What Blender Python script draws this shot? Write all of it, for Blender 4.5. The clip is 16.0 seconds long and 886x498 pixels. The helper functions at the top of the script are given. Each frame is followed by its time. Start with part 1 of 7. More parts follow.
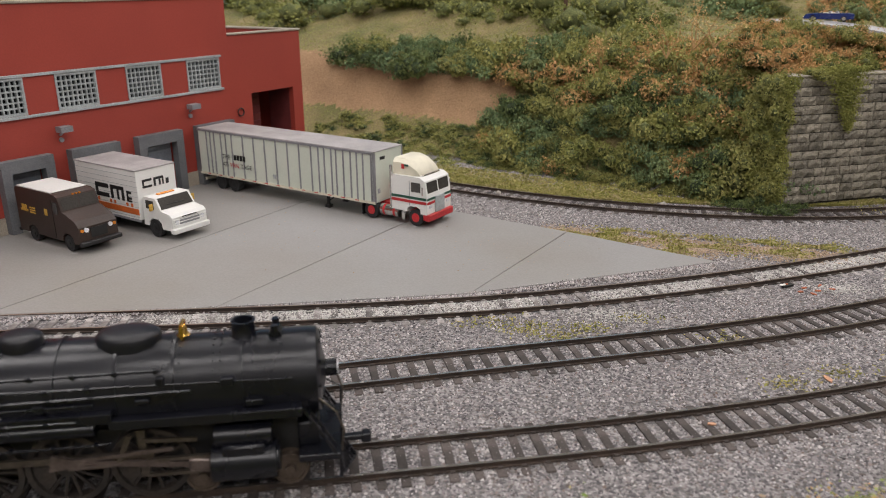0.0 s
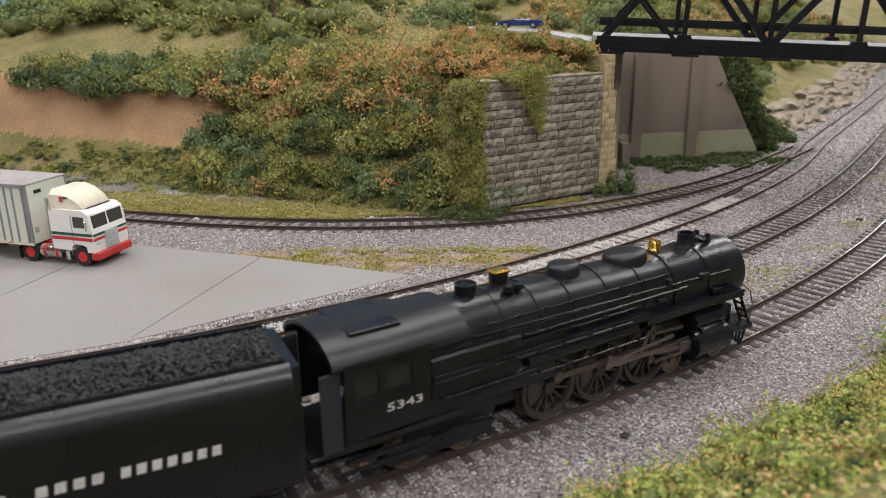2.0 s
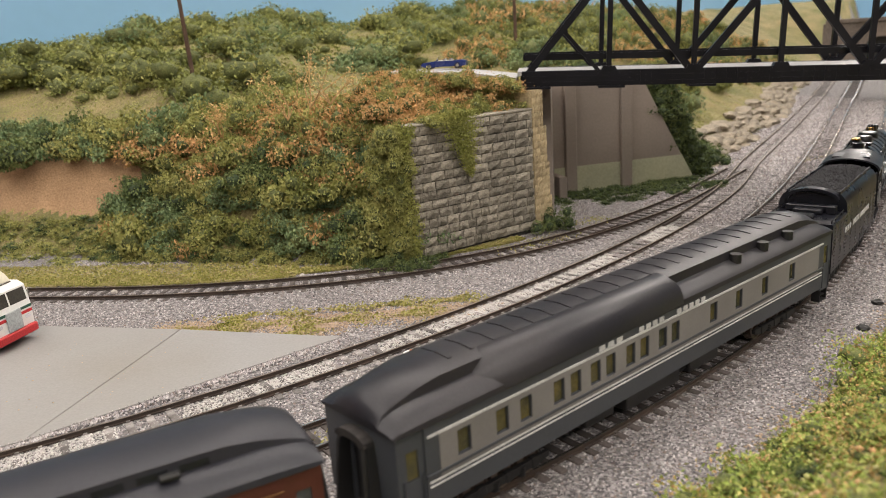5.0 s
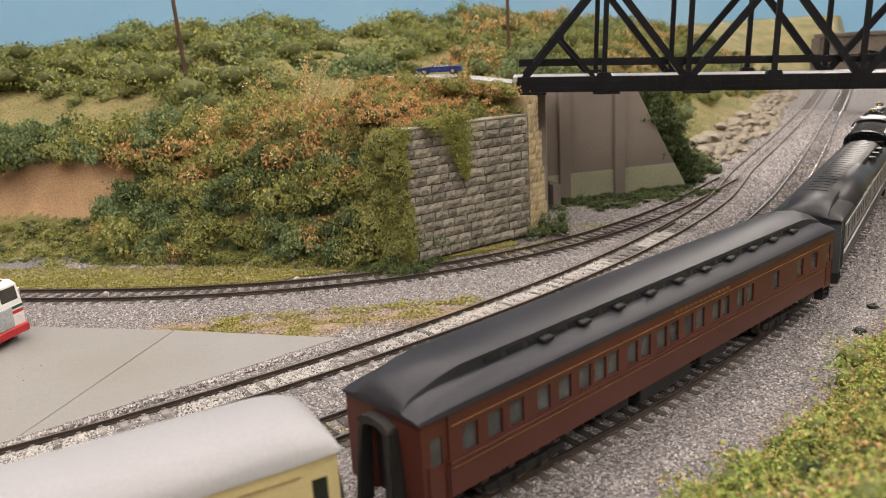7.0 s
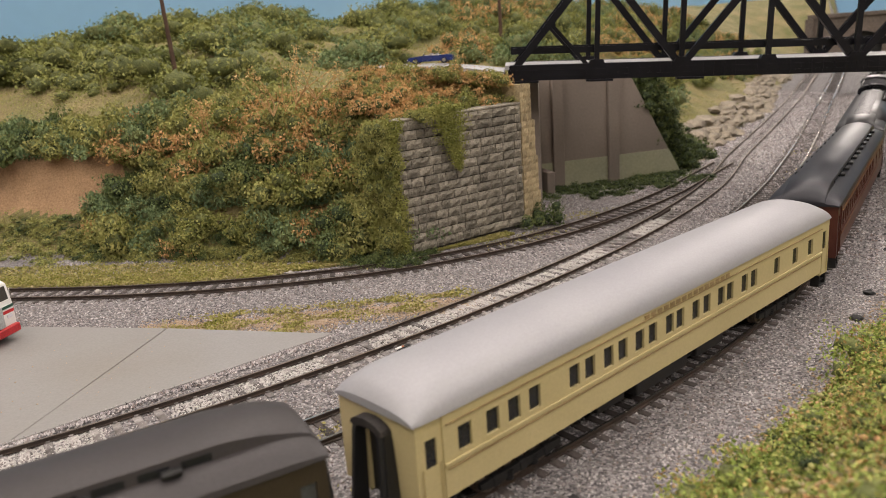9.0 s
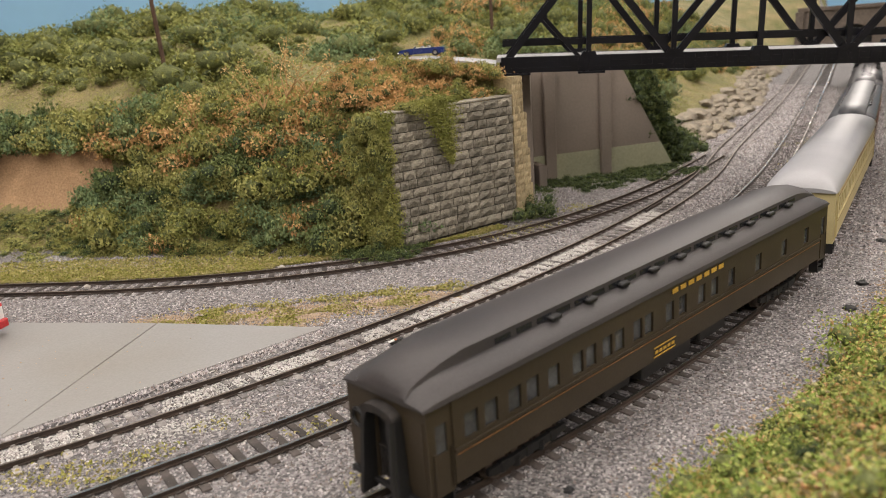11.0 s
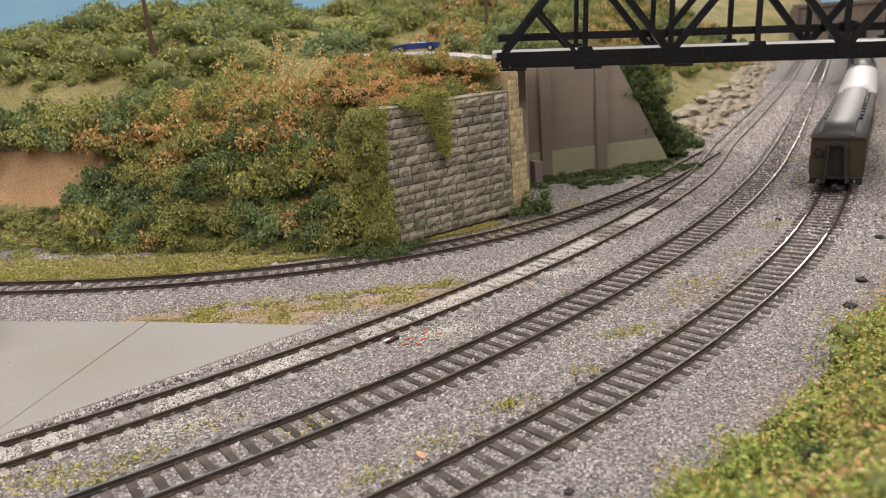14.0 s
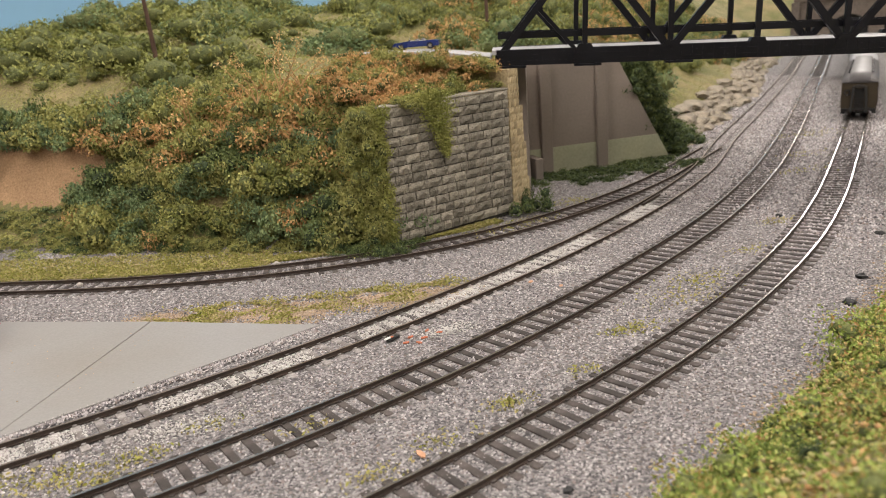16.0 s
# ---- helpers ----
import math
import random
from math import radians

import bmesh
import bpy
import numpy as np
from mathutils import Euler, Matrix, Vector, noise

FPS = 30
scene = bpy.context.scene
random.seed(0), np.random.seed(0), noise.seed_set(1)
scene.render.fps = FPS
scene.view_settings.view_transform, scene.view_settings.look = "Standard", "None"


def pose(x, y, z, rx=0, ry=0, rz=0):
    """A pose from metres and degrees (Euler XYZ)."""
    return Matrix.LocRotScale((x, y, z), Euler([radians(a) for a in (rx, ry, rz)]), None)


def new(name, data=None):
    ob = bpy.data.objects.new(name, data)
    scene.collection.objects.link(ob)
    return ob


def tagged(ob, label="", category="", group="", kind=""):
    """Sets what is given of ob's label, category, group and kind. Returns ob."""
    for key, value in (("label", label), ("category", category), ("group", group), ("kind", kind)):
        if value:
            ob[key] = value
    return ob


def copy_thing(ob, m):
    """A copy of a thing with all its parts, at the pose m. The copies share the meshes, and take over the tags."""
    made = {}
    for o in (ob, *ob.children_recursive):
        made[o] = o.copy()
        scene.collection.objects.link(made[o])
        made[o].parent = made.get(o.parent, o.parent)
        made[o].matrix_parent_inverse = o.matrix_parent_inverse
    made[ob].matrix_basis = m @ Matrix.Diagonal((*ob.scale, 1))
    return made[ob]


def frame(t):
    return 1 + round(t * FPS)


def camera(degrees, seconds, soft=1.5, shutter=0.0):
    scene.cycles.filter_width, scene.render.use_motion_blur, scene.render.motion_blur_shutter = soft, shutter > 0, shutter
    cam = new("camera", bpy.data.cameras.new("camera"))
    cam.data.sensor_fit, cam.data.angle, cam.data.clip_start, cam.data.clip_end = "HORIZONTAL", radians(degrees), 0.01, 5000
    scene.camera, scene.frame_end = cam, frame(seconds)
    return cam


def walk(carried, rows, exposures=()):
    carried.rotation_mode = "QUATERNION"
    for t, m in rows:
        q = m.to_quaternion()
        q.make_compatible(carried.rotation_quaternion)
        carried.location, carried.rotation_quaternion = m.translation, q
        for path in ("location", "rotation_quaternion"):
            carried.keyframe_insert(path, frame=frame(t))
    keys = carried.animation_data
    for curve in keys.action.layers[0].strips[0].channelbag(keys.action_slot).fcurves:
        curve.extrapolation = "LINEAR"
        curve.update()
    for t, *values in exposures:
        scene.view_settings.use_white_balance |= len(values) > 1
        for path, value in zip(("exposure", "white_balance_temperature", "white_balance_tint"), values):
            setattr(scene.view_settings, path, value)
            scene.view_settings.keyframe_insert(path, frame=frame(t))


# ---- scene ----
cam = camera(59.47, 16.0, soft=0.8, shutter=0.12)

# seconds, metres, degrees
PATH = [
    (0, 0.0000, 0.0000, 0.1422, 71.00, 0.26, -0.09),
    (0.5, 0.0068, 0.0056, 0.1389, 70.99, 0.09, -3.86),
    (1, 0.0312, 0.0162, 0.1348, 71.56, -0.02, -8.83),
    (1.5, 0.0479, 0.0213, 0.1343, 71.86, 0.16, -13.00),
    (2, 0.0579, 0.0260, 0.1349, 72.11, 0.47, -16.38),
    (2.5, 0.0658, 0.0310, 0.1332, 72.32, 1.02, -18.17),
    (3, 0.0715, 0.0339, 0.1325, 72.78, 1.71, -19.15),
    (3.5, 0.0734, 0.0388, 0.1314, 73.12, 2.42, -19.90),
    (4, 0.0751, 0.0423, 0.1331, 73.65, 3.10, -20.46),
    (4.5, 0.0763, 0.0433, 0.1353, 74.29, 3.64, -20.78),
    (7, 0.0711, 0.0453, 0.1297, 75.70, 3.14, -21.66),
    (7.5, 0.0713, 0.0470, 0.1294, 75.68, 3.10, -21.91),
    (8, 0.0721, 0.0476, 0.1299, 75.43, 3.34, -21.97),
    (8.5, 0.0730, 0.0482, 0.1304, 75.06, 3.71, -22.06),
    (9, 0.0738, 0.0484, 0.1319, 74.67, 3.99, -22.19),
    (11.5, 0.0742, 0.0515, 0.1295, 74.25, 4.09, -22.90),
    (12, 0.0750, 0.0525, 0.1294, 74.20, 4.07, -22.83),
    (12.5, 0.0745, 0.0529, 0.1290, 74.22, 4.00, -22.90),
    (13, 0.0741, 0.0534, 0.1286, 74.15, 3.93, -23.02),
    (13.5, 0.0748, 0.0544, 0.1287, 74.09, 3.99, -23.16),
    (14, 0.0749, 0.0553, 0.1285, 74.06, 4.05, -23.32),
    (14.5, 0.0750, 0.0553, 0.1286, 73.97, 4.08, -23.39),
    (15, 0.0753, 0.0559, 0.1286, 73.91, 4.10, -23.47),
    (15.5, 0.0751, 0.0553, 0.1290, 73.84, 4.19, -23.41),
    (16, 0.0758, 0.0543, 0.1301, 73.74, 4.40, -23.23),
]
walk(cam, [(t, pose(x, y, z, rx, ry, rz)) for t, x, y, z, rx, ry, rz in PATH],
     exposures=[(0, -0.48, 6100, 14), (1, -0.24, 6050, 13), (2, -0.2, 6050, 12), (3, 0.0, 6250, 13), (4.5, -0.02, 6450, 13), (7, 0.0, 6600, 14), (8, -0.26, 6650, 16), (9, -0.28, 6600, 16), (11.5, -0.1, 6500, 13), (16, -0.08, 6450, 13)])
cam.data.dof.use_dof = True
cam.data.dof.focus_distance = 0.37
cam.data.dof.aperture_fstop = 21.0

# ---- light of the layout room ----
world = bpy.data.worlds.new("room_air")
world.use_nodes = True
world.node_tree.nodes["Background"].inputs[0].default_value = (0.9, 0.95, 1.0, 1)
world.node_tree.nodes["Background"].inputs[1].default_value = 0.12
scene.world = world
# lamps are unseen and assumed; last four added as far glare and fill
LAMPS = [(-0.9, 0.1), (0.5, -0.3), (0.5, 0.9), (-0.9, 1.1), (1.9, 0.6), (2.3, 1.9), (3.6, 2.9), (4.7, 3.8), (-0.5, -1.5), (1.0, -1.5)]


def ceiling_lamps():
    for k, (x, y) in enumerate(LAMPS):
        d = bpy.data.lights.new("unseen_tube_light", "AREA")
        # added far lamps are strongest for glint on rails, rear ones fill the fronts
        d.shape, d.size, d.size_y, d.energy, d.color = "RECTANGLE", 1.2, 0.25, 48.0 if y > 2.5 else 22.0 if y > 1.5 else 14.0 if y > -1 else 24.0, (1.0, 0.93, 0.84)
        ob = new("unseen_tube_light", d)
        ob.matrix_world = pose(x, y, 1.46, 0, 0, 20)


ceiling_lamps()


# ---- materials ----
def shader(name):
    m = bpy.data.materials.new(name)
    m.use_nodes = True
    return m, m.node_tree.nodes, m.node_tree.links, m.node_tree.nodes["Principled BSDF"]


def ramp_of(N, cols):
    r = N.new("ShaderNodeValToRGB")
    e = r.color_ramp.elements
    while len(e) < len(cols):
        e.new(0.5)
    for k, c in enumerate(cols):
        e[k].position = k / max(1, len(cols) - 1)
        e[k].color = (*c, 1)
    return r


def mat(name, c, c2=None, rough=0.6, metal=0.0, coarse=60.0, fine=1200.0, bump=0.25, depth=0.0002, grain=0.25, spec=0.5, random_piece=0.0):
    """A painted, plastic or plaster surface: two-scale mottling, fine relief, uneven gloss."""
    m, N, L, B = shader(name)
    c2 = c2 or tuple(v * 0.72 for v in c)
    tc = N.new("ShaderNodeTexCoord")
    n1, n2 = N.new("ShaderNodeTexNoise"), N.new("ShaderNodeTexNoise")
    n1.inputs["Scale"].default_value, n1.inputs["Detail"].default_value = coarse, 6
    n2.inputs["Scale"].default_value, n2.inputs["Detail"].default_value = fine, 4
    L.new(tc.outputs["Object"], n1.inputs["Vector"]), L.new(tc.outputs["Object"], n2.inputs["Vector"])
    r = N.new("ShaderNodeMapRange")
    r.inputs[1].default_value, r.inputs[2].default_value = 0.35, 0.68
    L.new(n1.outputs["Fac"], r.inputs[0])
    mix = N.new("ShaderNodeMix")
    mix.data_type = "RGBA"
    mix.inputs[6].default_value, mix.inputs[7].default_value = (*c, 1), (*c2, 1)
    L.new(r.outputs[0], mix.inputs[0])
    hsv = N.new("ShaderNodeHueSaturation")
    mr = N.new("ShaderNodeMapRange")
    mr.inputs[1].default_value, mr.inputs[2].default_value, mr.inputs[3].default_value, mr.inputs[4].default_value = 0.25, 0.75, 1 - grain, 1 + grain
    L.new(n2.outputs["Fac"], mr.inputs[0])
    val = mr.outputs[0]
    if random_piece:
        oi, ma = N.new("ShaderNodeObjectInfo"), N.new("ShaderNodeMapRange")
        ma.inputs[3].default_value, ma.inputs[4].default_value = 1 - random_piece, 1 + random_piece
        L.new(oi.outputs["Random"], ma.inputs[0])
        mul = N.new("ShaderNodeMath")
        mul.operation = "MULTIPLY"
        L.new(val, mul.inputs[0]), L.new(ma.outputs[0], mul.inputs[1])
        val = mul.outputs[0]
    L.new(val, hsv.inputs["Value"]), L.new(mix.outputs[2], hsv.inputs["Color"])
    L.new(hsv.outputs[0], B.inputs["Base Color"])
    rr = N.new("ShaderNodeMapRange")
    rr.inputs[3].default_value, rr.inputs[4].default_value = max(0.02, rough - 0.08), min(1, rough + 0.1)
    L.new(n1.outputs["Fac"], rr.inputs[0]), L.new(rr.outputs[0], B.inputs["Roughness"])
    B.inputs["Metallic"].default_value, B.inputs["Specular IOR Level"].default_value = metal, spec
    bp = N.new("ShaderNodeBump")
    bp.inputs["Strength"].default_value, bp.inputs["Distance"].default_value = bump, depth
    L.new(n2.outputs["Fac"], bp.inputs["Height"]), L.new(bp.outputs[0], B.inputs["Normal"])
    return m


def flock(name, cols, rough=0.85, patch=25.0, own=0.5):
    """Loose pieces (leaves, stones, turf): each piece takes a colour of its own, drifting in patches."""
    m, N, L, B = shader(name)
    g, tc, n = N.new("ShaderNodeNewGeometry"), N.new("ShaderNodeTexCoord"), N.new("ShaderNodeTexNoise")
    n.inputs["Scale"].default_value, n.inputs["Detail"].default_value = patch, 3
    L.new(g.outputs["Position"], n.inputs["Vector"])
    mr = N.new("ShaderNodeMapRange")
    mr.inputs[1].default_value, mr.inputs[2].default_value = 0.3, 0.7
    L.new(n.outputs["Fac"], mr.inputs[0])
    mx = N.new("ShaderNodeMix")
    mx.inputs[0].default_value = own
    L.new(mr.outputs[0], mx.inputs[2]), L.new(g.outputs["Random Per Island"], mx.inputs[3])
    r = ramp_of(N, cols)
    L.new(mx.outputs[0], r.inputs[0]), L.new(r.outputs[0], B.inputs["Base Color"])
    B.inputs["Roughness"].default_value, B.inputs["Specular IOR Level"].default_value = rough, 0.25
    return m


def gravel(name, cols, scale):
    m, N, L, B = shader(name)
    tc, v, n = N.new("ShaderNodeTexCoord"), N.new("ShaderNodeTexVoronoi"), N.new("ShaderNodeTexNoise")
    v.inputs["Scale"].default_value, n.inputs["Scale"].default_value = scale, 14
    n.inputs["Detail"].default_value = 5
    L.new(tc.outputs["Object"], v.inputs["Vector"]), L.new(tc.outputs["Object"], n.inputs["Vector"])
    r = ramp_of(N, cols)
    mx = N.new("ShaderNodeMix")
    mx.inputs[0].default_value = 0.35
    s = N.new("ShaderNodeSeparateColor")
    L.new(v.outputs["Color"], s.inputs[0]), L.new(s.outputs[0], mx.inputs[2]), L.new(n.outputs["Fac"], mx.inputs[3])
    L.new(mx.outputs[0], r.inputs[0]), L.new(r.outputs[0], B.inputs["Base Color"])
    bp = N.new("ShaderNodeBump")
    bp.invert = True
    bp.inputs["Strength"].default_value, bp.inputs["Distance"].default_value = 0.9, 0.0006
    L.new(v.outputs["Distance"], bp.inputs["Height"]), L.new(bp.outputs[0], B.inputs["Normal"])
    B.inputs["Roughness"].default_value = 0.9
    return m


STONES = [(0.025, 0.023, 0.025), (0.085, 0.08, 0.085), (0.17, 0.16, 0.165), (0.255, 0.238, 0.24), (0.46, 0.44, 0.435), (0.12, 0.09, 0.078), (0.33, 0.31, 0.312)]
M = {}
# stone colours darkened here, so gaps under the loose ballast read as shade
M["ballast_base"] = gravel("ballast_base", [tuple(v * 0.72 for v in c) for c in STONES], 1100)
M["ballast"] = flock("ballast", [(0.03, 0.027, 0.03), (0.085, 0.078, 0.082), (0.19, 0.175, 0.18), (0.29, 0.268, 0.272), (0.37, 0.345, 0.35), (0.56, 0.525, 0.52), (0.17, 0.128, 0.112), (0.42, 0.39, 0.39), (0.54, 0.51, 0.505)], 0.9, 18, 0.85)
M["turf"] = flock("turf", [(0.11, 0.13, 0.03), (0.22, 0.235, 0.05), (0.34, 0.325, 0.085), (0.44, 0.37, 0.17), (0.27, 0.28, 0.065), (0.48, 0.38, 0.23), (0.20, 0.215, 0.05)], 0.9, 60, 0.5)
M["leaf"] = flock("leaf", [(0.12, 0.145, 0.04), (0.215, 0.235, 0.065), (0.31, 0.31, 0.095), (0.38, 0.36, 0.125), (0.23, 0.255, 0.08), (0.45, 0.385, 0.17)], 0.85, 30, 0.45)
M["leaf_far"] = flock("leaf_far", [(0.12, 0.145, 0.045), (0.18, 0.205, 0.06), (0.26, 0.275, 0.085), (0.34, 0.335, 0.11), (0.21, 0.235, 0.075)], 0.9, 16, 0.3)
M["leaf_dark"] = flock("leaf_dark", [(0.04, 0.06, 0.024), (0.095, 0.13, 0.048), (0.155, 0.195, 0.07), (0.25, 0.28, 0.10)], 0.85, 30, 0.5)
M["leaf_cool"] = flock("leaf_cool", [(0.07, 0.11, 0.06), (0.14, 0.205, 0.10), (0.22, 0.285, 0.13), (0.31, 0.36, 0.15)], 0.85, 30, 0.5)
M["leaf_autumn"] = flock("leaf_autumn", [(0.18, 0.16, 0.05), (0.34, 0.27, 0.09), (0.55, 0.34, 0.14), (0.68, 0.38, 0.18), (0.50, 0.36, 0.16), (0.26, 0.25, 0.08)], 0.85, 40)
M["leaf_orange"] = flock("leaf_orange", [(0.42, 0.27, 0.10), (0.60, 0.41, 0.18), (0.68, 0.48, 0.23), (0.48, 0.36, 0.15)], 0.85, 30)
M["leaf_bright"] = flock("leaf_bright", [(0.07, 0.09, 0.025), (0.19, 0.27, 0.06), (0.30, 0.375, 0.085), (0.42, 0.46, 0.14), (0.58, 0.33, 0.15), (0.17, 0.24, 0.06)], 0.85, 60, 0.6)
# darkest bush core: the shade deep in the growth put into colour
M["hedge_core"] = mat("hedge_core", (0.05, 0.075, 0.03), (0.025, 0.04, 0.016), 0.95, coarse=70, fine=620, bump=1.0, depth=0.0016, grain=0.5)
M["soil"] = mat("soil", (0.44, 0.28, 0.155), (0.32, 0.20, 0.11), 0.95, coarse=18, fine=700, bump=0.8, depth=0.0012, grain=0.3)
M["hill"] = mat("hill", (0.27, 0.215, 0.10), (0.14, 0.145, 0.05), 0.95, coarse=22, fine=900, bump=0.9, depth=0.0012, grain=0.4)
M["rock"] = mat("rock", (0.34, 0.29, 0.22), (0.18, 0.155, 0.12), 0.9, coarse=40, fine=400, bump=0.8, depth=0.002, grain=0.3)
M["slab"] = mat("slab", (0.285, 0.284, 0.285), (0.245, 0.228, 0.208), 0.75, coarse=7, fine=900, bump=0.12, depth=0.0002, grain=0.08)
M["joint"] = mat("joint", (0.13, 0.11, 0.09), None, 0.9)
M["tie"] = mat("tie", (0.082, 0.068, 0.062), (0.034, 0.028, 0.026), 0.75, coarse=120, fine=900, bump=0.4, depth=0.0003, grain=0.3, random_piece=0.35)
M["tie_pale"] = mat("tie_pale", (0.30, 0.28, 0.27), (0.10, 0.085, 0.08), 0.85, coarse=160, fine=900, bump=0.4, depth=0.0003, grain=0.3, random_piece=0.5)
M["rail_side"] = mat("rail_side", (0.062, 0.042, 0.032), (0.03, 0.021, 0.017), 0.7, coarse=90, fine=1500)
M["rail_top"] = mat("rail_top", (0.78, 0.75, 0.72), (0.6, 0.56, 0.52), 0.24, 0.95, coarse=60, fine=2500, bump=0.1, depth=0.0001, grain=0.15)
M["rail_top_dull"] = mat("rail_top_dull", (0.38, 0.31, 0.25), (0.22, 0.165, 0.125), 0.34, 0.85, coarse=60, fine=2500, bump=0.1, depth=0.0001, grain=0.2)
M["red_wall"] = mat("red_wall", (0.36, 0.052, 0.034), (0.31, 0.043, 0.029), 0.6, coarse=12, fine=900, bump=0.15, grain=0.08)
M["red_dark"] = mat("red_dark", (0.16, 0.03, 0.03), None, 0.6)
M["dock_grey"] = mat("dock_grey", (0.15, 0.155, 0.165), None, 0.65)
M["door_grey"] = mat("door_grey", (0.30, 0.33, 0.38), None, 0.6)
M["sash"] = mat("sash", (0.42, 0.45, 0.46), None, 0.55)
M["pane_dark"] = mat("pane_dark", (0.02, 0.022, 0.026), None, 0.15, bump=0.02)
M["foundation"] = mat("foundation", (0.42, 0.37, 0.30), None, 0.85)
M["tar_roof"] = mat("tar_roof", (0.2, 0.2, 0.2), None, 0.9)
M["stone"] = mat("stone", (0.34, 0.31, 0.25), (0.18, 0.163, 0.13), 0.92, coarse=90, fine=800, bump=1.0, depth=0.0011, grain=0.4, random_piece=0.3)
M["mortar"] = mat("mortar", (0.06, 0.055, 0.05), None, 0.95)
M["stone_tan"] = mat("stone_tan", (0.48, 0.39, 0.24), (0.36, 0.28, 0.16), 0.9, coarse=60, fine=700, bump=0.8, depth=0.0008, grain=0.25, random_piece=0.25)
M["concrete"] = mat("concrete", (0.33, 0.275, 0.235), (0.26, 0.22, 0.19), 0.8, coarse=15, fine=500, bump=0.15, grain=0.08)
# paler green concrete: stain and light on the lower wall in one colour
M["concrete_green"] = mat("concrete_green", (0.50, 0.50, 0.34), (0.42, 0.42, 0.30), 0.85, coarse=25, fine=500, bump=0.2, grain=0.12)
M["bank_clump"] = flock("bank_clump", [(0.02, 0.03, 0.02), (0.10, 0.13, 0.04), (0.24, 0.28, 0.08), (0.40, 0.40, 0.14), (0.45, 0.38, 0.22), (0.60, 0.32, 0.15), (0.05, 0.07, 0.04)], 0.9, 60, 0.6)
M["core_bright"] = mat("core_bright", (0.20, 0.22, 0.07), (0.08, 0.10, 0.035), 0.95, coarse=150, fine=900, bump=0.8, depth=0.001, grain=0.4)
M["steel_black"] = mat("steel_black", (0.006, 0.006, 0.009), (0.010, 0.010, 0.014), 0.36, coarse=50, fine=1500, bump=0.15, spec=0.2)
M["deck"] = mat("deck", (0.42, 0.42, 0.43), (0.36, 0.36, 0.37), 0.7, coarse=20)
M["sky"] = mat("sky", (0.24, 0.47, 0.72), (0.30, 0.53, 0.76), 0.9, coarse=1.3, fine=60, bump=0.03, grain=0.02)
M["room_wall"] = mat("room_wall", (0.55, 0.53, 0.5), None, 0.9, coarse=2, fine=80, bump=0.1, grain=0.03)
M["lamp_case"] = mat("lamp_case", (0.8, 0.8, 0.8), None, 0.5)
M["loco"] = mat("loco", (0.0055, 0.006, 0.0095), (0.009, 0.0095, 0.014), 0.27, coarse=50, fine=1500, bump=0.14, grain=0.2, spec=0.46)
M["loco_grey"] = mat("loco_grey", (0.010, 0.0105, 0.015), (0.007, 0.0075, 0.011), 0.36, coarse=50, fine=1500, spec=0.45)
M["wheel_steel"] = mat("wheel_steel", (0.16, 0.125, 0.10), (0.09, 0.07, 0.055), 0.5, 0.5, coarse=120)
M["rod_steel"] = mat("rod_steel", (0.17, 0.145, 0.12), (0.10, 0.085, 0.07), 0.4, 0.8, coarse=120)
M["brass"] = mat("brass", (0.85, 0.52, 0.13), None, 0.25, 1.0, bump=0.03)
M["coal"] = flock("coal", [(0.008, 0.008, 0.009), (0.02, 0.02, 0.022), (0.045, 0.045, 0.05), (0.015, 0.015, 0.016)], 0.55, 30)
M["white_paint"] = mat("white_paint", (0.78, 0.78, 0.76), (0.72, 0.72, 0.70), 0.5, coarse=30, grain=0.05)
M["letter_grey"] = mat("letter_grey", (0.6, 0.6, 0.6), None, 0.6)
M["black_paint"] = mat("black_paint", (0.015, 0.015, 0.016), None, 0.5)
M["rubber"] = mat("rubber", (0.02, 0.02, 0.021), None, 0.8)
M["glass_dark"] = mat("glass_dark", (0.07, 0.065, 0.06), None, 0.08, bump=0.01)
M["cream"] = mat("cream", (0.64, 0.68, 0.60), (0.58, 0.62, 0.54), 0.5, coarse=30, grain=0.05)
M["cream_warm"] = mat("cream_warm", (0.76, 0.72, 0.58), None, 0.5, grain=0.05)
M["trim_grey"] = mat("trim_grey", (0.27, 0.27, 0.29), None, 0.5)
M["red_paint"] = mat("red_paint", (0.55, 0.03, 0.035), None, 0.4)
M["green_paint"] = mat("green_paint", (0.02, 0.09, 0.06), None, 0.4)
M["orange_paint"] = mat("orange_paint", (0.65, 0.15, 0.03), None, 0.5)
M["gold_paint"] = mat("gold_paint", (0.62, 0.38, 0.06), None, 0.5)
M["chrome"] = mat("chrome", (0.7, 0.68, 0.66), None, 0.15, 1.0, bump=0.02)
M["van_brown"] = mat("van_brown", (0.045, 0.028, 0.022), (0.035, 0.022, 0.018), 0.45, coarse=40)
M["lens"] = mat("lens", (0.8, 0.8, 0.85), None, 0.1, bump=0.01)
M["amber"] = mat("amber", (0.8, 0.28, 0.03), None, 0.2, bump=0.01)
M["blue_paint"] = mat("blue_paint", (0.02, 0.035, 0.16), None, 0.25, bump=0.03)
M["wood"] = mat("wood", (0.12, 0.07, 0.045), (0.07, 0.04, 0.028), 0.85, coarse=90)
M["twig"] = mat("twig", (0.48, 0.30, 0.13), None, 0.8)


# ---- mesh tools: all lengths in millimetres ----
MM = 0.001


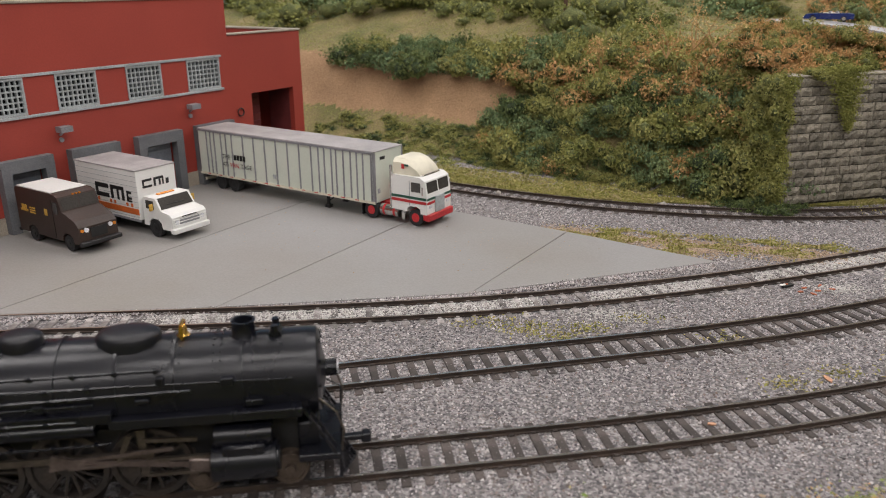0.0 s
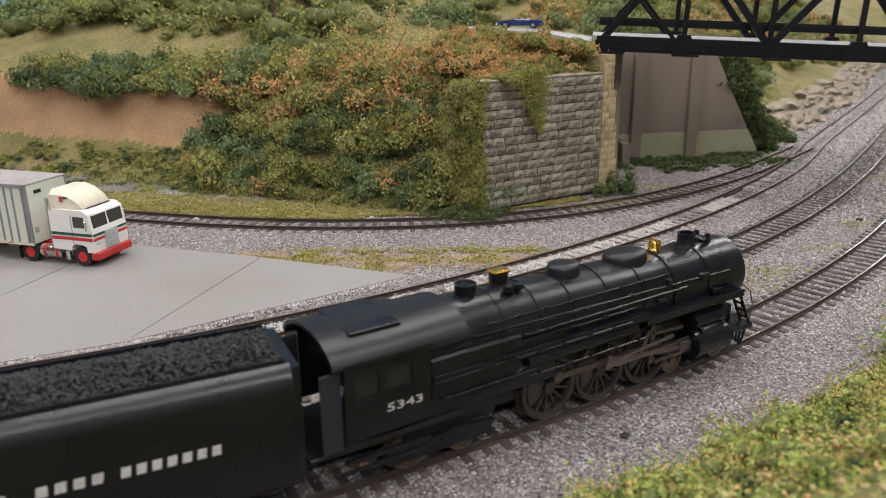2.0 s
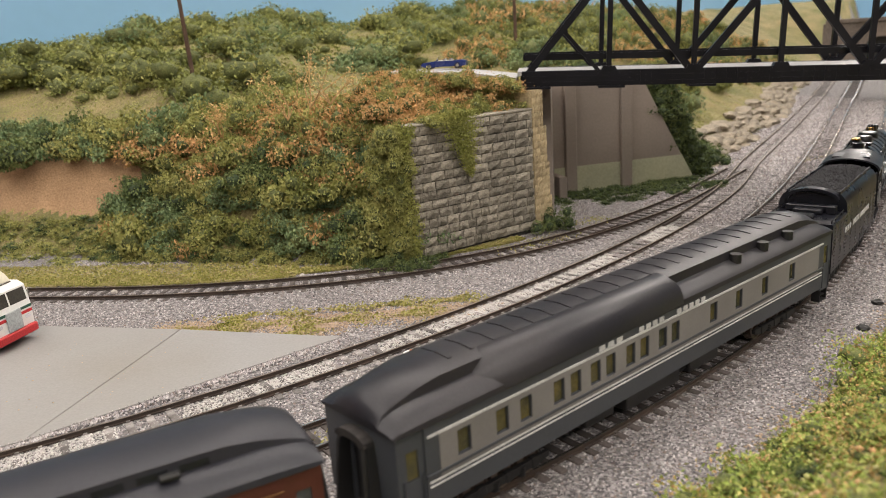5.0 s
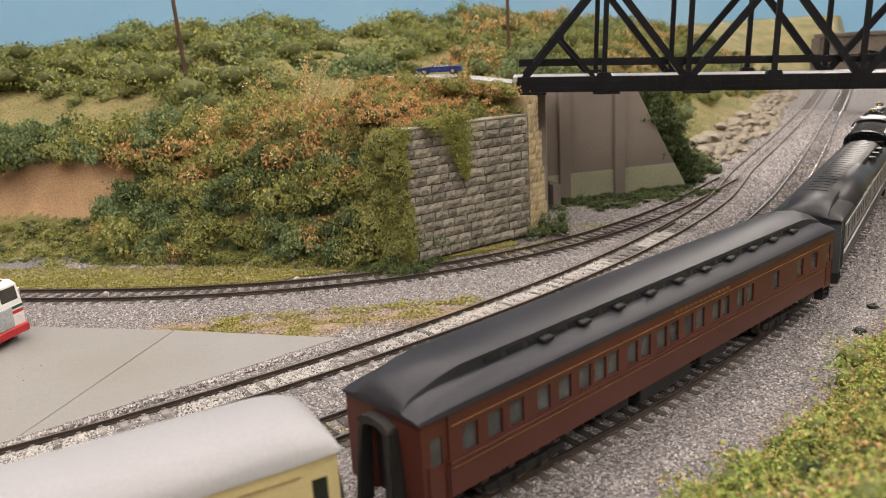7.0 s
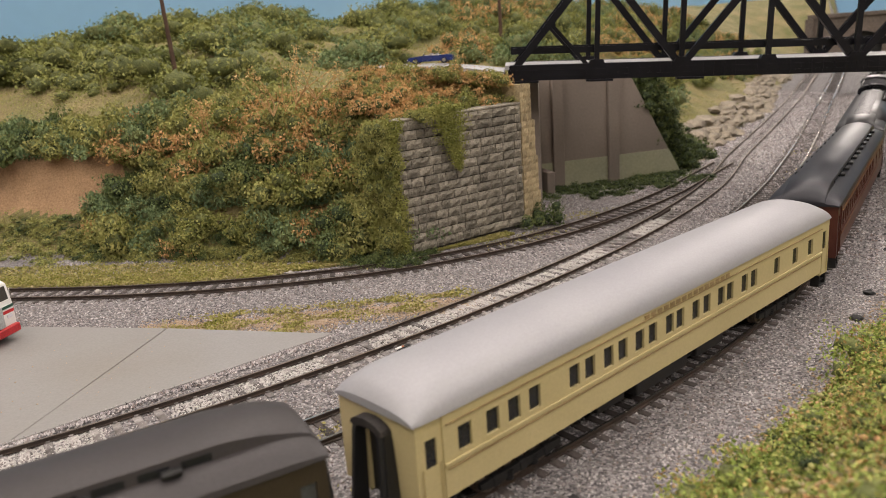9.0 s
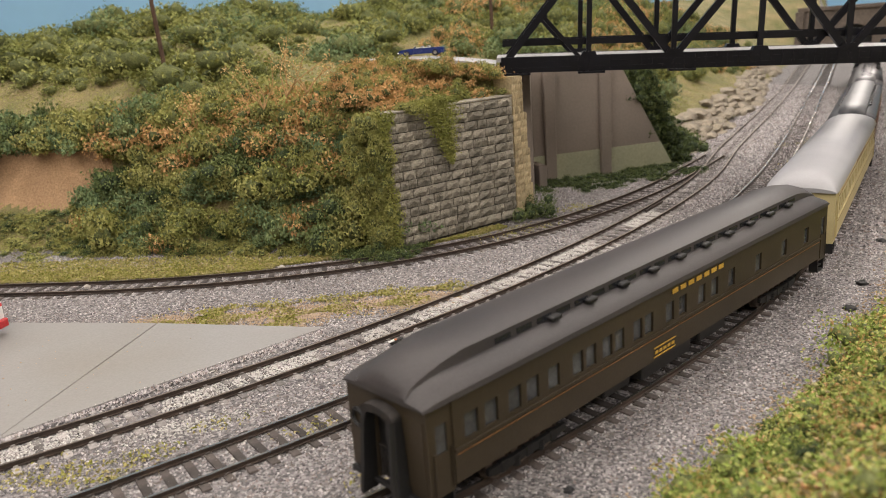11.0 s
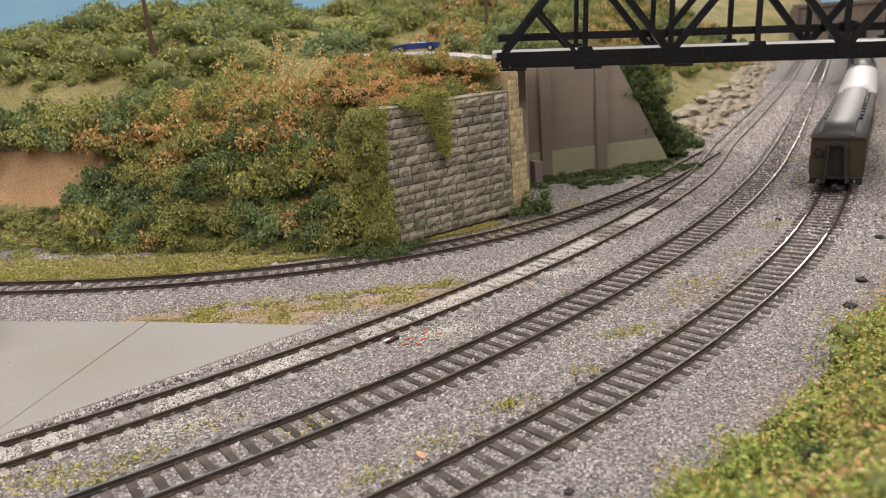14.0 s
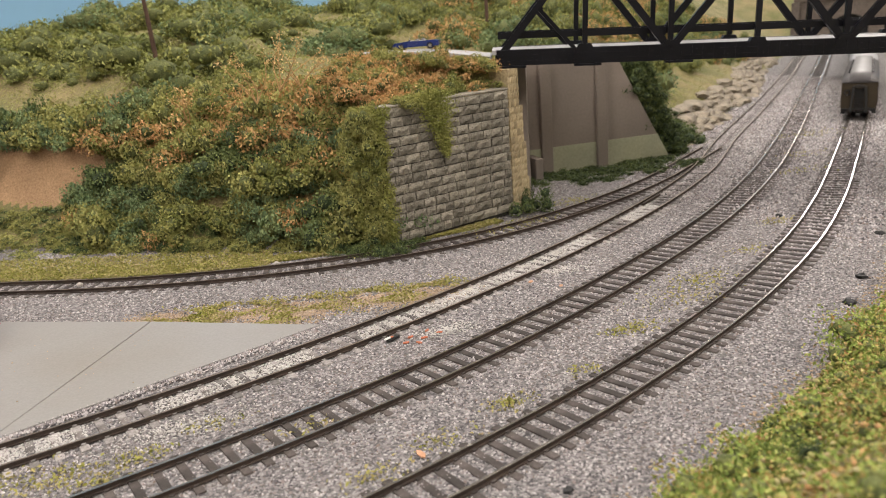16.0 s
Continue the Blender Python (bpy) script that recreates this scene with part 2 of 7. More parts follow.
def mesh_of(bm, name, material, smooth=None):
    bmesh.ops.scale(bm, vec=(MM, MM, MM), verts=bm.verts)
    if smooth is not None:
        for f in bm.faces:
            f.smooth = True
    me = bpy.data.meshes.new(name)
    bm.to_mesh(me)
    bm.free()
    for mm in (material if isinstance(material, (list, tuple)) else [material]):
        me.materials.append(M[mm])
    if smooth is not None:
        me.set_sharp_from_angle(angle=radians(smooth))
    return me


def part(name, bm, material, parent=None, label="", smooth=None, at=None):
    ob = new(name, mesh_of(bm, name, material, smooth))
    if parent is not None:
        ob.parent = parent
    if at is not None:
        ob.matrix_basis = at
    if label:
        ob["label"] = label
    return ob


def raw(name, verts, faces, material, parent=None, smooth=False):
    """A mesh straight from arrays (millimetres)."""
    me = bpy.data.meshes.new(name)
    v = np.asarray(verts, np.float32) * MM
    f = np.asarray(faces, np.int32)
    k = f.shape[1]
    me.vertices.add(len(v)), me.loops.add(f.size), me.polygons.add(len(f))
    me.vertices.foreach_set("co", v.ravel())
    me.loops.foreach_set("vertex_index", f.ravel())
    me.polygons.foreach_set("loop_start", np.arange(0, f.size, k, dtype=np.int32))
    if smooth:
        me.polygons.foreach_set("use_smooth", np.ones(len(f), bool))
    me.update(calc_edges=True)
    me.materials.append(M[material])
    ob = new(name, me)
    if parent is not None:
        ob.parent = parent
    return ob


def at_mm(x, y, z, rz=0, rx=0, ry=0):
    return pose(x * MM, y * MM, z * MM, rx, ry, rz)


def thing(name, label, category, x=0, y=0, z=0, rz=0, group="", kind=""):
    ob = new(name)
    ob.empty_display_size = 0.01
    ob.matrix_basis = at_mm(x, y, z, rz)
    return tagged(ob, label, category, group, kind)


def box(bm, x0, x1, y0, y1, z0, z1, bevel=0.0, mi=0):
    g = bmesh.ops.create_cube(bm, size=1)
    vs = g["verts"]
    for v in vs:
        v.co = ((x0 + x1) / 2 + v.co.x * (x1 - x0), (y0 + y1) / 2 + v.co.y * (y1 - y0), (z0 + z1) / 2 + v.co.z * (z1 - z0))
    fs = list({f for v in vs for f in v.link_faces})
    for f in fs:
        f.material_index = mi
    if bevel > 0:
        es = list({e for v in vs for e in v.link_edges})
        bmesh.ops.bevel(bm, geom=es, offset=bevel, segments=1, affect="EDGES", profile=0.5)
    return bm


def Box(x0, x1, y0, y1, z0, z1, bevel=0.0):
    return box(bmesh.new(), x0, x1, y0, y1, z0, z1, bevel)


def rod(bm, a, b, r, seg=8, r2=None):
    a, b = Vector(a), Vector(b)
    d = b - a
    m = Matrix.Translation((a + b) / 2) @ d.to_track_quat("Z", "Y").to_matrix().to_4x4()
    bmesh.ops.create_cone(bm, cap_ends=True, segments=seg, radius1=r, radius2=r if r2 is None else r2, depth=d.length, matrix=m)
    return bm


def Rod(a, b, r, seg=12, r2=None):
    return rod(bmesh.new(), a, b, r, seg, r2)


def beam(bm, a, b, w, h):
    """A square bar between two points; w across, h upright."""
    a, b = Vector(a), Vector(b)
    d = (b - a)
    u = d.normalized()
    side = u.cross(Vector((0, 0, 1)))
    side = side.normalized() if side.length > 1e-4 else Vector((0, 1, 0))
    up = side.cross(u).normalized()
    q = [bm.verts.new(p + side * sx * w / 2 + up * sz * h / 2) for p in (a, b) for sx, sz in ((-1, -1), (1, -1), (1, 1), (-1, 1))]
    for k in range(4):
        bm.faces.new((q[k], q[(k + 1) % 4], q[4 + (k + 1) % 4], q[4 + k]))
    bm.faces.new(q[3::-1]), bm.faces.new(q[4:])
    return bm


def loft(bm, rings, close=True, caps=True, mi=0):
    """Skin over rings of equally many points."""
    R = [[bm.verts.new(p) for p in ring] for ring in rings]
    n = len(R[0])
    for a, b in zip(R[:-1], R[1:]):
        for k in range(n if close else n - 1):
            f = bm.faces.new((a[k], a[(k + 1) % n], b[(k + 1) % n], b[k]))
            f.material_index = mi
    if caps and close:
        bm.faces.new(R[0][::-1]), bm.faces.new(R[-1])
    bmesh.ops.recalc_face_normals(bm, faces=bm.faces)
    return bm


def prism(bm, pts, z0, z1):
    return loft(bm, [[(x, y, z0) for x, y in pts], [(x, y, z1) for x, y in pts]])


def side_prism(bm, pts, y0, y1):
    """An outline in x, z pushed from y0 to y1."""
    return loft(bm, [[(x, y0, z) for x, z in pts], [(x, y1, z) for x, z in pts]])


def letters(text, size, material, parent, m, label="", squeeze=1.0, name="lettering"):
    cu = bpy.data.curves.new("lettering", "FONT")
    cu.body, cu.size, cu.extrude, cu.resolution_u = text, size * MM, 0.00004, 2
    cu.align_x = "CENTER"
    tmp = bpy.data.objects.new("tmp", cu)
    scene.collection.objects.link(tmp)
    me = bpy.data.meshes.new_from_object(tmp.evaluated_get(bpy.context.evaluated_depsgraph_get()))
    bpy.data.objects.remove(tmp)
    me.transform(Matrix.Diagonal((squeeze, 1, 1, 1)))
    me.materials.clear()
    me.materials.append(M[material])
    ob = new(name, me)
    ob.parent, ob.matrix_basis = parent, m
    if label:
        ob["label"] = label
    return ob


# ---- plan of the tracks: centre lines through a few points ----
TRACK = {
    "near": [(-520, 155), (-270, 178), (-23, 211.0), (94.4, 231.8), (206.3, 262.8), (311.9, 305.3), (411.3, 359.1), (505.5, 422.3), (590.0, 485.5), (681.0, 555.0), (794.0, 642.5), (1030, 832), (1270, 1034), (1470, 1203), (1900, 1560)],
    "middle": [(-520, 175), (-270, 217), (-36.3, 267.3), (190.2, 322.9), (395.3, 417.7), (539, 514), (643, 595), (797, 721), (1018, 906), (1264, 1111), (1461, 1277), (1600, 1394)],
    "yard": [(-560, 295), (-201.4, 315.0), (56.6, 342.4), (287.4, 419.8), (494.7, 540.0), (627, 651), (777, 771), (1038, 984), (1413, 1303), (1600, 1460)],
    "back": [(-260, 735), (-130, 640), (-7.5, 565.6), (62.9, 525.9), (132.1, 498.1), (200.0, 483.6), (266.5, 482.5), (331.8, 494.1), (396.0, 516.4), (459.4, 546.4), (522.5, 585.0), (590, 628)],
}


def smooth_line(P, step=2.0):
    P = np.array(P, float)
    out = []
    for i in range(len(P) - 1):
        b, c = P[i], P[i + 1]
        h = np.linalg.norm(c - b)
        m0 = m1 = (c - b) / h
        if i > 0:
            a = P[i - 1]
            h0 = np.linalg.norm(b - a)
            m0 = ((b - a) / h0 * h + (c - b) / h * h0) / (h + h0)
        if i < len(P) - 2:
            d = P[i + 2]
            h1 = np.linalg.norm(d - c)
            m1 = ((c - b) / h * h1 + (d - c) / h1 * h) / (h + h1)
        t = np.linspace(0, 1, max(4, int(h / step)), endpoint=False)[:, None]
        out.append((2 * t**3 - 3 * t**2 + 1) * b + (t**3 - 2 * t**2 + t) * h * m0 + (-2 * t**3 + 3 * t**2) * c + (t**3 - t**2) * h * m1)
    out.append(P[-1:])
    Q = np.vstack(out)
    s = np.concatenate([[0], np.cumsum(np.linalg.norm(np.diff(Q, axis=0), axis=1))])
    return Q, s


LINE = {k: smooth_line(v) for k, v in TRACK.items()}


def along(name, s):
    """Place and heading (radians) at the distance s along a track."""
    Q, S = LINE[name]
    x, y = np.interp(s, S, Q[:, 0]), np.interp(s, S, Q[:, 1])
    x2, y2 = np.interp(s + 3, S, Q[:, 0]), np.interp(s + 3, S, Q[:, 1])
    x1, y1 = np.interp(s - 3, S, Q[:, 0]), np.interp(s - 3, S, Q[:, 1])
    return x, y, math.atan2(y2 - y1, x2 - x1)


NEAR0 = float(LINE["near"][1][np.argmin(abs(LINE["near"][0][:, 0]))])  # where the near track passes x = 0


# ---- ground, hills ----
TOE = [(-420, 960), (-130, 768), (-13, 672), (60, 622), (110, 578), (205, 514), (229, 509), (318, 537), (338, 562), (398, 648), (478, 640), (542, 632), (592, 668), (760, 795), (942, 940), (1150, 1140), (1392, 1340), (1750, 1620)]
STEP = [0, 20, 45, 70, 110, 170, 260, 400, 600]
CLIFF, BANK, WALL, ROCK = [0, 10, 27, 72, 90, 112, 138, 158, 168], [0, 30, 72, 90, 98, 105, 130, 155, 166], [0, 60, 78, 90, 99, 104, 124, 152, 166], [0, 14, 28, 38, 60, 95, 138, 168, 178]
RISE = [CLIFF, CLIFF, CLIFF, [0, 16, 44, 84, 94, 108, 134, 156, 167], BANK, BANK, WALL, WALL, [0, 58, 84, 96, 100, 104, 124, 152, 166], [0, 58, 84, 94, 100, 104, 126, 154, 168], [0, 58, 82, 90, 98, 108, 132, 158, 172], [0, 10, 30, 52, 78, 102, 134, 162, 176], ROCK, ROCK, ROCK, ROCK, ROCK, ROCK]


def hill_at(x, y):
    """Height of the hills above the track bed, 0 outside their foot."""
    x, y = np.asarray(x, float), np.asarray(y, float)
    best, where, sign = np.full(x.shape, 1e9), np.zeros(x.shape), np.zeros(x.shape)
    for k, (a, b) in enumerate(zip(TOE[:-1], TOE[1:])):
        ux, uy = b[0] - a[0], b[1] - a[1]
        t = np.clip(((x - a[0]) * ux + (y - a[1]) * uy) / (ux * ux + uy * uy), 0, 1)
        d = np.hypot(x - a[0] - t * ux, y - a[1] - t * uy)
        better = d < best
        best = np.where(better, d, best)
        where = np.where(better, k + t, where)
        sign = np.where(better, ux * (y - a[1]) - uy * (x - a[0]), sign)
    d = np.where(sign > 0, best, 0)
    table = np.array(RISE, float)
    k0 = np.clip(where.astype(int), 0, len(TOE) - 2)
    f = where - k0
    z0, z1 = np.zeros(x.shape), np.zeros(x.shape)
    for j in range(len(TOE)):
        col = np.interp(d, STEP, table[j])
        z0 = np.where(k0 == j, col, z0)
        z1 = np.where(k0 + 1 == j, col, z1)
    return z0 * (1 - f) + z1 * f


def near_side(x, y):
    """Distance from the near track towards the visitor's side (negative beyond it)."""
    Q, S = LINE["near"]
    q = Q[::6]
    x, y = np.asarray(x, float), np.asarray(y, float)
    best, out = np.full(x.shape, 1e9), np.zeros(x.shape)
    for a, b in zip(q[:-1], q[1:]):
        u = (b - a) / np.linalg.norm(b - a)
        d = np.hypot(x - a[0], y - a[1])
        s = -(u[0] * (y - a[1]) - u[1] * (x - a[0]))
        out = np.where(d < best, s, out)
        best = np.minimum(best, d)
    return out


def lumps(x, y, size, seed=0.0):
    """Cheap smooth unevenness, about -1 to 1."""
    x, y = np.asarray(x) / size + seed, np.asarray(y) / size - seed * 0.7
    return (np.sin(x * 1.7 + np.sin(y * 1.3) * 1.2) + np.sin(y * 2.1 + np.sin(x * 0.9 + 1.7) * 1.4) + np.sin((x + y) * 1.1 + 2.3)) / 3


def ground_at(x, y):
    h = hill_at(x, y)
    bank = np.interp(near_side(x, y) - 49, [0, 14, 80, 110], [0, 7, 52, 60])
    z = -2.5 + h + bank
    z = z + np.clip(h / 25, 0, 1) * (lumps(x, y, 22) * 3.0 + lumps(x, y, 7, 3.1) * 1.2) + np.clip(bank / 6, 0, 1) * lumps(x, y, 9, 5.0) * 1.2
    return z


def build_ground():
    gx = np.concatenate([np.arange(-900, -350, 25), np.arange(-350, 720, 6), np.arange(720, 1800, 12), np.arange(1800, 2801, 100)])
    gy = np.concatenate([np.arange(-1200, 100, 50), np.arange(100, 900, 6), np.arange(900, 1500, 14), np.arange(1500, 2301, 50)])
    X, Y = np.meshgrid(gx, gy)
    Z = ground_at(X, Y)
    n, m = X.shape
    idx = np.arange(n * m).reshape(n, m)
    F = np.stack([idx[:-1, :-1], idx[:-1, 1:], idx[1:, 1:], idx[1:, :-1]], -1).reshape(-1, 4)
    V = np.stack([X, Y, Z], -1).reshape(-1, 3)
    ob = raw("ground", V, F, "ballast_base", smooth=True)
    ob.data.materials.append(M["hill"])
    ob.data.materials.append(M["soil"])
    c = V[F].mean(1)
    h = hill_at(c[:, 0], c[:, 1])
    b = near_side(c[:, 0], c[:, 1])
    steep = np.ptp(V[F][:, :, 2], axis=1) / 6
    mi = np.where((h > 1.5) | (b > 52), 1, 0)
    mi = np.where((h > 24) & (h < 82) & (c[:, 0] < 62) & (c[:, 0] > -300) & (steep > 0.9), 2, mi)
    ob.data.polygons.foreach_set("material_index", mi.astype(np.int32))
    tagged(ob, "grey ballasted layout base rising into brown scenery hills", "ground", kind="structure")


build_ground()


def backdrop_and_room():
    pts = [(-2300, 900), (-900, 1120), (300, 1160), (800, 1420), (1500, 1950), (2300, 2200), (2700, 1900), (2750, 900)]
    Q, _ = smooth_line(pts, 60)
    bm = bmesh.new()
    prev = None
    for x, y in Q:
        col = [bm.verts.new((x, y, z)) for z in (-60, 420)] + [bm.verts.new((x, y + 8, z)) for z in (420, -60)]
        if prev:
            for k in range(3):
                bm.faces.new((prev[k], col[k], col[k + 1], prev[k + 1]))
        prev = col
    bmesh.ops.recalc_face_normals(bm, faces=bm.faces)
    tagged(part("backdrop", bm, "sky", smooth=60), "plain sky-blue painted backdrop board behind the hills", "backdrop", kind="structure")
    # room shell is unseen and assumed; it closes in bounced light and reflections
    R = (-2600, 5800, -2400, 4800, -1000, 1520)
    for nm, b in (("wall_south", (R[0], R[1], R[2] - 40, R[2], R[4], R[5])), ("wall_north", (R[0], R[1], R[3], R[3] + 40, R[4], R[5])),
                  ("wall_west", (R[0] - 40, R[0], R[2], R[3], R[4], R[5])), ("wall_east", (R[1], R[1] + 40, R[2], R[3], R[4], R[5]))):
        tagged(part(nm, Box(*b), "room_wall"), "unseen off-white wall of the layout room, added for bounced light", "wall", kind="structure")
    tagged(part("ceiling", Box(R[0] - 40, R[1] + 40, R[2] - 40, R[3] + 40, R[5], R[5] + 40), "room_wall"), "unseen pale room ceiling over the layout, added for bounced light", "ceiling", kind="structure")
    tagged(part("floor", Box(R[0] - 40, R[1] + 40, R[2] - 40, R[3] + 40, R[4] - 40, R[4]), "tar_roof"), "unseen dark grey floor closing off the layout room", "floor", kind="structure")
    first = None
    for x, y in LAMPS:
        m = at_mm(x * 1000, y * 1000, 1466, 20)
        if first is None:
            first = thing("ceiling_lamp", "assumed white tube lamp case on the room ceiling, out of view", "lamp", group="ceiling lamps")
            bm = Box(-620, 620, -140, 140, 10, 53, 4)
            part("case", bm, "lamp_case", first)
            first.matrix_basis = m
        else:
            copy_thing(first, m)


backdrop_and_room()


# ---- tracks ----
def rail_mesh(bm, name, off, s0, s1, step=4.0):
    prof = [(-1.0, -2.0), (1.0, -2.0), (1.0, -1.7), (0.22, -1.5), (0.22, -0.55), (0.56, -0.4), (0.56, -0.04), (0.50, 0.0), (-0.50, 0.0), (-0.56, -0.04), (-0.56, -0.4), (-0.22, -0.55), (-0.22, -1.5), (-1.0, -1.7)]
    prev = None
    for s in np.arange(s0, s1, step):
        x, y, a = along(name, s)
        c, d = -math.sin(a), math.cos(a)
        ring = [bm.verts.new((x + c * (off + p), y + d * (off + p), z)) for p, z in prof]
        if prev:
            for k in range(len(prof)):
                f = bm.faces.new((prev[k], ring[k], ring[(k + 1) % len(prof)], prev[(k + 1) % len(prof)]))
                f.material_index = 1 if k == 7 else 0
        prev = ring
    bmesh.ops.recalc_face_normals(bm, faces=bm.faces)
    return bm


def tie_mesh(length, seed):
    rnd = random.Random(seed)
    bm = box(bmesh.new(), -1.55, 1.55, -length / 2, length / 2, -4.2, -2.0, 0.22)
    for v in bm.verts:
        v.co.x += rnd.uniform(-0.12, 0.12)
        v.co.z += rnd.uniform(-0.08, 0.08)
    for off in (-8.7, 8.7):
        for sd in (-1, 1):
            box(bm, -0.75, 0.75, off + sd * 1.15 - 0.5, off + sd * 1.15 + 0.5, -2.02, -1.45)
    return bm


def build_track(name, key, label, s0, s1, near_end, spacing, tie_mat, top):
    root = thing("railway_track", label, "track", group="tracks", kind="structure")
    L = LINE[key][1][-1]
    for off in (-8.7, 8.7):
        part("rail", rail_mesh(bmesh.new(), key, off, s0, min(s1, L - 4)), ["rail_side", top], root, "dark rail with worn shiny top")
    shapes = [mesh_of(tie_mesh(28.5, 11 * k + len(key)), "tie", tie_mat) for k in range(4)]
    far = bmesh.new()
    rnd = random.Random(len(key))
    for k, s in enumerate(np.arange(s0 + 3, min(s1, L - 6), spacing)):
        x, y, a = along(key, s)
        if s > near_end:
            b = bmesh.new()
            box(b, -1.4, 1.4, -13.5, 13.5, -4.2, -2.15)
            bmesh.ops.transform(b, matrix=Matrix.Translation((x, y, 0)) @ Matrix.Rotation(a, 4, "Z"), verts=b.verts)
            tmp = bpy.data.meshes.new("tmp")
            b.to_mesh(tmp)
            b.free()
            far.from_mesh(tmp)
            bpy.data.meshes.remove(tmp)
            continue
        o = new("tie", shapes[k % 4])
        o.parent = root
        o.matrix_basis = at_mm(x, y, rnd.uniform(-0.1, 0.2), math.degrees(a) + rnd.uniform(-1.2, 1.2))
    if len(far.verts):
        o = part("ties_far", far, tie_mat, root)
        o["kind"] = "stuff"
    return root


for key, label, s0, s1, near_end, spacing, tie_mat, top in (
        ("near", "main line track with dark ties and worn shiny rails", 180, 1900, 1400, 7.6, "tie", "rail_top"),
        ("middle", "second main line track with dark wooden ties", 180, 2600, 1450, 7.6, "tie", "rail_top"),
        ("yard", "old siding track with whitened ties beside concrete apron", 200, 2700, 1500, 7.9, "tie_pale", "rail_top_dull"),
        ("back", "curved spur track with half-buried ties along the bank", 0, 2000, 1500, 7.9, "tie", "rail_top_dull")):
    build_track(key, key, label, s0, s1, near_end, spacing, tie_mat, top)


def frog_rails():
    """Closing rails of the switch where the spur leaves the siding."""
    root = thing("track_switch", "metal switch frog and guard rails between the tracks", "switch", kind="structure")
    for key, off, s in (("yard", 5.6, 1010), ("back", -5.6, 690)):
        x, y, a = along(key, s)
        c, d = -math.sin(a), math.cos(a)
        bm = bmesh.new()
        beam(bm, (x + c * off - 16 * math.cos(a), y + d * off - 16 * math.sin(a), -0.9), (x + c * off + 16 * math.cos(a), y + d * off + 16 * math.sin(a), -0.9), 0.9, 1.7)
        part("guard_rail", bm, "rail_side", root)


frog_rails()


# ---- concrete apron ----
def build_apron():
    root = thing("apron", "smooth grey concrete loading apron with thin dark joints", "pavement", kind="structure")
    slabs = [[(13.6, 348.4), (147, 391), (75.0, 444.6)],
             [(-105.5, 332.5), (13.0, 348.2), (74.4, 445), (6, 491), (-3.4, 497.2)],
             [(-211, 321.5), (-106.2, 332.3), (-4.0, 497.7), (-61, 572)],
             [(-211.8, 321.4), (-61.6, 572.6), (-100, 640), (-117, 668), (-336, 331), (-345, 316.5)]]
    for p in slabs:
        bm = prism(bmesh.new(), p, -4, -0.3)
        part("slab", bm, "slab", root)
    part("joint_filler", prism(bmesh.new(), [(-335, 320.5), (-106, 336), (13, 352), (136, 391), (76, 440), (-4, 492), (-62, 567), (-116, 660), (-326, 337)], -4.2, -0.75), "joint", root)


build_apron()


# ---- warehouse ----
def holed_wall(bm, u0, u1, z0, z1, holes, y0, y1):
    """One solid wall sheet in x and z with square openings through it."""
    us = sorted({u0, u1, *[min(max(v, u0), u1) for h in holes for v in h[:2]]})
    zs = sorted({z0, z1, *[min(max(v, z0), z1) for h in holes for v in h[2:]]})
    full = lambda i, j: 0 <= i < len(us) - 1 and 0 <= j < len(zs) - 1 and not any(
        h[0] <= (us[i] + us[i + 1]) / 2 <= h[1] and h[2] <= (zs[j] + zs[j + 1]) / 2 <= h[3] for h in holes)
    made = {}

    def v(i, j, y):
        if (i, j, y) not in made:
            made[i, j, y] = bm.verts.new((us[i], y, zs[j]))
        return made[i, j, y]

    for i in range(len(us) - 1):
        for j in range(len(zs) - 1):
            if not full(i, j):
                continue
            bm.faces.new((v(i, j, y0), v(i + 1, j, y0), v(i + 1, j + 1, y0), v(i, j + 1, y0)))
            bm.faces.new((v(i, j, y1), v(i, j + 1, y1), v(i + 1, j + 1, y1), v(i + 1, j, y1)))
            for di, dj, p, q in ((-1, 0, (i, j), (i, j + 1)), (1, 0, (i + 1, j + 1), (i + 1, j)), (0, -1, (i + 1, j), (i, j)), (0, 1, (i, j + 1), (i + 1, j + 1))):
                if not full(i + di, j + dj):
                    bm.faces.new((v(*p, y0), v(*q, y0), v(*q, y1), v(*p, y1)))
    bmesh.ops.recalc_face_normals(bm, faces=bm.faces)
    return bm


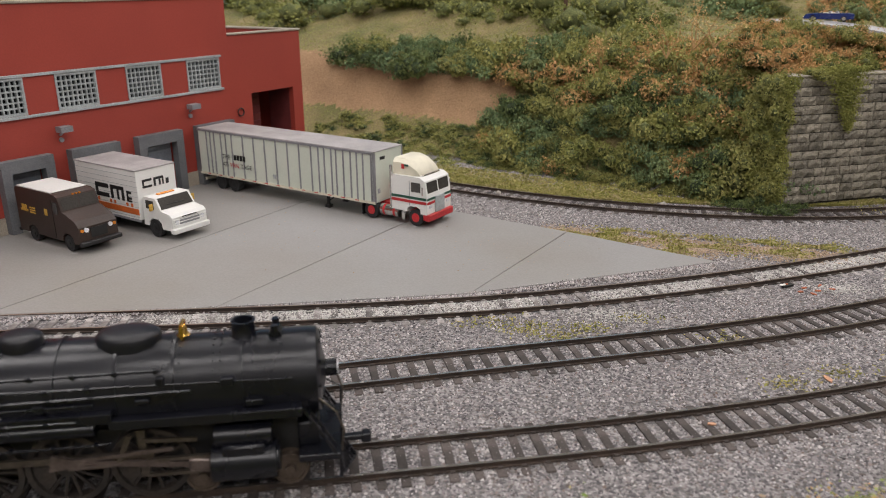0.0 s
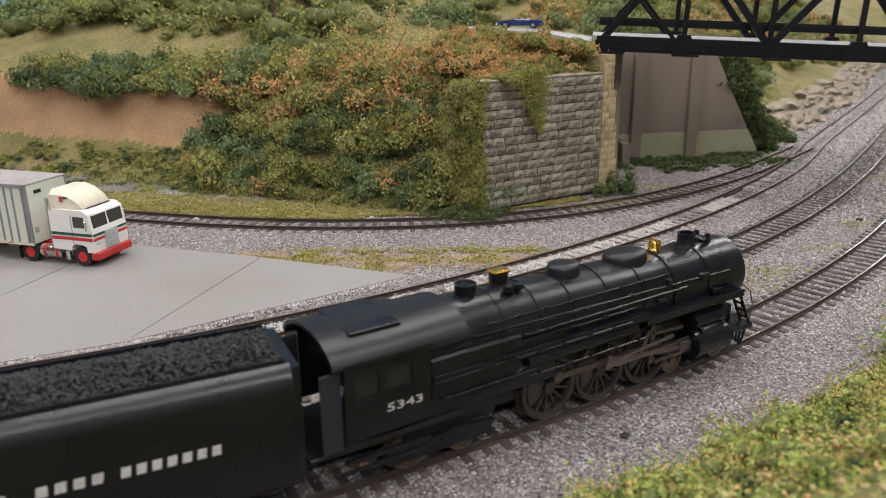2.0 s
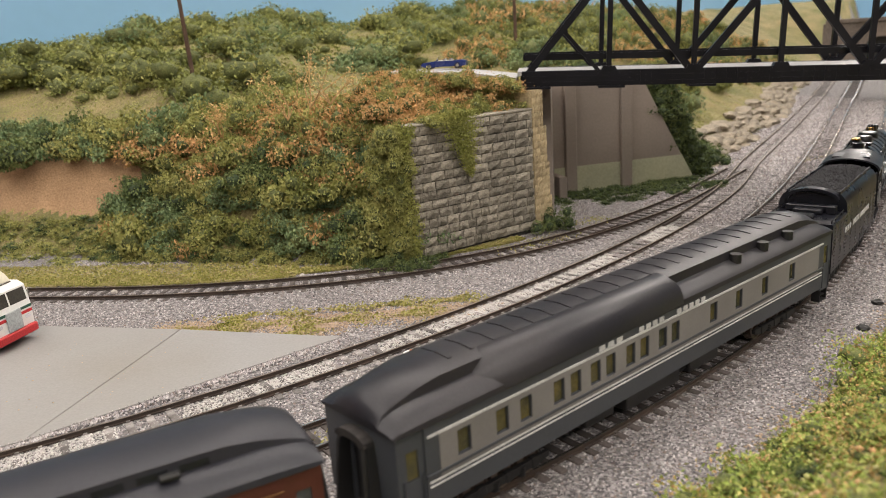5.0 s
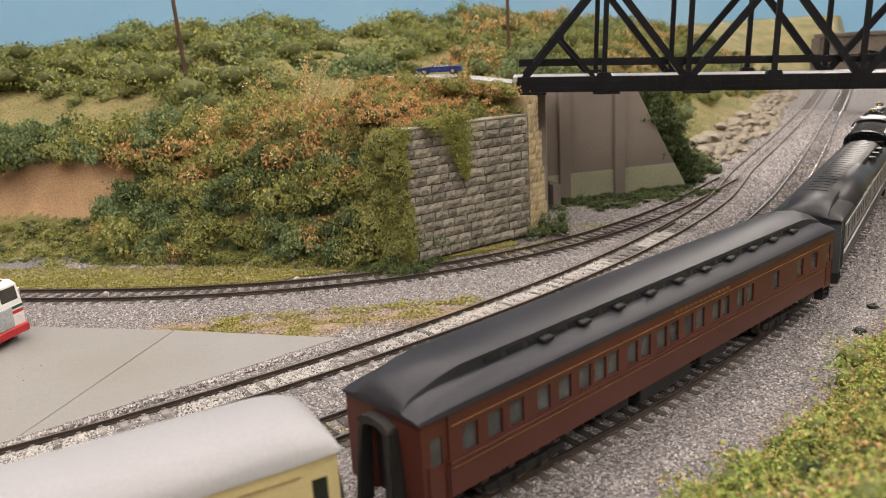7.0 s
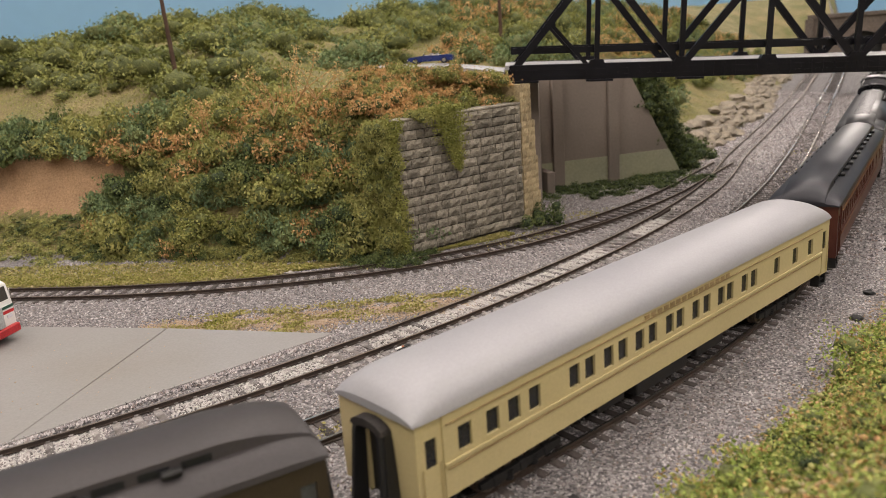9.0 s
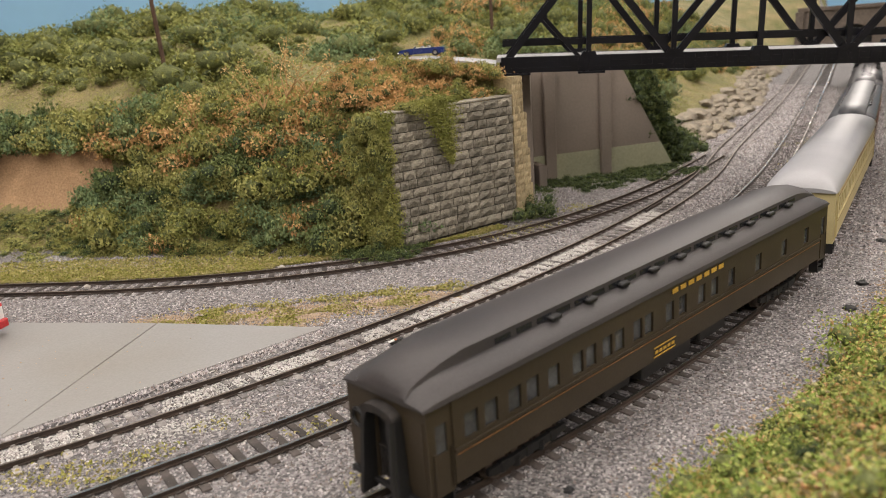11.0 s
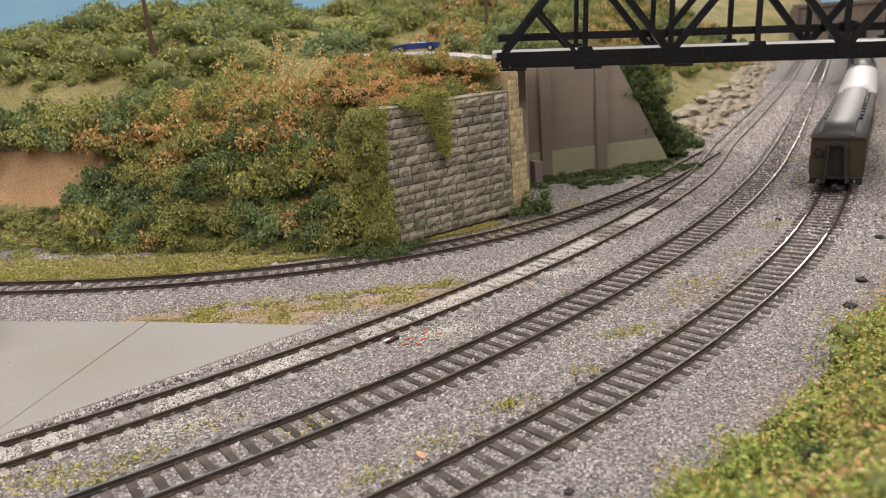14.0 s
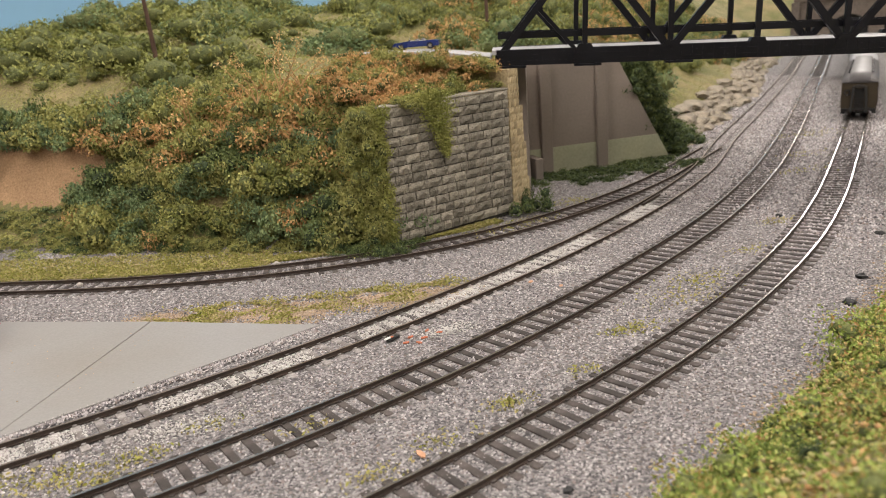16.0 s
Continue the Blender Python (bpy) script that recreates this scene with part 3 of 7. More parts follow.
def build_warehouse():
    root = thing("warehouse", "red painted industrial warehouse with truck docks and grid windows", "building", -118, 666.3, 0, 237)
    docks = [(84, 119), (133, 170), (184, 219), (231, 264), (280, 313)]
    wins = [(89, 119), (141, 169), (191, 219), (239, 267), (288, 316)]
    holes = [(a + 5, b - 5, -1, 37) for a, b in docks] + [(a, b, 68, 90) for a, b in wins]
    part("front_wall", holed_wall(bmesh.new(), 79, 420, -1, 131.5, holes, -6, 0), "red_wall", root)
    part("wing_wall", holed_wall(bmesh.new(), 0, 78.9, -1, 105, [(11, 58, -1, 60)], -6, -1), "red_wall", root)
    part("side_wall", Box(0, 6, -150, -6.1, -1, 105), "red_wall", root)
    part("upper_side_wall", Box(79, 85, -150, -6.1, 105.1, 131.5), "red_wall", root)
    part("rear_wall", Box(6.1, 420, -156, -150.1, -1, 105), "red_wall", root)
    part("end_wall", Box(414, 420, -150, -6.1, -1, 131.5), "red_wall", root)
    part("wing_roof", Box(6.1, 84.9, -150, -6.1, 99, 101), "tar_roof", root)
    part("main_roof", Box(85.1, 413.9, -150, -6.1, 125, 127), "tar_roof", root)
    for nm, b in (("coping", (78.5, 420.5, -7, 1, 131.6, 133.2)), ("coping", (-1, 78.4, -7, 0, 105.1, 106.5)), ("coping", (-1, 7, -156, -7.1, 105.1, 106.5)), ("coping", (78, 86, -150, -7.1, 131.6, 133.2))):
        part(nm, Box(*b, 0.3), "foundation", root, "thin pale coping strip")
    part("inner_shutter", Box(33, 58, -22, -19, -1, 56), "red_dark", root, "half-open dark red shutter")
    for k in range(9):
        part("shutter_rib", Box(33.5, 57.5, -18.9, -18.1, 3 + k * 6, 4.2 + k * 6), "red_dark", root)
    part("garage_jamb", Box(7, 11, -30, -6.1, -1, 60), "red_dark", root)
    # black sheet paints in the unlit depth behind the garage opening
    part("dark_backing", Box(6.5, 78, -60, -58, -1, 98), "black_paint", root)
    for a, b in wins:
        w = part("window", holed_wall(bmesh.new(), a, b, 68, 90, [(a + 1.2, b - 1.2, 69.2, 88.8)], -3, 0.6), "sash", root, "steel sash window of small dark panes")
        n, rws = 8, 6
        bars = [(a + 1.2 + (b - a - 2.4) * k / n, 69.2 + 19.6 * j / rws) for k in range(n) for j in range(rws)]
        du, dz = (b - a - 2.4) / n, 19.6 / rws
        part("muntins", holed_wall(bmesh.new(), a + 1.1, b - 1.1, 69.1, 88.9, [(u + 0.42, u + du - 0.42, z + 0.42, z + dz - 0.42) for u, z in bars], -1.8, 0.1), "sash", w)
        part("pane", Box(a + 0.6, b - 0.6, -2.6, -2.2, 68.6, 89.4), "pane_dark", w)
    part("lintel_band", Box(87, 400, 0.05, 1.1, 90.1, 91.9, 0.2), "sash", root, "pale grey band over the windows")
    part("sill_band", Box(87, 400, 0.05, 1.5, 66.2, 67.9, 0.2), "sash", root, "pale grey sill band")
    for a, b in docks:
        d = part("dock_frame", holed_wall(bmesh.new(), a, b, 0, 43.5, [(a + 6, b - 6, -1, 36)], 0.05, 6), "dock_grey", root, "thick dark grey dock seal frame")
        part("dock_door", Box(a + 5.2, b - 5.2, -4.5, -3, -0.9, 36.8), "door_grey", d, "pale blue-grey roll-up door")
        for k in range(11):
            part("door_slat", Box(a + 6, b - 6, -2.98, -2.4, 1.5 + k * 3.1, 2.4 + k * 3.1), "door_grey", d)
    for a, b in ((79.3, 83.8), (119.2, 132.8), (170.2, 183.8), (219.2, 230.8), (264.2, 279.8), (313.2, 419)):
        part("foundation", Box(a, b, 0.04, 0.9, -1, 10), "foundation", root, "stained tan concrete base")
    for u, z in ((120.5, 57), (221, 56), (322, 56)):
        lm = part("wall_light", side_prism(bmesh.new(), [(u - 4, z + 3), (u + 4, z + 3), (u + 4, z - 0.5), (u - 4, z - 0.5)], 2.5, 8.5), "trim_grey", root, "small grey shaded wall light")
        part("bracket", rod(bmesh.new(), (u, 0.1, z - 3), (u, 5, z), 0.8, 6), "trim_grey", lm)
        part("lamp_base", rod(bmesh.new(), (u, 0.1, z - 6), (u, 1.2, z - 6), 1.6, 8), "trim_grey", lm)
    bm = bmesh.new()
    for k in range(10):
        a0, a1 = k * 0.6, (k + 1) * 0.6
        rod(bm, (71 + 3 * math.cos(a0), -0.2, 47 + 3 * math.sin(a0)), (71 + 3 * math.cos(a1), -0.2, 47 + 3 * math.sin(a1)), 0.5, 5)
    part("hose_coil", bm, "black_paint", root)


build_warehouse()


# ---- retaining wall and abutment ----
def stone_piece(w, h, d, seed, n=4):
    """A rough-faced block; the face bulges unevenly."""
    rnd = random.Random(seed)
    V, F = [], []
    for i in range(n + 1):
        for j in range(3):
            edge = i in (0, n) or j in (0, 2)
            V.append((w * (i / n - 0.5), -d * (rnd.uniform(0.1, 0.4) if edge else rnd.uniform(0.55, 1.3)), h * (j / 2 - 0.5 + (0 if edge else rnd.uniform(-0.18, 0.3)))))
    for i in range(n):
        for j in range(2):
            a = i * 3 + j
            F.append((a, a + 3, a + 4, a + 1))
    b = len(V)
    V += [(-w / 2, 0.5, -h / 2), (w / 2, 0.5, -h / 2), (w / 2, 0.5, h / 2), (-w / 2, 0.5, h / 2)]
    F += [(0, b, b + 1, n * 3), (2, n * 3 + 2, b + 2, b + 3)]
    bm = bmesh.new()
    vs = [bm.verts.new(v) for v in V]
    for f in F:
        bm.faces.new([vs[k] for k in f])
    bm.faces.new((vs[0], vs[1], vs[2], vs[b + 3], vs[b]))
    bm.faces.new((vs[n * 3], vs[b + 1], vs[b + 2], vs[n * 3 + 2], vs[n * 3 + 1]))
    bmesh.ops.recalc_face_normals(bm, faces=bm.faces)
    return bm


def build_stone_wall():
    x0, y0, x1, y1 = 222, 497, 321, 525.5
    L, a = math.hypot(x1 - x0, y1 - y0), math.degrees(math.atan2(y1 - y0, x1 - x0))
    root = thing("retaining_wall", "grey rough-cut stone retaining wall half hidden by vines", "wall", x0, y0, 0, a)
    part("wall_core", Box(0, L, 1.2, 12, -3, 81), "mortar", root)
    rnd = random.Random(4)
    pool = {}
    rows, h = 14, 5.95
    for r in range(rows):
        u = -rnd.uniform(0, 5)
        while u < L - 0.5:
            k = rnd.choice((6.5, 8, 9.5, 11, 12.5, 14))
            a0, a1 = max(u, 0), min(u + k, L)
            if a1 - a0 > 2.5:
                key = (round(a1 - a0), rnd.randrange(5))
                if key not in pool:
                    pool[key] = mesh_of(stone_piece(key[0] - 0.5, h - 0.5, 1.8, hash(key) % 1000), "stone", "stone")
                o = new("stone", pool[key])
                o.parent = root
                o.matrix_basis = pose((a0 + a1) / 2 * MM, rnd.uniform(-0.2, 0.3) * MM, (0.5 + h * (r + 0.5)) * MM)
                o.scale = ((a1 - a0 - 0.45) / (key[0] - 0.45), 1, 1)
            u += k
    part("coping", Box(-0.3, L + 0.3, -0.9, 12, 83.9, 85.2, 0.3), "stone", root, "flat capping course")
    pier = thing("stone_pier", "stepped tan cut-stone bridge pier at the wall's end", "pier", x1 + 0.5, y1 - 0.5, 0, a + 10)
    pool = {}
    for r in range(19):
        wid = 12 if r > 13 else (15.5 if r > 8 else (18 if r > 3 else 20))
        u = 0
        for k in range(4):
            w = wid / 4 * (1.25 if (r + k) % 2 else 0.8)
            w = min(w, wid - u) if k < 3 else wid - u
            if w < 1:
                continue
            key = (round(w, 1), k)
            if key not in pool:
                pool[key] = mesh_of(stone_piece(w - 0.3, 4.9, 1.0, int(w * 10) + k, 2), "stone", "stone_tan")
            o = new("stone", pool[key])
            o.parent = pier
            o.matrix_basis = pose((u + w / 2) * MM, 0, (1 + 5.05 * (r + 0.5)) * MM)
            u += w
        box_m = part("core", Box(0.2, wid - 0.3, 0.55, 20, 1 + 5.05 * r, 1 + 5.05 * (r + 1)), "stone_tan", pier)


build_stone_wall()


def build_abutment():
    a = math.degrees(math.atan2(622 - 635, 536 - 397))
    root = thing("abutment", "weathered tan concrete bridge abutment wall with pilasters", "wall", 397, 635, 0, a)
    pts = [(0, -8), (140, -8), (84, 92), (0, 92)]
    part("face_wall", side_prism(bmesh.new(), pts, 0, 9), "concrete", root)
    # pale band paints in light below the bridge's shadow, along with green stain
    part("lit_base_band", side_prism(bmesh.new(), [(-0.2, -8), (140.4, -8), (124.5, 20), (-0.2, 20)], -0.5, 3), "concrete_green", root, "greenish stained base band with the light on it painted in")
    for u in (10, 63):
        part("pilaster", Box(u, u + 10, -4, -0.05, -8, 92, 0.5), "concrete", root)
    part("side_pier", Box(-5, 2, -22, -0.2, -8, 16, 0.5), "concrete", root)
    side = part("side_wall", Box(-8, -0.1, -84, 9, -8, 96), "concrete", root)
    side.matrix_basis = pose(0, 0, 0, 0, 0, -24)
    part("bearing_post", Box(-52, -46, -84, -78, 0, 97, 0.4), "steel_black", root)


build_abutment()


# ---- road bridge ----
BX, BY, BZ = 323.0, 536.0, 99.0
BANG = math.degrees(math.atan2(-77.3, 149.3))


def bridge_truss(root, y, top=76.0, panels=6, pan=56.0):
    n = panels
    tr = part("lower_chord", Box(-3, n * pan + 3, y - 2.6, y + 2.6, 0, 10.5, 0.3), "steel_black", root)
    bm = bmesh.new()
    for sd in (-1, 1):
        box(bm, -3, n * pan + 3, y + sd * 2.65 - 0.3, y + sd * 2.65 + 0.3, 2.2, 3.2)
        box(bm, -3, n * pan + 3, y + sd * 2.65 - 0.3, y + sd * 2.65 + 0.3, 6.2, 7.0)
        for k in range(int(n * pan / 7)):
            box(bm, k * 7, k * 7 + 0.7, y + sd * 2.65 - 0.25, y + sd * 2.65 + 0.25, 0.2, 10.3)
    part("chord_ribs", bm, "steel_black", tr)
    part("upper_chord", beam(bmesh.new(), (pan, y, top), ((n - 1) * pan, y, top), 5, 5.5), "steel_black", root)
    for k in range(1, n):
        part("post", beam(bmesh.new(), (k * pan, y, 9), (k * pan, y, top), 2.6, 3.4), "steel_black", root)
        bm = bmesh.new()
        side_prism(bm, [(k * pan - 6, 9), (k * pan + 6, 9), (k * pan + 4, 13), (k * pan - 4, 13)], y - 2.9, y + 2.9)
        part("gusset", bm, "steel_black", root)
    for a, b in ((0, 1), (2, 1), (2, 3), (4, 3), (4, 5), (n, n - 1)):
        d = part("diagonal", beam(bmesh.new(), (a * pan, y, 7), (b * pan, y, top), 3.4, 4.6), "steel_black", root)
    for a, s in ((0, 1), (n * pan, -1)):
        part("brace", beam(bmesh.new(), (a + s * 24, y, 38), (a + s * 50, y, 9), 2.4, 2.6), "steel_black", root)
        part("brace", beam(bmesh.new(), (a + s * 24, y, 36), (a + s * 28, y, 37), 2.4, 2.6), "steel_black", root)


def build_bridge():
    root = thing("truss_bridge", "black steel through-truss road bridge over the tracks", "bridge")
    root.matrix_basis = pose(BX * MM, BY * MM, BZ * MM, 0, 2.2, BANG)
    W = 66.0
    bridge_truss(root, 0)
    bridge_truss(root, W)
    part("road_deck", Box(-6, 342, 3, W - 3, 7.2, 10.2), "deck", root, "pale grey concrete road deck")
    for k in range(13):
        part("floor_beam", Box(k * 28 - 1.2, k * 28 + 1.2, 2.7, W - 2.7, 0.4, 7.1), "steel_black", root)
    for y in (18, W / 2, W - 18):
        part("stringer", Box(-4, 340, y - 1, y + 1, 2.5, 7.05), "steel_black", root)
    for y in (4.5, W - 4.5):
        part("guard_rail", beam(bmesh.new(), (-2, y, 19.5), (338, y, 19.5), 1.6, 4.2), "steel_black", root)
    for k in range(1, 6):
        bm = bmesh.new()
        beam(bm, (k * 56, 0, 76), (k * 56, W, 76), 3, 5)
        part("top_strut", bm, "steel_black", root)
    for k in range(1, 5):
        bm = bmesh.new()
        beam(bm, (k * 56, 0, 77), (k * 56 + 56, W, 77), 1.6, 1.6)
        beam(bm, (k * 56 + 56, 0, 77), (k * 56, W, 77), 1.6, 1.6)
        part("lateral_brace", bm, "steel_black", root)
    for x in (8, 58, 118):
        part("bearing_plate", Box(x - 9, x + 9, -3.2, 3.2, -1.6, -0.05, 0.3), "steel_black", root)
    bm = prism(bmesh.new(), [(612, 360), (660, 336), (700, 412), (652, 436)], -6, 85)
    tagged(part("bridge_pier", bm, "concrete"), "plain concrete pier carrying the bridge's other end", "pier", kind="structure")
    # road behind the bridge
    c, s = math.cos(radians(BANG)), math.sin(radians(BANG))
    P = lambda u, v: (BX + u * c - v * s, BY + u * s + v * c)
    rd = bmesh.new()
    line = ((-6.5, 1, 65, 105.5), (-32, 2, 65, 109.5), (-60, 3, 66, 112.5), (-104, 30, 78, 113))
    loft(rd, [[(*P(u, v0), z - 2), (*P(u, v1), z - 2), (*P(u, v1), z), (*P(u, v0), z)] for u, v0, v1, z in line])
    em = bmesh.new()
    loft(em, [[(*P(u, v0 - 3), 88), (*P(u, v1 + 3), 88), (*P(u, v1 + 0.5), z - 2.1), (*P(u, v0 - 0.5), z - 2.1)] for u, v0, v1, z in line])
    tagged(part("embankment", em, "hill"), "earth embankment under the road off the bridge", "embankment", kind="structure")
    tagged(part("road", rd, "deck"), "pale grey road leading off the bridge", "road", kind="structure")


build_bridge()


# ---- the train ----
def holed_side(bm, x0, x1, z0, z1, holes, y0, y1):
    return holed_wall(bm, x0, x1, z0, z1, holes, min(y0, y1), max(y0, y1))


def wheel_bm(r, width, y, spokes=0):
    """A wheel about the y axis, with its flange on the inner side."""
    bm = bmesh.new()
    s = 1 if y > 0 else -1
    seg = 28 if spokes else 16
    rings = []
    for yy, rr in ((y - s * width / 2 - s * 0.6, r + 0.7), (y - s * width / 2, r + 0.7), (y - s * width / 2, r), (y + s * width / 2, r), (y + s * width / 2, r * 0.86), (y + s * width / 2 - s * 0.7, r * 0.84)):
        rings.append([(rr * math.cos(2 * math.pi * k / seg), yy, rr * math.sin(2 * math.pi * k / seg)) for k in range(seg)])
    if spokes:
        rings.append([(r * 0.83 * math.cos(2 * math.pi * k / seg), y - s * width / 2, r * 0.83 * math.sin(2 * math.pi * k / seg)) for k in range(seg)])
        rings.append(rings[0])
        loft(bm, rings, caps=False)
        rod(bm, (0, y - s * 1.2, 0), (0, y + s * 1.7, 0), r * 0.2, 12)
        prism_w = [(-r * 0.8, -r * 0.15), (-r * 0.55, -r * 0.6), (-r * 0.3, -r * 0.3), (-r * 0.3, r * 0.3), (-r * 0.55, r * 0.6), (-r * 0.8, r * 0.15)]
        side_prism(bm, prism_w, y, y + s * 1.0)
    else:
        loft(bm, rings)
        rod(bm, (0, y, 0), (0, y + s * 2.0, 0), r * 0.3, 8)
    return bm


def bogie(parent, x, axles, r=5.2, spread=12.5):
    b = part("bogie_frame", box(bmesh.new(), x - axles * spread / 2 - 2, x + axles * spread / 2 + 2, -7, 7, 6.2, 11.3), "black_paint", parent)
    bm = bmesh.new()
    for s in (-1, 1):
        y = s * 12.2
        pts = [(x - axles * spread / 2 - 1, 4.5), (x - axles * spread / 2 + 3, 3.6), (x + axles * spread / 2 - 3, 3.6), (x + axles * spread / 2 + 1, 4.5), (x + axles * spread / 2 + 1, 6.4), (x - axles * spread / 2 - 1, 6.4)]
        side_prism(bm, pts, y - 0.7, y + 0.7)
        for k in range(axles):
            xx = x + (k - (axles - 1) / 2) * spread
            box(bm, xx - 1.6, xx + 1.6, y - 1.1, y + 1.1, 3.2, 6.8, 0.3)
        for k in range(axles - 1):
            xx = x + (k + 0.5 - (axles - 1) / 2) * spread
            for q in range(4):
                rod(bm, (xx, y, 2.6 + q * 0.8), (xx, y, 3.1 + q * 0.8), 1.4, 8)
    part("side_frame", bm, "black_paint", b)
    for k in range(axles):
        xx = x + (k - (axles - 1) / 2) * spread
        for y in (-8.7, 8.7):
            w = part("wheel", wheel_bm(r, 2.4, y), "wheel_steel", b)
            w.matrix_basis = at_mm(xx, 0, r)
    return b


def clerestory(x0, x1, eave=37.0, top=47.0, half=17.6, inset=10.0, hood=16.0, flat=False):
    """Roof rings from end to end; the raised middle sinks into the rounded ends."""
    bm = bmesh.new()
    rings = []
    L = x1 - x0
    for x in sorted({0, 2, 5, 9, 13, hood, hood + 6, hood + 14, L / 2, L - hood - 14, L - hood - 6, L - hood, L - 13, L - 9, L - 5, L - 2, L}):
        e = min(x, L - x)
        k = min(1.0, e / hood)
        rise = math.sqrt(max(0.0, 1 - (1 - k) ** 2)) * 0.72 + 0.28
        cl = max(0.0, min(1.0, (e - hood * 0.45) / (hood * 0.9)))
        y2 = half - 1.0 * (1 - rise)
        if flat:
            pr = [(y2 * math.cos(a), eave + (top - eave) * rise * math.sin(a) ** 0.9) for a in [math.pi * j / 14 for j in range(15)]]
        else:
            zl = eave + (top - eave) * 0.50 * rise
            zt = zl + (top - eave) * (0.12 + 0.20 * cl) * rise
            zc = eave + (top - eave) * rise
            zt = min(zt, zc - 0.6)
            rt = [(y2, eave), (y2 - 0.3, eave + 1.6 * rise), (y2 - 2.2, eave + 3.4 * rise), (inset + 1.6, zl - 0.3), (inset + 0.3, zl), (inset, zt), (inset * 0.6, (zt + zc * 2) / 3 + 0.1), (0, zc)]
            pr = rt + [(-a, b) for a, b in rt[-2::-1]]
        rings.append([(x0 + x, a, b) for a, b in pr])
    loft(bm, rings)
    return bm


def car(name, label, length, body, roof, windows, pane, stripes, band=None, roof_flat=False, axles=3, marks=(), vents=True, duct=False, tail=False, wz=(24.2, 31.4), ww=4.6):
    """A heavyweight passenger car; x runs back from 0 at its leading end."""
    root = thing(name, label, "passenger car", group="train")
    x0, x1 = -length, 0.0
    holes = [(-w - ww / 2, -w + ww / 2, wz[0], wz[1]) for w in windows]
    for s in (-1, 1):
        sd = part("side_wall", holed_side(bmesh.new(), x0 + 9, x1 - 9, 12.2, 37, holes, s * 17, s * 15.6), body, root)
        for w in windows:
            part("window_pane", Box(-w - ww / 2 - 0.2, -w + ww / 2 + 0.2, s * 15.9 - 0.25, s * 15.9 + 0.25, wz[0] - 0.2, wz[1] + 0.2), pane, sd)
        if band:
            part("window_band", holed_side(bmesh.new(), x0 + 14, x1 - 14, 20.5, 33.2, [(a - 0.3, b + 0.3, c - 0.3, d + 0.3) for a, b, c, d in holes], s * 17.02, s * 17.25), band, sd, "lighter grey window band")
        for z, h, m in stripes:
            part("stripe", Box(x0 + 10, x1 - 10, s * 17.15 - 0.2, s * 17.15 + 0.2, z, z + h), m, sd)
        part("belt_rail", Box(x0 + 9, x1 - 9, s * 17.2 - 0.3, s * 17.2 + 0.3, 21.6, 22.6, 0.1), body, sd)
        for e0, e1, dx in ((x1 - 9.05, x1 - 1, x1 - 5), (x0 + 1, x0 + 9.05, x0 + 5)):
            v = part("vestibule", holed_side(bmesh.new(), e0, e1, 10.5, 37, [(dx - 2, dx + 2, 23, 31.5)], s * 16.4, s * 15.4), body, root)
            part("door_pane", Box(dx - 2.2, dx + 2.2, s * 15.7 - 0.2, s * 15.7 + 0.2, 22.8, 31.7), pane, v)
            st = bmesh.new()
            for k in range(3):
                box(st, dx - 3, dx + 3, s * (15.4 - k * 0.9) - 1.2, s * (15.4 - k * 0.9) + 1.2, 5.0 + k * 2.2, 5.6 + k * 2.2)
            box(st, dx - 3.6, dx - 3, s * 14.4 - 2, s * 14.4 + 2, 4.8, 10.8)
            box(st, dx + 3, dx + 3.6, s * 14.4 - 2, s * 14.4 + 2, 4.8, 10.8)
            part("steps", st, "black_paint", root)
            hr = bmesh.new()
            for q in (-3.2, 3.2):
                rod(hr, (dx + q, s * 16.9, 12), (dx + q, s * 16.9, 24), 0.28, 6)
            part("grab_rail", hr, body, root)
    for e, s in ((x1, 1), (x0, -1)):
        part("end_wall", holed_wallx(bmesh.new(), e - (1.2 if s > 0 else 0), e + (0 if s > 0 else 1.2), -16.4, 16.4, 10.5, 37.5, [(-4.6, 4.6, 10.5, 31)]), body, root)
        for y in (-1, 1):
            leg = loft(bmesh.new(), [[(e, y * a, z), (e + s * d, y * a, z), (e + s * d, y * (a + 1.3), z), (e + s * (d - 0.9), y * (a + 1.9), z), (e + s * (d - 0.9), y * (a + 2.6), z), (e, y * (a + 2.6), z)] for a, d, z in ((6.2, 5.4, 7), (5.4, 4.6, 18), (4.7, 3.8, 29), (4.2, 3.2, 33))])
            part("diaphragm_leg", leg, "black_paint", root, "dark folded end diaphragm")
        top = [(7.0 * math.cos(a), 32.2 + 3.0 * math.sin(a)) for a in [math.pi * j / 8 for j in range(9)]]
        low = [(4.4 * math.cos(a), 31.4 + 1.4 * math.sin(a)) for a in [math.pi * j / 8 for j in range(8, -1, -1)]]
        part("diaphragm_hood", loft(bmesh.new(), [[(x, a, b) for a, b in top + low] for x in (e, e + s * 3.4)]), "dusty_black", root, "worn dusty diaphragm hood")
        part("end_door", Box(e - s * 1.4 - 0.3, e - s * 1.4 + 0.3, -5, 5, 10.5, 31), "black_paint", root)
        cp = bmesh.new()
        box(cp, min(e - s * 6, e + s * 5), max(e - s * 6, e + s * 5), -1.2, 1.2, 3.6, 5.4, 0.2)
        box(cp, min(e + s * 4, e + s * 7), max(e + s * 4, e + s * 7), -2.0, 2.0, 3.2, 6.0, 0.4)
        part("coupler", cp, "black_paint", root)
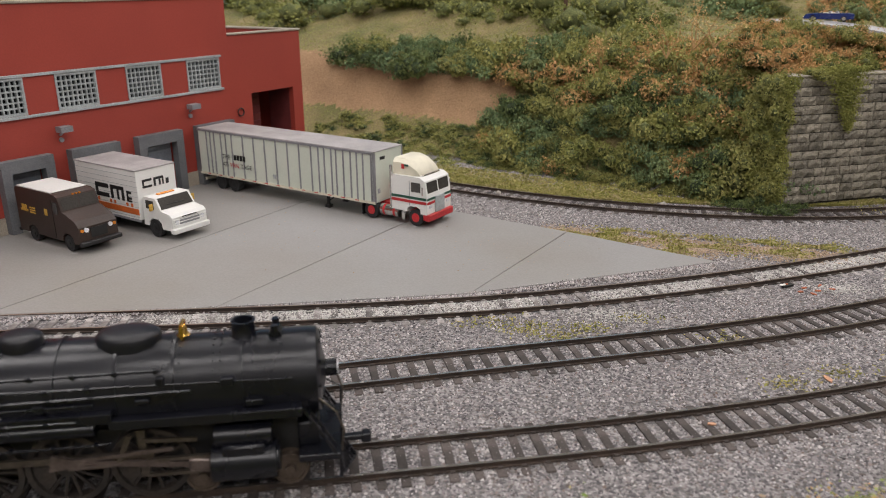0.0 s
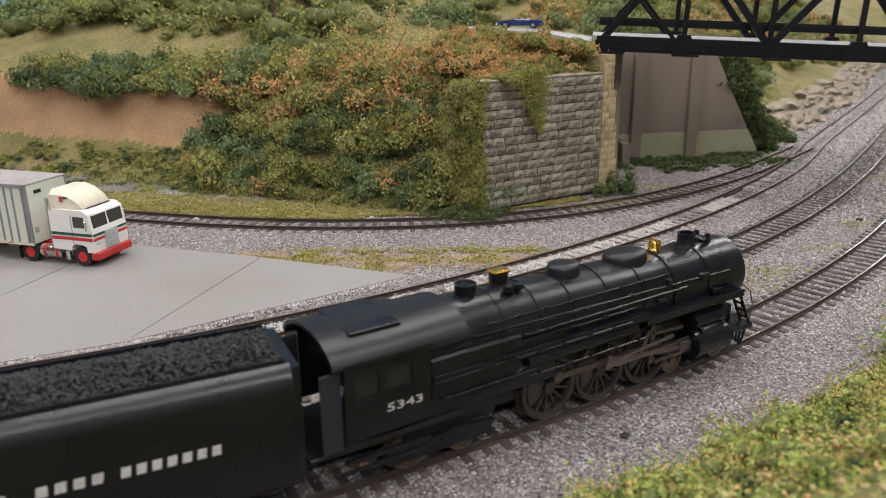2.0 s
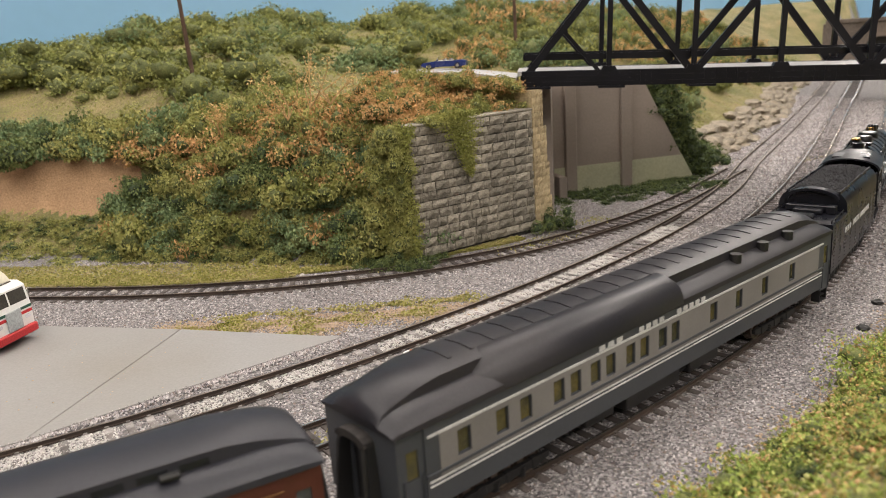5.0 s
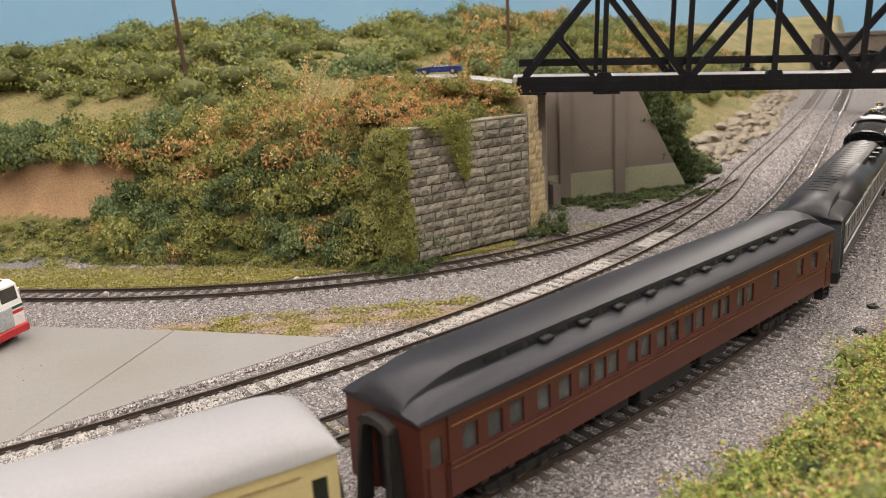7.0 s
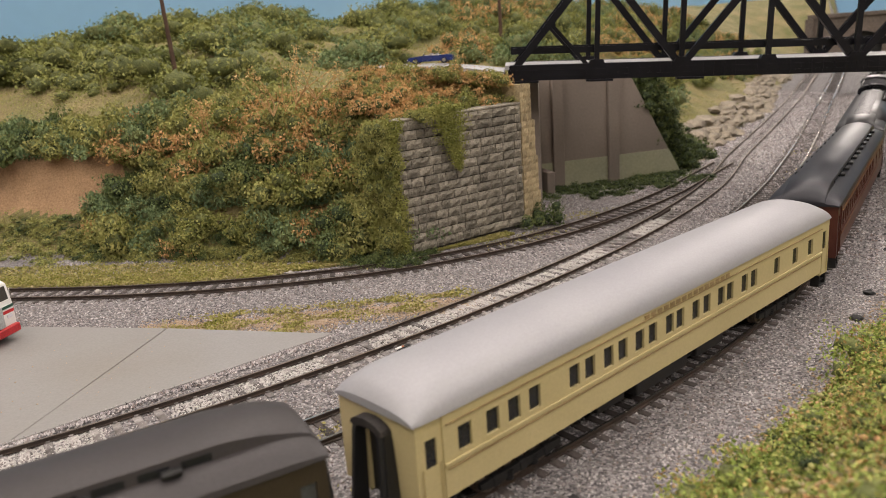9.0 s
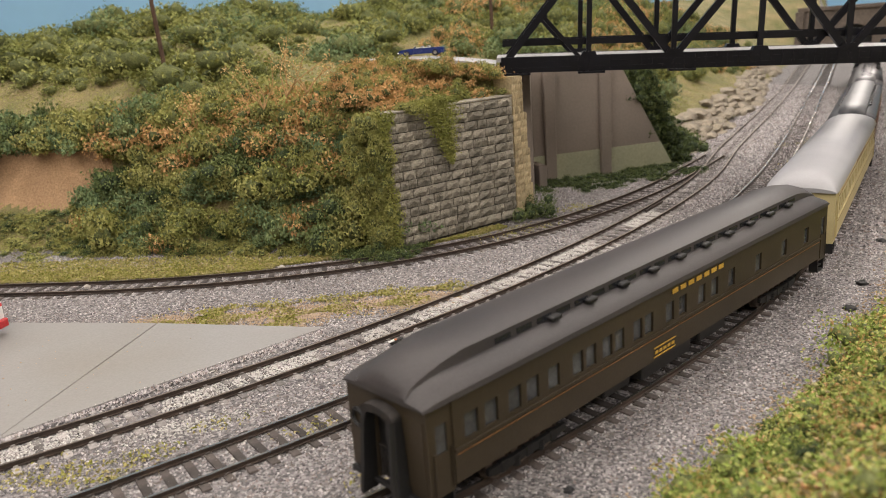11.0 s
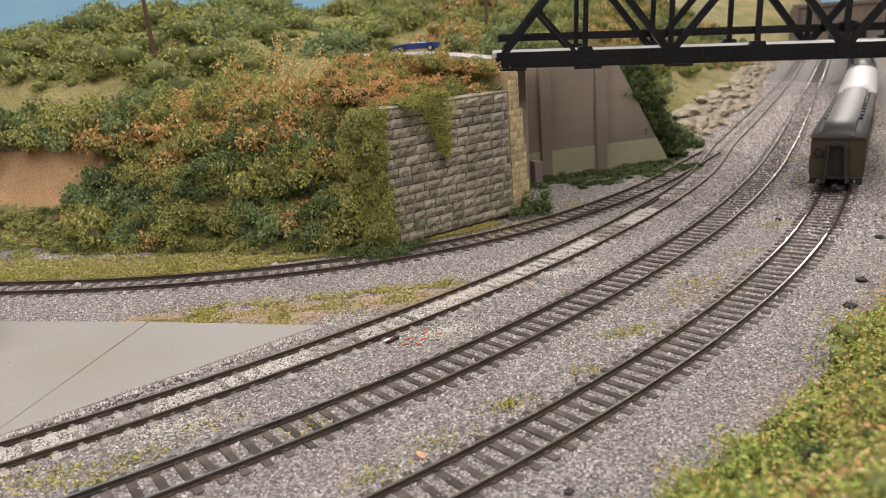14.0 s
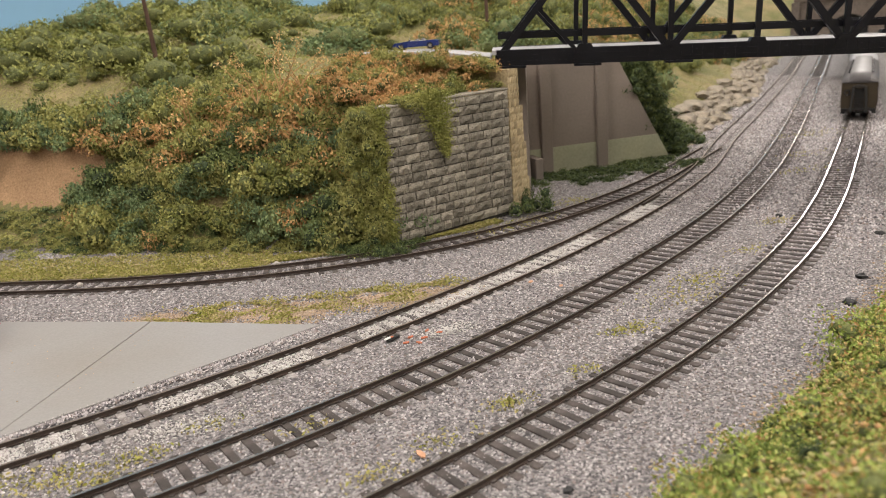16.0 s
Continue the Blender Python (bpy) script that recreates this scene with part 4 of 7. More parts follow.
        if tail:
            bf = bmesh.new()
            box(bf, min(e, e + s * 1.6), max(e, e + s * 1.6), -16, 16, 9.0, 10.6, 0.2)
            part("end_sill", bf, "black_paint", root)
            gate = bmesh.new()
            for k in range(-3, 4):
                for q in (-1, 1):
                    beam(gate, (e - s * 0.6, max(-4.4, min(4.4, k * 1.9 - q * 2.2)), 11), (e - s * 0.6, max(-4.4, min(4.4, k * 1.9 + q * 2.2)), 20.5), 0.35, 0.35)
            beam(gate, (e - s * 0.6, -4.5, 20.6), (e - s * 0.6, 4.5, 20.6), 0.6, 0.6)
            part("safety_gate", gate, "dusty_black", root, "folding lattice end gate")["kind"] = "stuff"
            coil = bmesh.new()
            for k in range(16):
                a0, a1 = k * math.pi / 8, (k + 1) * math.pi / 8
                for r in (2.9, 2.2):
                    rod(coil, (e + s * 0.7, s * -11.4 + r * math.cos(a0), 27 + r * math.sin(a0)), (e + s * 0.7, s * -11.4 + r * math.cos(a1), 27 + r * math.sin(a1)), 0.38, 5)
            part("hose_coil", coil, "black_paint", root)["kind"] = "stuff"
            part("end_panel", Box(min(e, e + s * 0.25), max(e, e + s * 0.25), min(s * 8.2, s * 15.2), max(s * 8.2, s * 15.2), 12.5, 33.5), body, root)
    part("floor_pan", Box(x0 + 1.4, x1 - 1.4, -15.3, 15.3, 11.4, 13.0), "black_paint", root)
    # black block and ceiling sheet paint in the unlit inside of the car
    part("interior", Box(x0 + 12, x1 - 12, -9, 9, 13.1, 36), "black_paint", root, "black block standing for the unlit interior")
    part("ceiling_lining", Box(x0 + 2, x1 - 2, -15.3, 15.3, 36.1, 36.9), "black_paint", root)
    rf = part("roof", clerestory(x0 - 1, x1 + 1, flat=roof_flat, top=46.2 if roof_flat else 47.4), roof, root, smooth=32)
    if vents and not roof_flat:
        for s in (-1, 1):
            for k in range(int((length - 60) / 19)):
                x = x1 - 34 - k * 19
                bm = Box(x - 2.4, x + 2.4, s * 11.6 - 1.2, s * 11.6 + 1.2, 42.2, 43.8, 0.4)
                part("roof_vent", bm, "black_paint", rf)
            cl = bmesh.new()
            for k in range(int((length - 50) / 9.5)):
                x = x1 - 28 - k * 9.5
                box(cl, x - 3.4, x + 3.4, s * 10.3 - 0.12, s * 10.3 + 0.12, 42.5, 44.3)
            part("clerestory_glazing", cl, "pane_dark", rf)["kind"] = "stuff"
    if duct:
        bm = bmesh.new()
        loft(bm, [[(x, -7 - 11 * math.cos(a) * w, 37.5 + 9.6 * w * math.sin(a)) for a in [math.pi * j / 10 for j in range(11)]] for x, w in ((x1 - 118, 0.5), (x1 - 126, 1), (x0 + 40, 1), (x0 + 32, 0.5))])
        part("air_duct", bm, roof, rf, smooth=35)
        for k in range(3):
            x = x1 - 36 - k * 22
            part("roof_vent", rod(bmesh.new(), (x, -12.5, 41), (x, -12.5, 44.6), 2.4, 8), "black_paint", rf, "small dark roof ventilator")
        bm = bmesh.new()
        for k in range(24):
            x = x1 - 20 - k * (length - 40) / 24
            beam(bm, (x, -6, 46.95), (x, 0, 47.5), 1.0, 0.4)
            beam(bm, (x, 0, 47.5), (x, 6, 46.95), 1.0, 0.4)
        part("roof_seams", bm, roof, rf)["kind"] = "stuff"
    for x in (x1 - 44, x0 + 44):
        bogie(root, x, axles, spread=11.5 if axles == 3 else 20)
    for a, b, w, z in ((0.36, 0.44, 13, 2.6), (0.47, 0.60, 13.5, 2.2), (0.62, 0.68, 12, 3.0)):
        part("battery_box", Box(-length * b, -length * a, -w, -w + 7, z + 2, 11.4, 0.4), "black_paint", root)
        part("battery_box", Box(-length * b, -length * a, w - 7, w, z + 2, 11.4, 0.4), "black_paint", root)
    bm = bmesh.new()
    for s in (-1, 1):
        beam(bm, (x1 - 66, s * 11, 11), (-length / 2, s * 11, 5), 0.6, 0.6)
        beam(bm, (x0 + 66, s * 11, 11), (-length / 2, s * 11, 5), 0.6, 0.6)
    part("truss_rods", bm, "black_paint", root)
    for u, z, w, h, n, m in marks:
        for s in (-1, 1):
            for k in range(n):
                step = w / n
                c = -u + s * 0 + (k - (n - 1) / 2) * step
                part("lettering", Box(c - step * 0.33, c + step * 0.33, s * 17.3 - 0.1, s * 17.3 + 0.1, z, z + h), m, root)
    return root


def holed_wallx(bm, x0, x1, y0, y1, z0, z1, holes):
    b = bmesh.new()
    holed_wall(b, y0, y1, z0, z1, holes, -x1, -x0)
    bmesh.ops.transform(b, matrix=Matrix.Rotation(math.pi / 2, 4, "Z"), verts=b.verts)
    tmp = bpy.data.meshes.new("tmp")
    b.to_mesh(tmp)
    b.free()
    bm.from_mesh(tmp)
    bpy.data.meshes.remove(tmp)
    return bm


M["dusty_black"] = mat("dusty_black", (0.04, 0.034, 0.031), (0.014, 0.012, 0.012), 0.8, coarse=200)
M["gold_dull"] = mat("gold_dull", (0.22, 0.11, 0.04), None, 0.5)
M["grey_lower"] = mat("grey_lower", (0.055, 0.060, 0.070), (0.045, 0.049, 0.058), 0.5, coarse=25, grain=0.08)
M["grey_band"] = mat("grey_band", (0.21, 0.20, 0.195), None, 0.5, coarse=25, grain=0.06)
M["roof_dark"] = mat("roof_dark", (0.016, 0.016, 0.021), (0.028, 0.026, 0.03), 0.4, coarse=25, grain=0.12, spec=0.38)
M["shade_yellow"] = mat("shade_yellow", (0.11, 0.09, 0.03), (0.035, 0.04, 0.028), 0.2, coarse=110, bump=0.02)
M["tuscan"] = mat("tuscan", (0.085, 0.024, 0.017), (0.066, 0.019, 0.014), 0.4, coarse=25, grain=0.1)
M["roof_black"] = mat("roof_black", (0.020, 0.021, 0.028), (0.032, 0.032, 0.040), 0.44, coarse=20, grain=0.12, spec=0.38)
M["pane_grey"] = mat("pane_grey", (0.085, 0.09, 0.095), (0.03, 0.032, 0.036), 0.12, coarse=110, bump=0.02)
M["straw"] = mat("straw", (0.56, 0.47, 0.25), (0.50, 0.42, 0.22), 0.5, coarse=25, grain=0.06)
M["straw_dark"] = mat("straw_dark", (0.34, 0.24, 0.12), None, 0.5)
M["roof_silver"] = mat("roof_silver", (0.36, 0.36, 0.38), (0.32, 0.32, 0.345), 0.5, coarse=18, grain=0.06)
M["olive"] = mat("olive", (0.050, 0.038, 0.024), (0.038, 0.029, 0.019), 0.42, coarse=25, grain=0.1, spec=0.35)
M["roof_brownblack"] = mat("roof_brownblack", (0.046, 0.042, 0.044), (0.060, 0.054, 0.055), 0.5, coarse=20, grain=0.12, spec=0.38)

LOCO_LEN, TENDER_LEN = 190.0, 112.0
CARS = {}


def build_locomotive():
    root = thing("steam_locomotive", "black model steam locomotive with brass bell and spoked drivers", "locomotive", group="train")
    Z, R = 33.0, 13.4
    ring = lambda x, r, z=Z: [(x, r * math.cos(2 * math.pi * k / 32), z + r * math.sin(2 * math.pi * k / 32)) for k in range(32)]
    part("boiler", loft(bmesh.new(), [ring(-12, 12.9), ring(-48, 12.9), ring(-49, 13.2), ring(-80, 13.6), ring(-108, 14.2), ring(-139, 14.6, 33.4), ring(-153, 14.8, 33.6), ring(-153.5, 13, 33.4)]), "loco", root, smooth=40)
    sm = part("smokebox_front", loft(bmesh.new(), [ring(-12.1, 12.9), ring(-9.4, 12.7), ring(-8.6, 11.4), ring(-8.2, 7), ring(-7.2, 3)]), "loco", root, smooth=40)
    part("headlight", rod(bmesh.new(), (-9, 0, 33), (-3.8, 0, 33), 2.6, 16), "loco", sm, "black-cased headlight at the smokebox front")
    part("headlight_lens", rod(bmesh.new(), (-3.9, 0, 33), (-3.4, 0, 33), 2.1, 16), "lens", sm)
    for k in range(10):
        a = 2 * math.pi * k / 10
        part("front_bolt", Box(-9.4, -8.2, 11 * math.cos(a) - 0.5, 11 * math.cos(a) + 0.5, Z + 11 * math.sin(a) - 0.5, Z + 11 * math.sin(a) + 0.5), "loco", sm)
    for x, r in ((-30, 13.15), (-48.5, 13.5), (-64, 13.6), (-80, 13.9), (-96, 14.2), (-110, 14.5), (-124, 14.7)):
        part("boiler_band", loft(bmesh.new(), [ring(x, r), ring(x, r + 0.16), ring(x - 0.9, r + 0.16), ring(x - 0.9, r)]), "loco", root, smooth=40)
    bm = bmesh.new()
    for x in (-47.2, -49.8, -36, -38):
        for k in range(3, 14):
            a = math.pi * k / 16
            bmesh.ops.create_icosphere(bm, subdivisions=1, radius=0.32, matrix=Matrix.Translation((x, 13.2 * math.cos(a), Z + 13.2 * math.sin(a))))
    part("rivets", bm, "loco", root)["kind"] = "stuff"
    st = bmesh.new()
    seg = 20
    loft(st, [[(-30 + r * math.cos(2 * math.pi * k / seg), r * math.sin(2 * math.pi * k / seg), z) for k in range(seg)] for z, r in ((44.6, 4.4), (46.2, 3.4), (49.6, 3.3), (50.2, 3.6), (50.2, 2.7), (46.5, 2.6))])
    part("chimney", st, "loco", root, smooth=40)
    fw = bmesh.new()
    rod(fw, (-21, -3, 46), (-21, 3, 46), 1.8, 10)
    rod(fw, (-21, -2.6, 45.5), (-21, -2.6, 49), 1.1, 8)
    rod(fw, (-21, 2.6, 45.5), (-21, 2.6, 49), 1.1, 8)
    part("feedwater_heater", fw, "loco", root)
    for x, lx, ly, z0, z1 in ((-62, 9.0, 6.6, 45.2, 49.2), (-91, 6.0, 5.2, 46.2, 50.2)):
        dm = bmesh.new()
        loft(dm, [[(x + lx * s * math.cos(2 * math.pi * k / 28), ly * s * math.sin(2 * math.pi * k / 28), z) for k in range(28)] for z, s in ((z0 - 1.5, 1.06), (z0 + 1, 1.0), (z1 - 1.4, 1.0), (z1 - 0.4, 0.9), (z1, 0.62), (z1 + 0.12, 0.25))])
        part("sand_dome" if x > -80 else "steam_dome", dm, "loco_grey", root, smooth=50)
    be = bmesh.new()
    loft(be, [[(-47 + r * math.cos(2 * math.pi * k / 14), r * math.sin(2 * math.pi * k / 14), z) for k in range(14)] for z, r in ((46.6, 1.9), (47.4, 1.35), (49.2, 1.1), (50, 0.5))])
    bell = part("bell", be, "brass", root, "bright brass bell on the boiler", smooth=50)
    bh = bmesh.new()
    for y in (-2.3, 2.3):
        box(bh, -47.5, -46.5, y - 0.3, y + 0.3, 45, 50.2)
    box(bh, -47.4, -46.6, -2.4, 2.4, 50, 50.6)
    part("bell_yoke", bh, "brass", bell)
    part("safety_valve", rod(bmesh.new(), (-116, 3, 47.5), (-116, 3, 50.6), 3.2, 14), "loco", root)
    part("valve_cap", Box(-119.2, -112.8, 0.2, 5.6, 50.65, 52.0, 0.5), "brass", root, "gleaming brass cap")
    part("relief_valve", Rod((-118, -5, 47), (-118, -5, 49), 1.8, 10), "loco", root)
    part("relief_valve", Rod((-114, -5, 47), (-114, -5, 48.8), 1.5, 10), "loco", root)
    tu = bmesh.new()
    loft(tu, [[(-131 + r * math.cos(2 * math.pi * k / 18), r * math.sin(2 * math.pi * k / 18), z) for k in range(18)] for z, r in ((46.5, 3.6), (50.2, 3.5), (51, 3.7), (51, 2.9), (50.2, 2.6))])
    part("turret", tu, "loco", root, smooth=40)
    for s in (-1, 1):
        rb = bmesh.new()
        box(rb, -66, -14, min(s * 9.5, s * 16.2), max(s * 9.5, s * 16.2), 28.2, 29.2, 0.2)
        box(rb, -66, -14, s * 16.2 - 0.4, s * 16.2 + 0.4, 26.6, 29.3, 0.1)
        part("running_board", rb, "loco", root)
        rb = bmesh.new()
        box(rb, -153, -65, min(s * 11, s * 16.2), max(s * 11, s * 16.2), 30.6, 31.6, 0.2)
        box(rb, -153, -65, s * 16.2 - 0.4, s * 16.2 + 0.4, 28.8, 31.7, 0.1)
        part("running_board", rb, "loco", root)
        part("air_tank", rod(bmesh.new(), (-118, s * 14.4, 26.6), (-70, s * 14.4, 26.6), 2.3, 14), "loco", root, smooth=40)
        pp = bmesh.new()
        rod(pp, (-138, s * 13.9, 39.5), (-16, s * 12.6, 36.8), 0.35, 6)
        for x in range(-130, -16, 14):
            rod(pp, (x, s * 12.0, 38.2 + (x + 130) * -0.006), (x, s * 13.9, 38.9 + (x + 130) * -0.012), 0.3, 5)
        part("handrail", pp, "loco", root)
        pp = bmesh.new()
        for q, (za, zb) in enumerate(((33.0, 33.5), (35.2, 35.6))):
            rod(pp, (-138, s * (14.7 - q * 0.2), za), (-70 + q * 26, s * (14.0 - q * 0.3), zb), 0.5, 6)
        rod(pp, (-96, s * 14.2, 33.2), (-92, s * 15.2, 30), 0.5, 6)
        rod(pp, (-138, s * 15.6, 22), (-126, s * 15.6, 22), 0.6, 6)
        rod(pp, (-126, s * 15.6, 22), (-120, s * 15.6, 25.2), 0.6, 6)
        rod(pp, (-120, s * 15.6, 25.2), (-100, s * 15.6, 25.2), 0.6, 6)
        part("piping", pp, "loco", root)
        sh = bmesh.new()
        side_prism(sh, [(-153.5, 34.5), (-108, 34.5), (-100, 32), (-100, 31.6), (-153.5, 31.6)], min(s * 12.5, s * 15.4), max(s * 12.5, s * 15.4))
        box(sh, -153.5, -98, s * 15.5 - 0.25, s * 15.5 + 0.25, 34.0, 34.7)
        part("firebox_ledge", sh, "loco", root)
        sh = bmesh.new()
        for z, xa, xb, r in ((29.9, -152, -74, 0.32), (24.0, -150, -116, 0.4), (38.0, -152, -60, 0.28), (41.4, -134, -52, 0.3), (22.4, -118, -66, 0.35)):
            yy = s * (16.9 if z < 32 else math.sqrt(max(14.9 ** 2 - (z - 33) ** 2, 1)))
            rod(sh, (xa, yy, z), (xb, yy * (0.985 if z < 32 else 0.95), z + 0.1), r, 6)
            for x in np.arange(xa + 4, xb, 11):
                box(sh, x - 0.5, x + 0.5, min(yy * 0.93, yy * 1.02), max(yy * 0.93, yy * 1.02), z - 0.5, z + 0.5)
        part("thin_pipe", sh, "loco", root)
        sh = bmesh.new()
        for k in range(9):
            x = -137 + k * 4.6
            bmesh.ops.create_icosphere(sh, subdivisions=1, radius=0.4, matrix=Matrix.Translation((x, s * 14.9, 36.2)))
            bmesh.ops.create_icosphere(sh, subdivisions=1, radius=0.35, matrix=Matrix.Translation((-20 - k * 1.4, s * 12.5, 35 + (k % 3))))
        for x, z, w, h in ((-34, 37.5, 3.5, 2.6), (-52, 38.5, 2.2, 3), (-27, 30.8, 5, 2), (-57, 33.5, 4, 1.6), (-84, 33.2, 3, 2.4), (-71, 37.8, 1.6, 1.6)):
            yy = s * math.sqrt(max(13.6 ** 2 - (z - 33) ** 2, 1))
            box(sh, x - w / 2, x + w / 2, yy - 1.1, yy + 1.1, z - h / 2, z + h / 2, 0.3)
        part("boiler_detail", sh, "loco", root)["kind"] = "stuff"
        sh = bmesh.new()
        pts = [(-3.4, s * 12.5, 12), (-2.6, s * 12.8, 19), (-4.5, s * 12.4, 25), (-9, s * 11.6, 29), (-14, s * 11.4, 30.5)]
        for p, q in zip(pts[:-1], pts[1:]):
            rod(sh, p, q, 0.3, 6)
        part("front_handrail", sh, "rod_steel", root)
        part("step_bar", rod(bmesh.new(), (-182, s * 15, 9.5), (-142, s * 15, 9.5), 0.7, 8), "loco", root)
        part("cab_gutter", Box(-181.5, -153.5, s * 16.9 - 0.4, s * 16.9 + 0.4, 42.2, 43.2), "loco_grey", root)
        part("cab_rail", Box(-181.2, -153.8, s * 16.55 - 0.25, s * 16.55 + 0.25, 29.2, 30.0), "loco", root)
        cy = bmesh.new()
        rod(cy, (-40, s * 13.6, 12.2), (-22, s * 13.6, 12.2), 5.6, 18)
        rod(cy, (-39, s * 13.0, 20.4), (-23, s * 13.0, 20.4), 3.2, 14)
        box(cy, -37, -25, min(s * 9, s * 17.6), max(s * 9, s * 17.6), 12, 19, 0.6)
        part("cylinder", cy, "loco", root, smooth=40)
        part("valve_cover", rod(bmesh.new(), (-22.1, s * 13.6, 12.2), (-21.2, s * 13.6, 12.2), 3.6, 14), "loco_grey", root)
        gd = bmesh.new()
        beam(gd, (-40, s * 13.6, 14.6), (-58, s * 13.6, 14.6), 1.2, 1.0)
        beam(gd, (-40, s * 13.6, 9.9), (-58, s * 13.6, 9.9), 1.2, 1.0)
        beam(gd, (-59, s * 12.4, 24), (-59, s * 12.4, 9), 1.5, 2.2)
        beam(gd, (-59, s * 13.4, 21), (-44, s * 13.4, 20.2), 0.8, 1.2)
        beam(gd, (-66, s * 13.8, 14), (-62, s * 13.8, 23), 0.9, 1.5)
        part("valve_gear", gd, "rod_steel", root, "dull steel valve gear")
        part("front_frame", beam(bmesh.new(), (-136, s * 6.4, 12.5), (-12, s * 6.4, 12.5), 1.6, 6), "black_paint", root)
        tr = bmesh.new()
        pts = [(-166, 5), (-132, 5), (-128, 9), (-140, 10.5), (-166, 10.5), (-170, 8)]
        side_prism(tr, pts, s * 12.2 - 0.8, s * 12.2 + 0.8)
        part("trailing_frame", tr, "loco", root)
        lad = bmesh.new()
        beam(lad, (-14, s * 14, 28), (-5, s * 14, 12), 0.8, 0.8)
        beam(lad, (-14, s * 10, 28), (-5, s * 10, 12), 0.8, 0.8)
        for k in range(4):
            f = (k + 1) / 5
            beam(lad, (-14 + 9 * f, s * 10, 28 - 16 * f), (-14 + 9 * f, s * 14, 28 - 16 * f), 0.7, 0.7)
        part("ladder", lad, "loco", root)
    dk = bmesh.new()
    box(dk, -16, -3.5, -14.6, 14.6, 10.2, 12.4, 0.3)
    box(dk, -16, -10, -9, 9, 12.4, 20, 0.5)
    part("pilot_beam", dk, "loco", root)
    pl = bmesh.new()
    for k in range(-6, 7):
        y = k * 2.0
        beam(pl, (-4, y, 10.4), (0.5 - abs(k) * 0.75, y * 0.86, 2.0), 0.8, 0.8)
    beam(pl, (-4.2, -10.4, 2.0), (0.4, 0, 2.0), 0.9, 0.9)
    beam(pl, (-4.2, 10.4, 2.0), (0.4, 0, 2.0), 0.9, 0.9)
    part("pilot", pl, "loco", root, "black slatted cowcatcher")
    part("coupler", box(box(bmesh.new(), -3, 3, -1.2, 1.2, 7.6, 9.4, 0.3), 2.5, 5.5, -1.8, 1.8, 6.8, 10, 0.4), "loco", root)
    gr = bmesh.new()
    for y in (-9, 9):
        rod(gr, (-3.6, y, 12), (-3.2, y * 0.9, 22), 0.3, 6)
        rod(gr, (-3.2, y * 0.9, 22), (-9, y * 0.7, 27), 0.3, 6)
    part("grab_rail", gr, "loco", root)
    part("belly", Box(-136, -16, -8, 8, 14, 22), "black_paint", root)
    part("firebox", Box(-154, -104, -13.2, 13.2, 16.5, 31, 0.6), "loco", root)
    part("ash_pan", Box(-160, -126, -10, 10, 9, 16.4, 0.6), "black_paint", root)
    # cab
    C = "loco"
    for s in (-1, 1):
        cb = part("cab_side", holed_side(bmesh.new(), -181, -154, 19.5, 43.4, [(-178, -170.5, 32, 39), (-168.5, -160, 32, 39)], s * 16.4, s * 15.2), C, root)
        part("cab_window", Box(-178.3, -159.7, s * 15.5 - 0.2, s * 15.5 + 0.2, 30.8, 39.2), "pane_dark", cb)
        part("cab_step", Box(-181, -154, s * 15.2 - 0.8, s * 15.2 + 0.8, 12.2, 13.4), C, root)
        letters("5343", 3.6, "letter_grey", cb, Matrix.Translation((-0.1625, s * 0.01652, 0.0256)) @ pose(0, 0, 0, 90, 0, 0 if s < 0 else 180), "pale engine number", 1.7)
        part("firebox_side", Box(-153.8, -120, s * 14.2 - 1.6, s * 14.2 + 1.6, 23.5, 37, 0.8), C, root)
    part("cab_front", Box(-155.2, -154, -15.1, 15.1, 30, 43.2), C, root)
    rf = bmesh.new()
    prof = [(17.2 * math.cos(a), 42.3 + 6.9 * math.sin(a)) for a in [math.pi * j / 14 for j in range(15)]]
    low = [(y * 0.95, z - 0.9) for y, z in prof[::-1]]
    loft(rf, [[(x, y, z) for y, z in prof + low] for x in (-184.5, -154)])
    part("cab_roof", rf, "loco_grey", root, smooth=35)
    rf = bmesh.new()
    prof2 = [(16.2 * math.cos(a), 40.8 + 7.8 * math.sin(a)) for a in [math.pi * j / 14 for j in range(15)]]
    loft(rf, [[(x, y, z) for y, z in prof2] for x in (-154.2, -140)])
    part("roof_step", rf, "loco_grey", root, smooth=35)
    for y in (-6.5, 6.5):
        zt = 42.3 + 6.9 * math.sin(math.acos(abs(y) / 17.2))
        part("roof_hatch", Box(-176, -160, y - 4, y + 4, zt - 2.5, zt + 0.25, 0.2), "loco", root)
    bh = bmesh.new()
    rod(bh, (-143, 0, 34), (-146, 0, 34), 11, 20)
    for k in range(9):
        rod(bh, (-146, -8 + 2 * k, 30 + (k * 7) % 10), (-149, -8 + 2 * k, 30 + (k * 7) % 10), 0.8, 8)
    part("backhead", bh, "black_paint", root)
    part("cab_floor", Box(-186, -142, -14, 14, 15, 17), "black_paint", root)
    part("seat", Box(-174, -166, -13, -6, 17, 24, 0.6), "loco_grey", root)
    for s in (-1, 1):
        part("curtain", Box(-187.5, -181.3, s * 14.9 - 0.5, s * 14.9 + 0.5, 17, 41, 0.4), "curtain_blue", root, "dark blue-grey canvas cab curtain")
    part("fall_plate", Box(-191, -181, -14, 14, 15.2, 16.4, 0.2), "loco_grey", root)
    part("drawbar", Box(-206, -184, -2, 2, 6, 8), "black_paint", root)
    # wheels
    drv = []
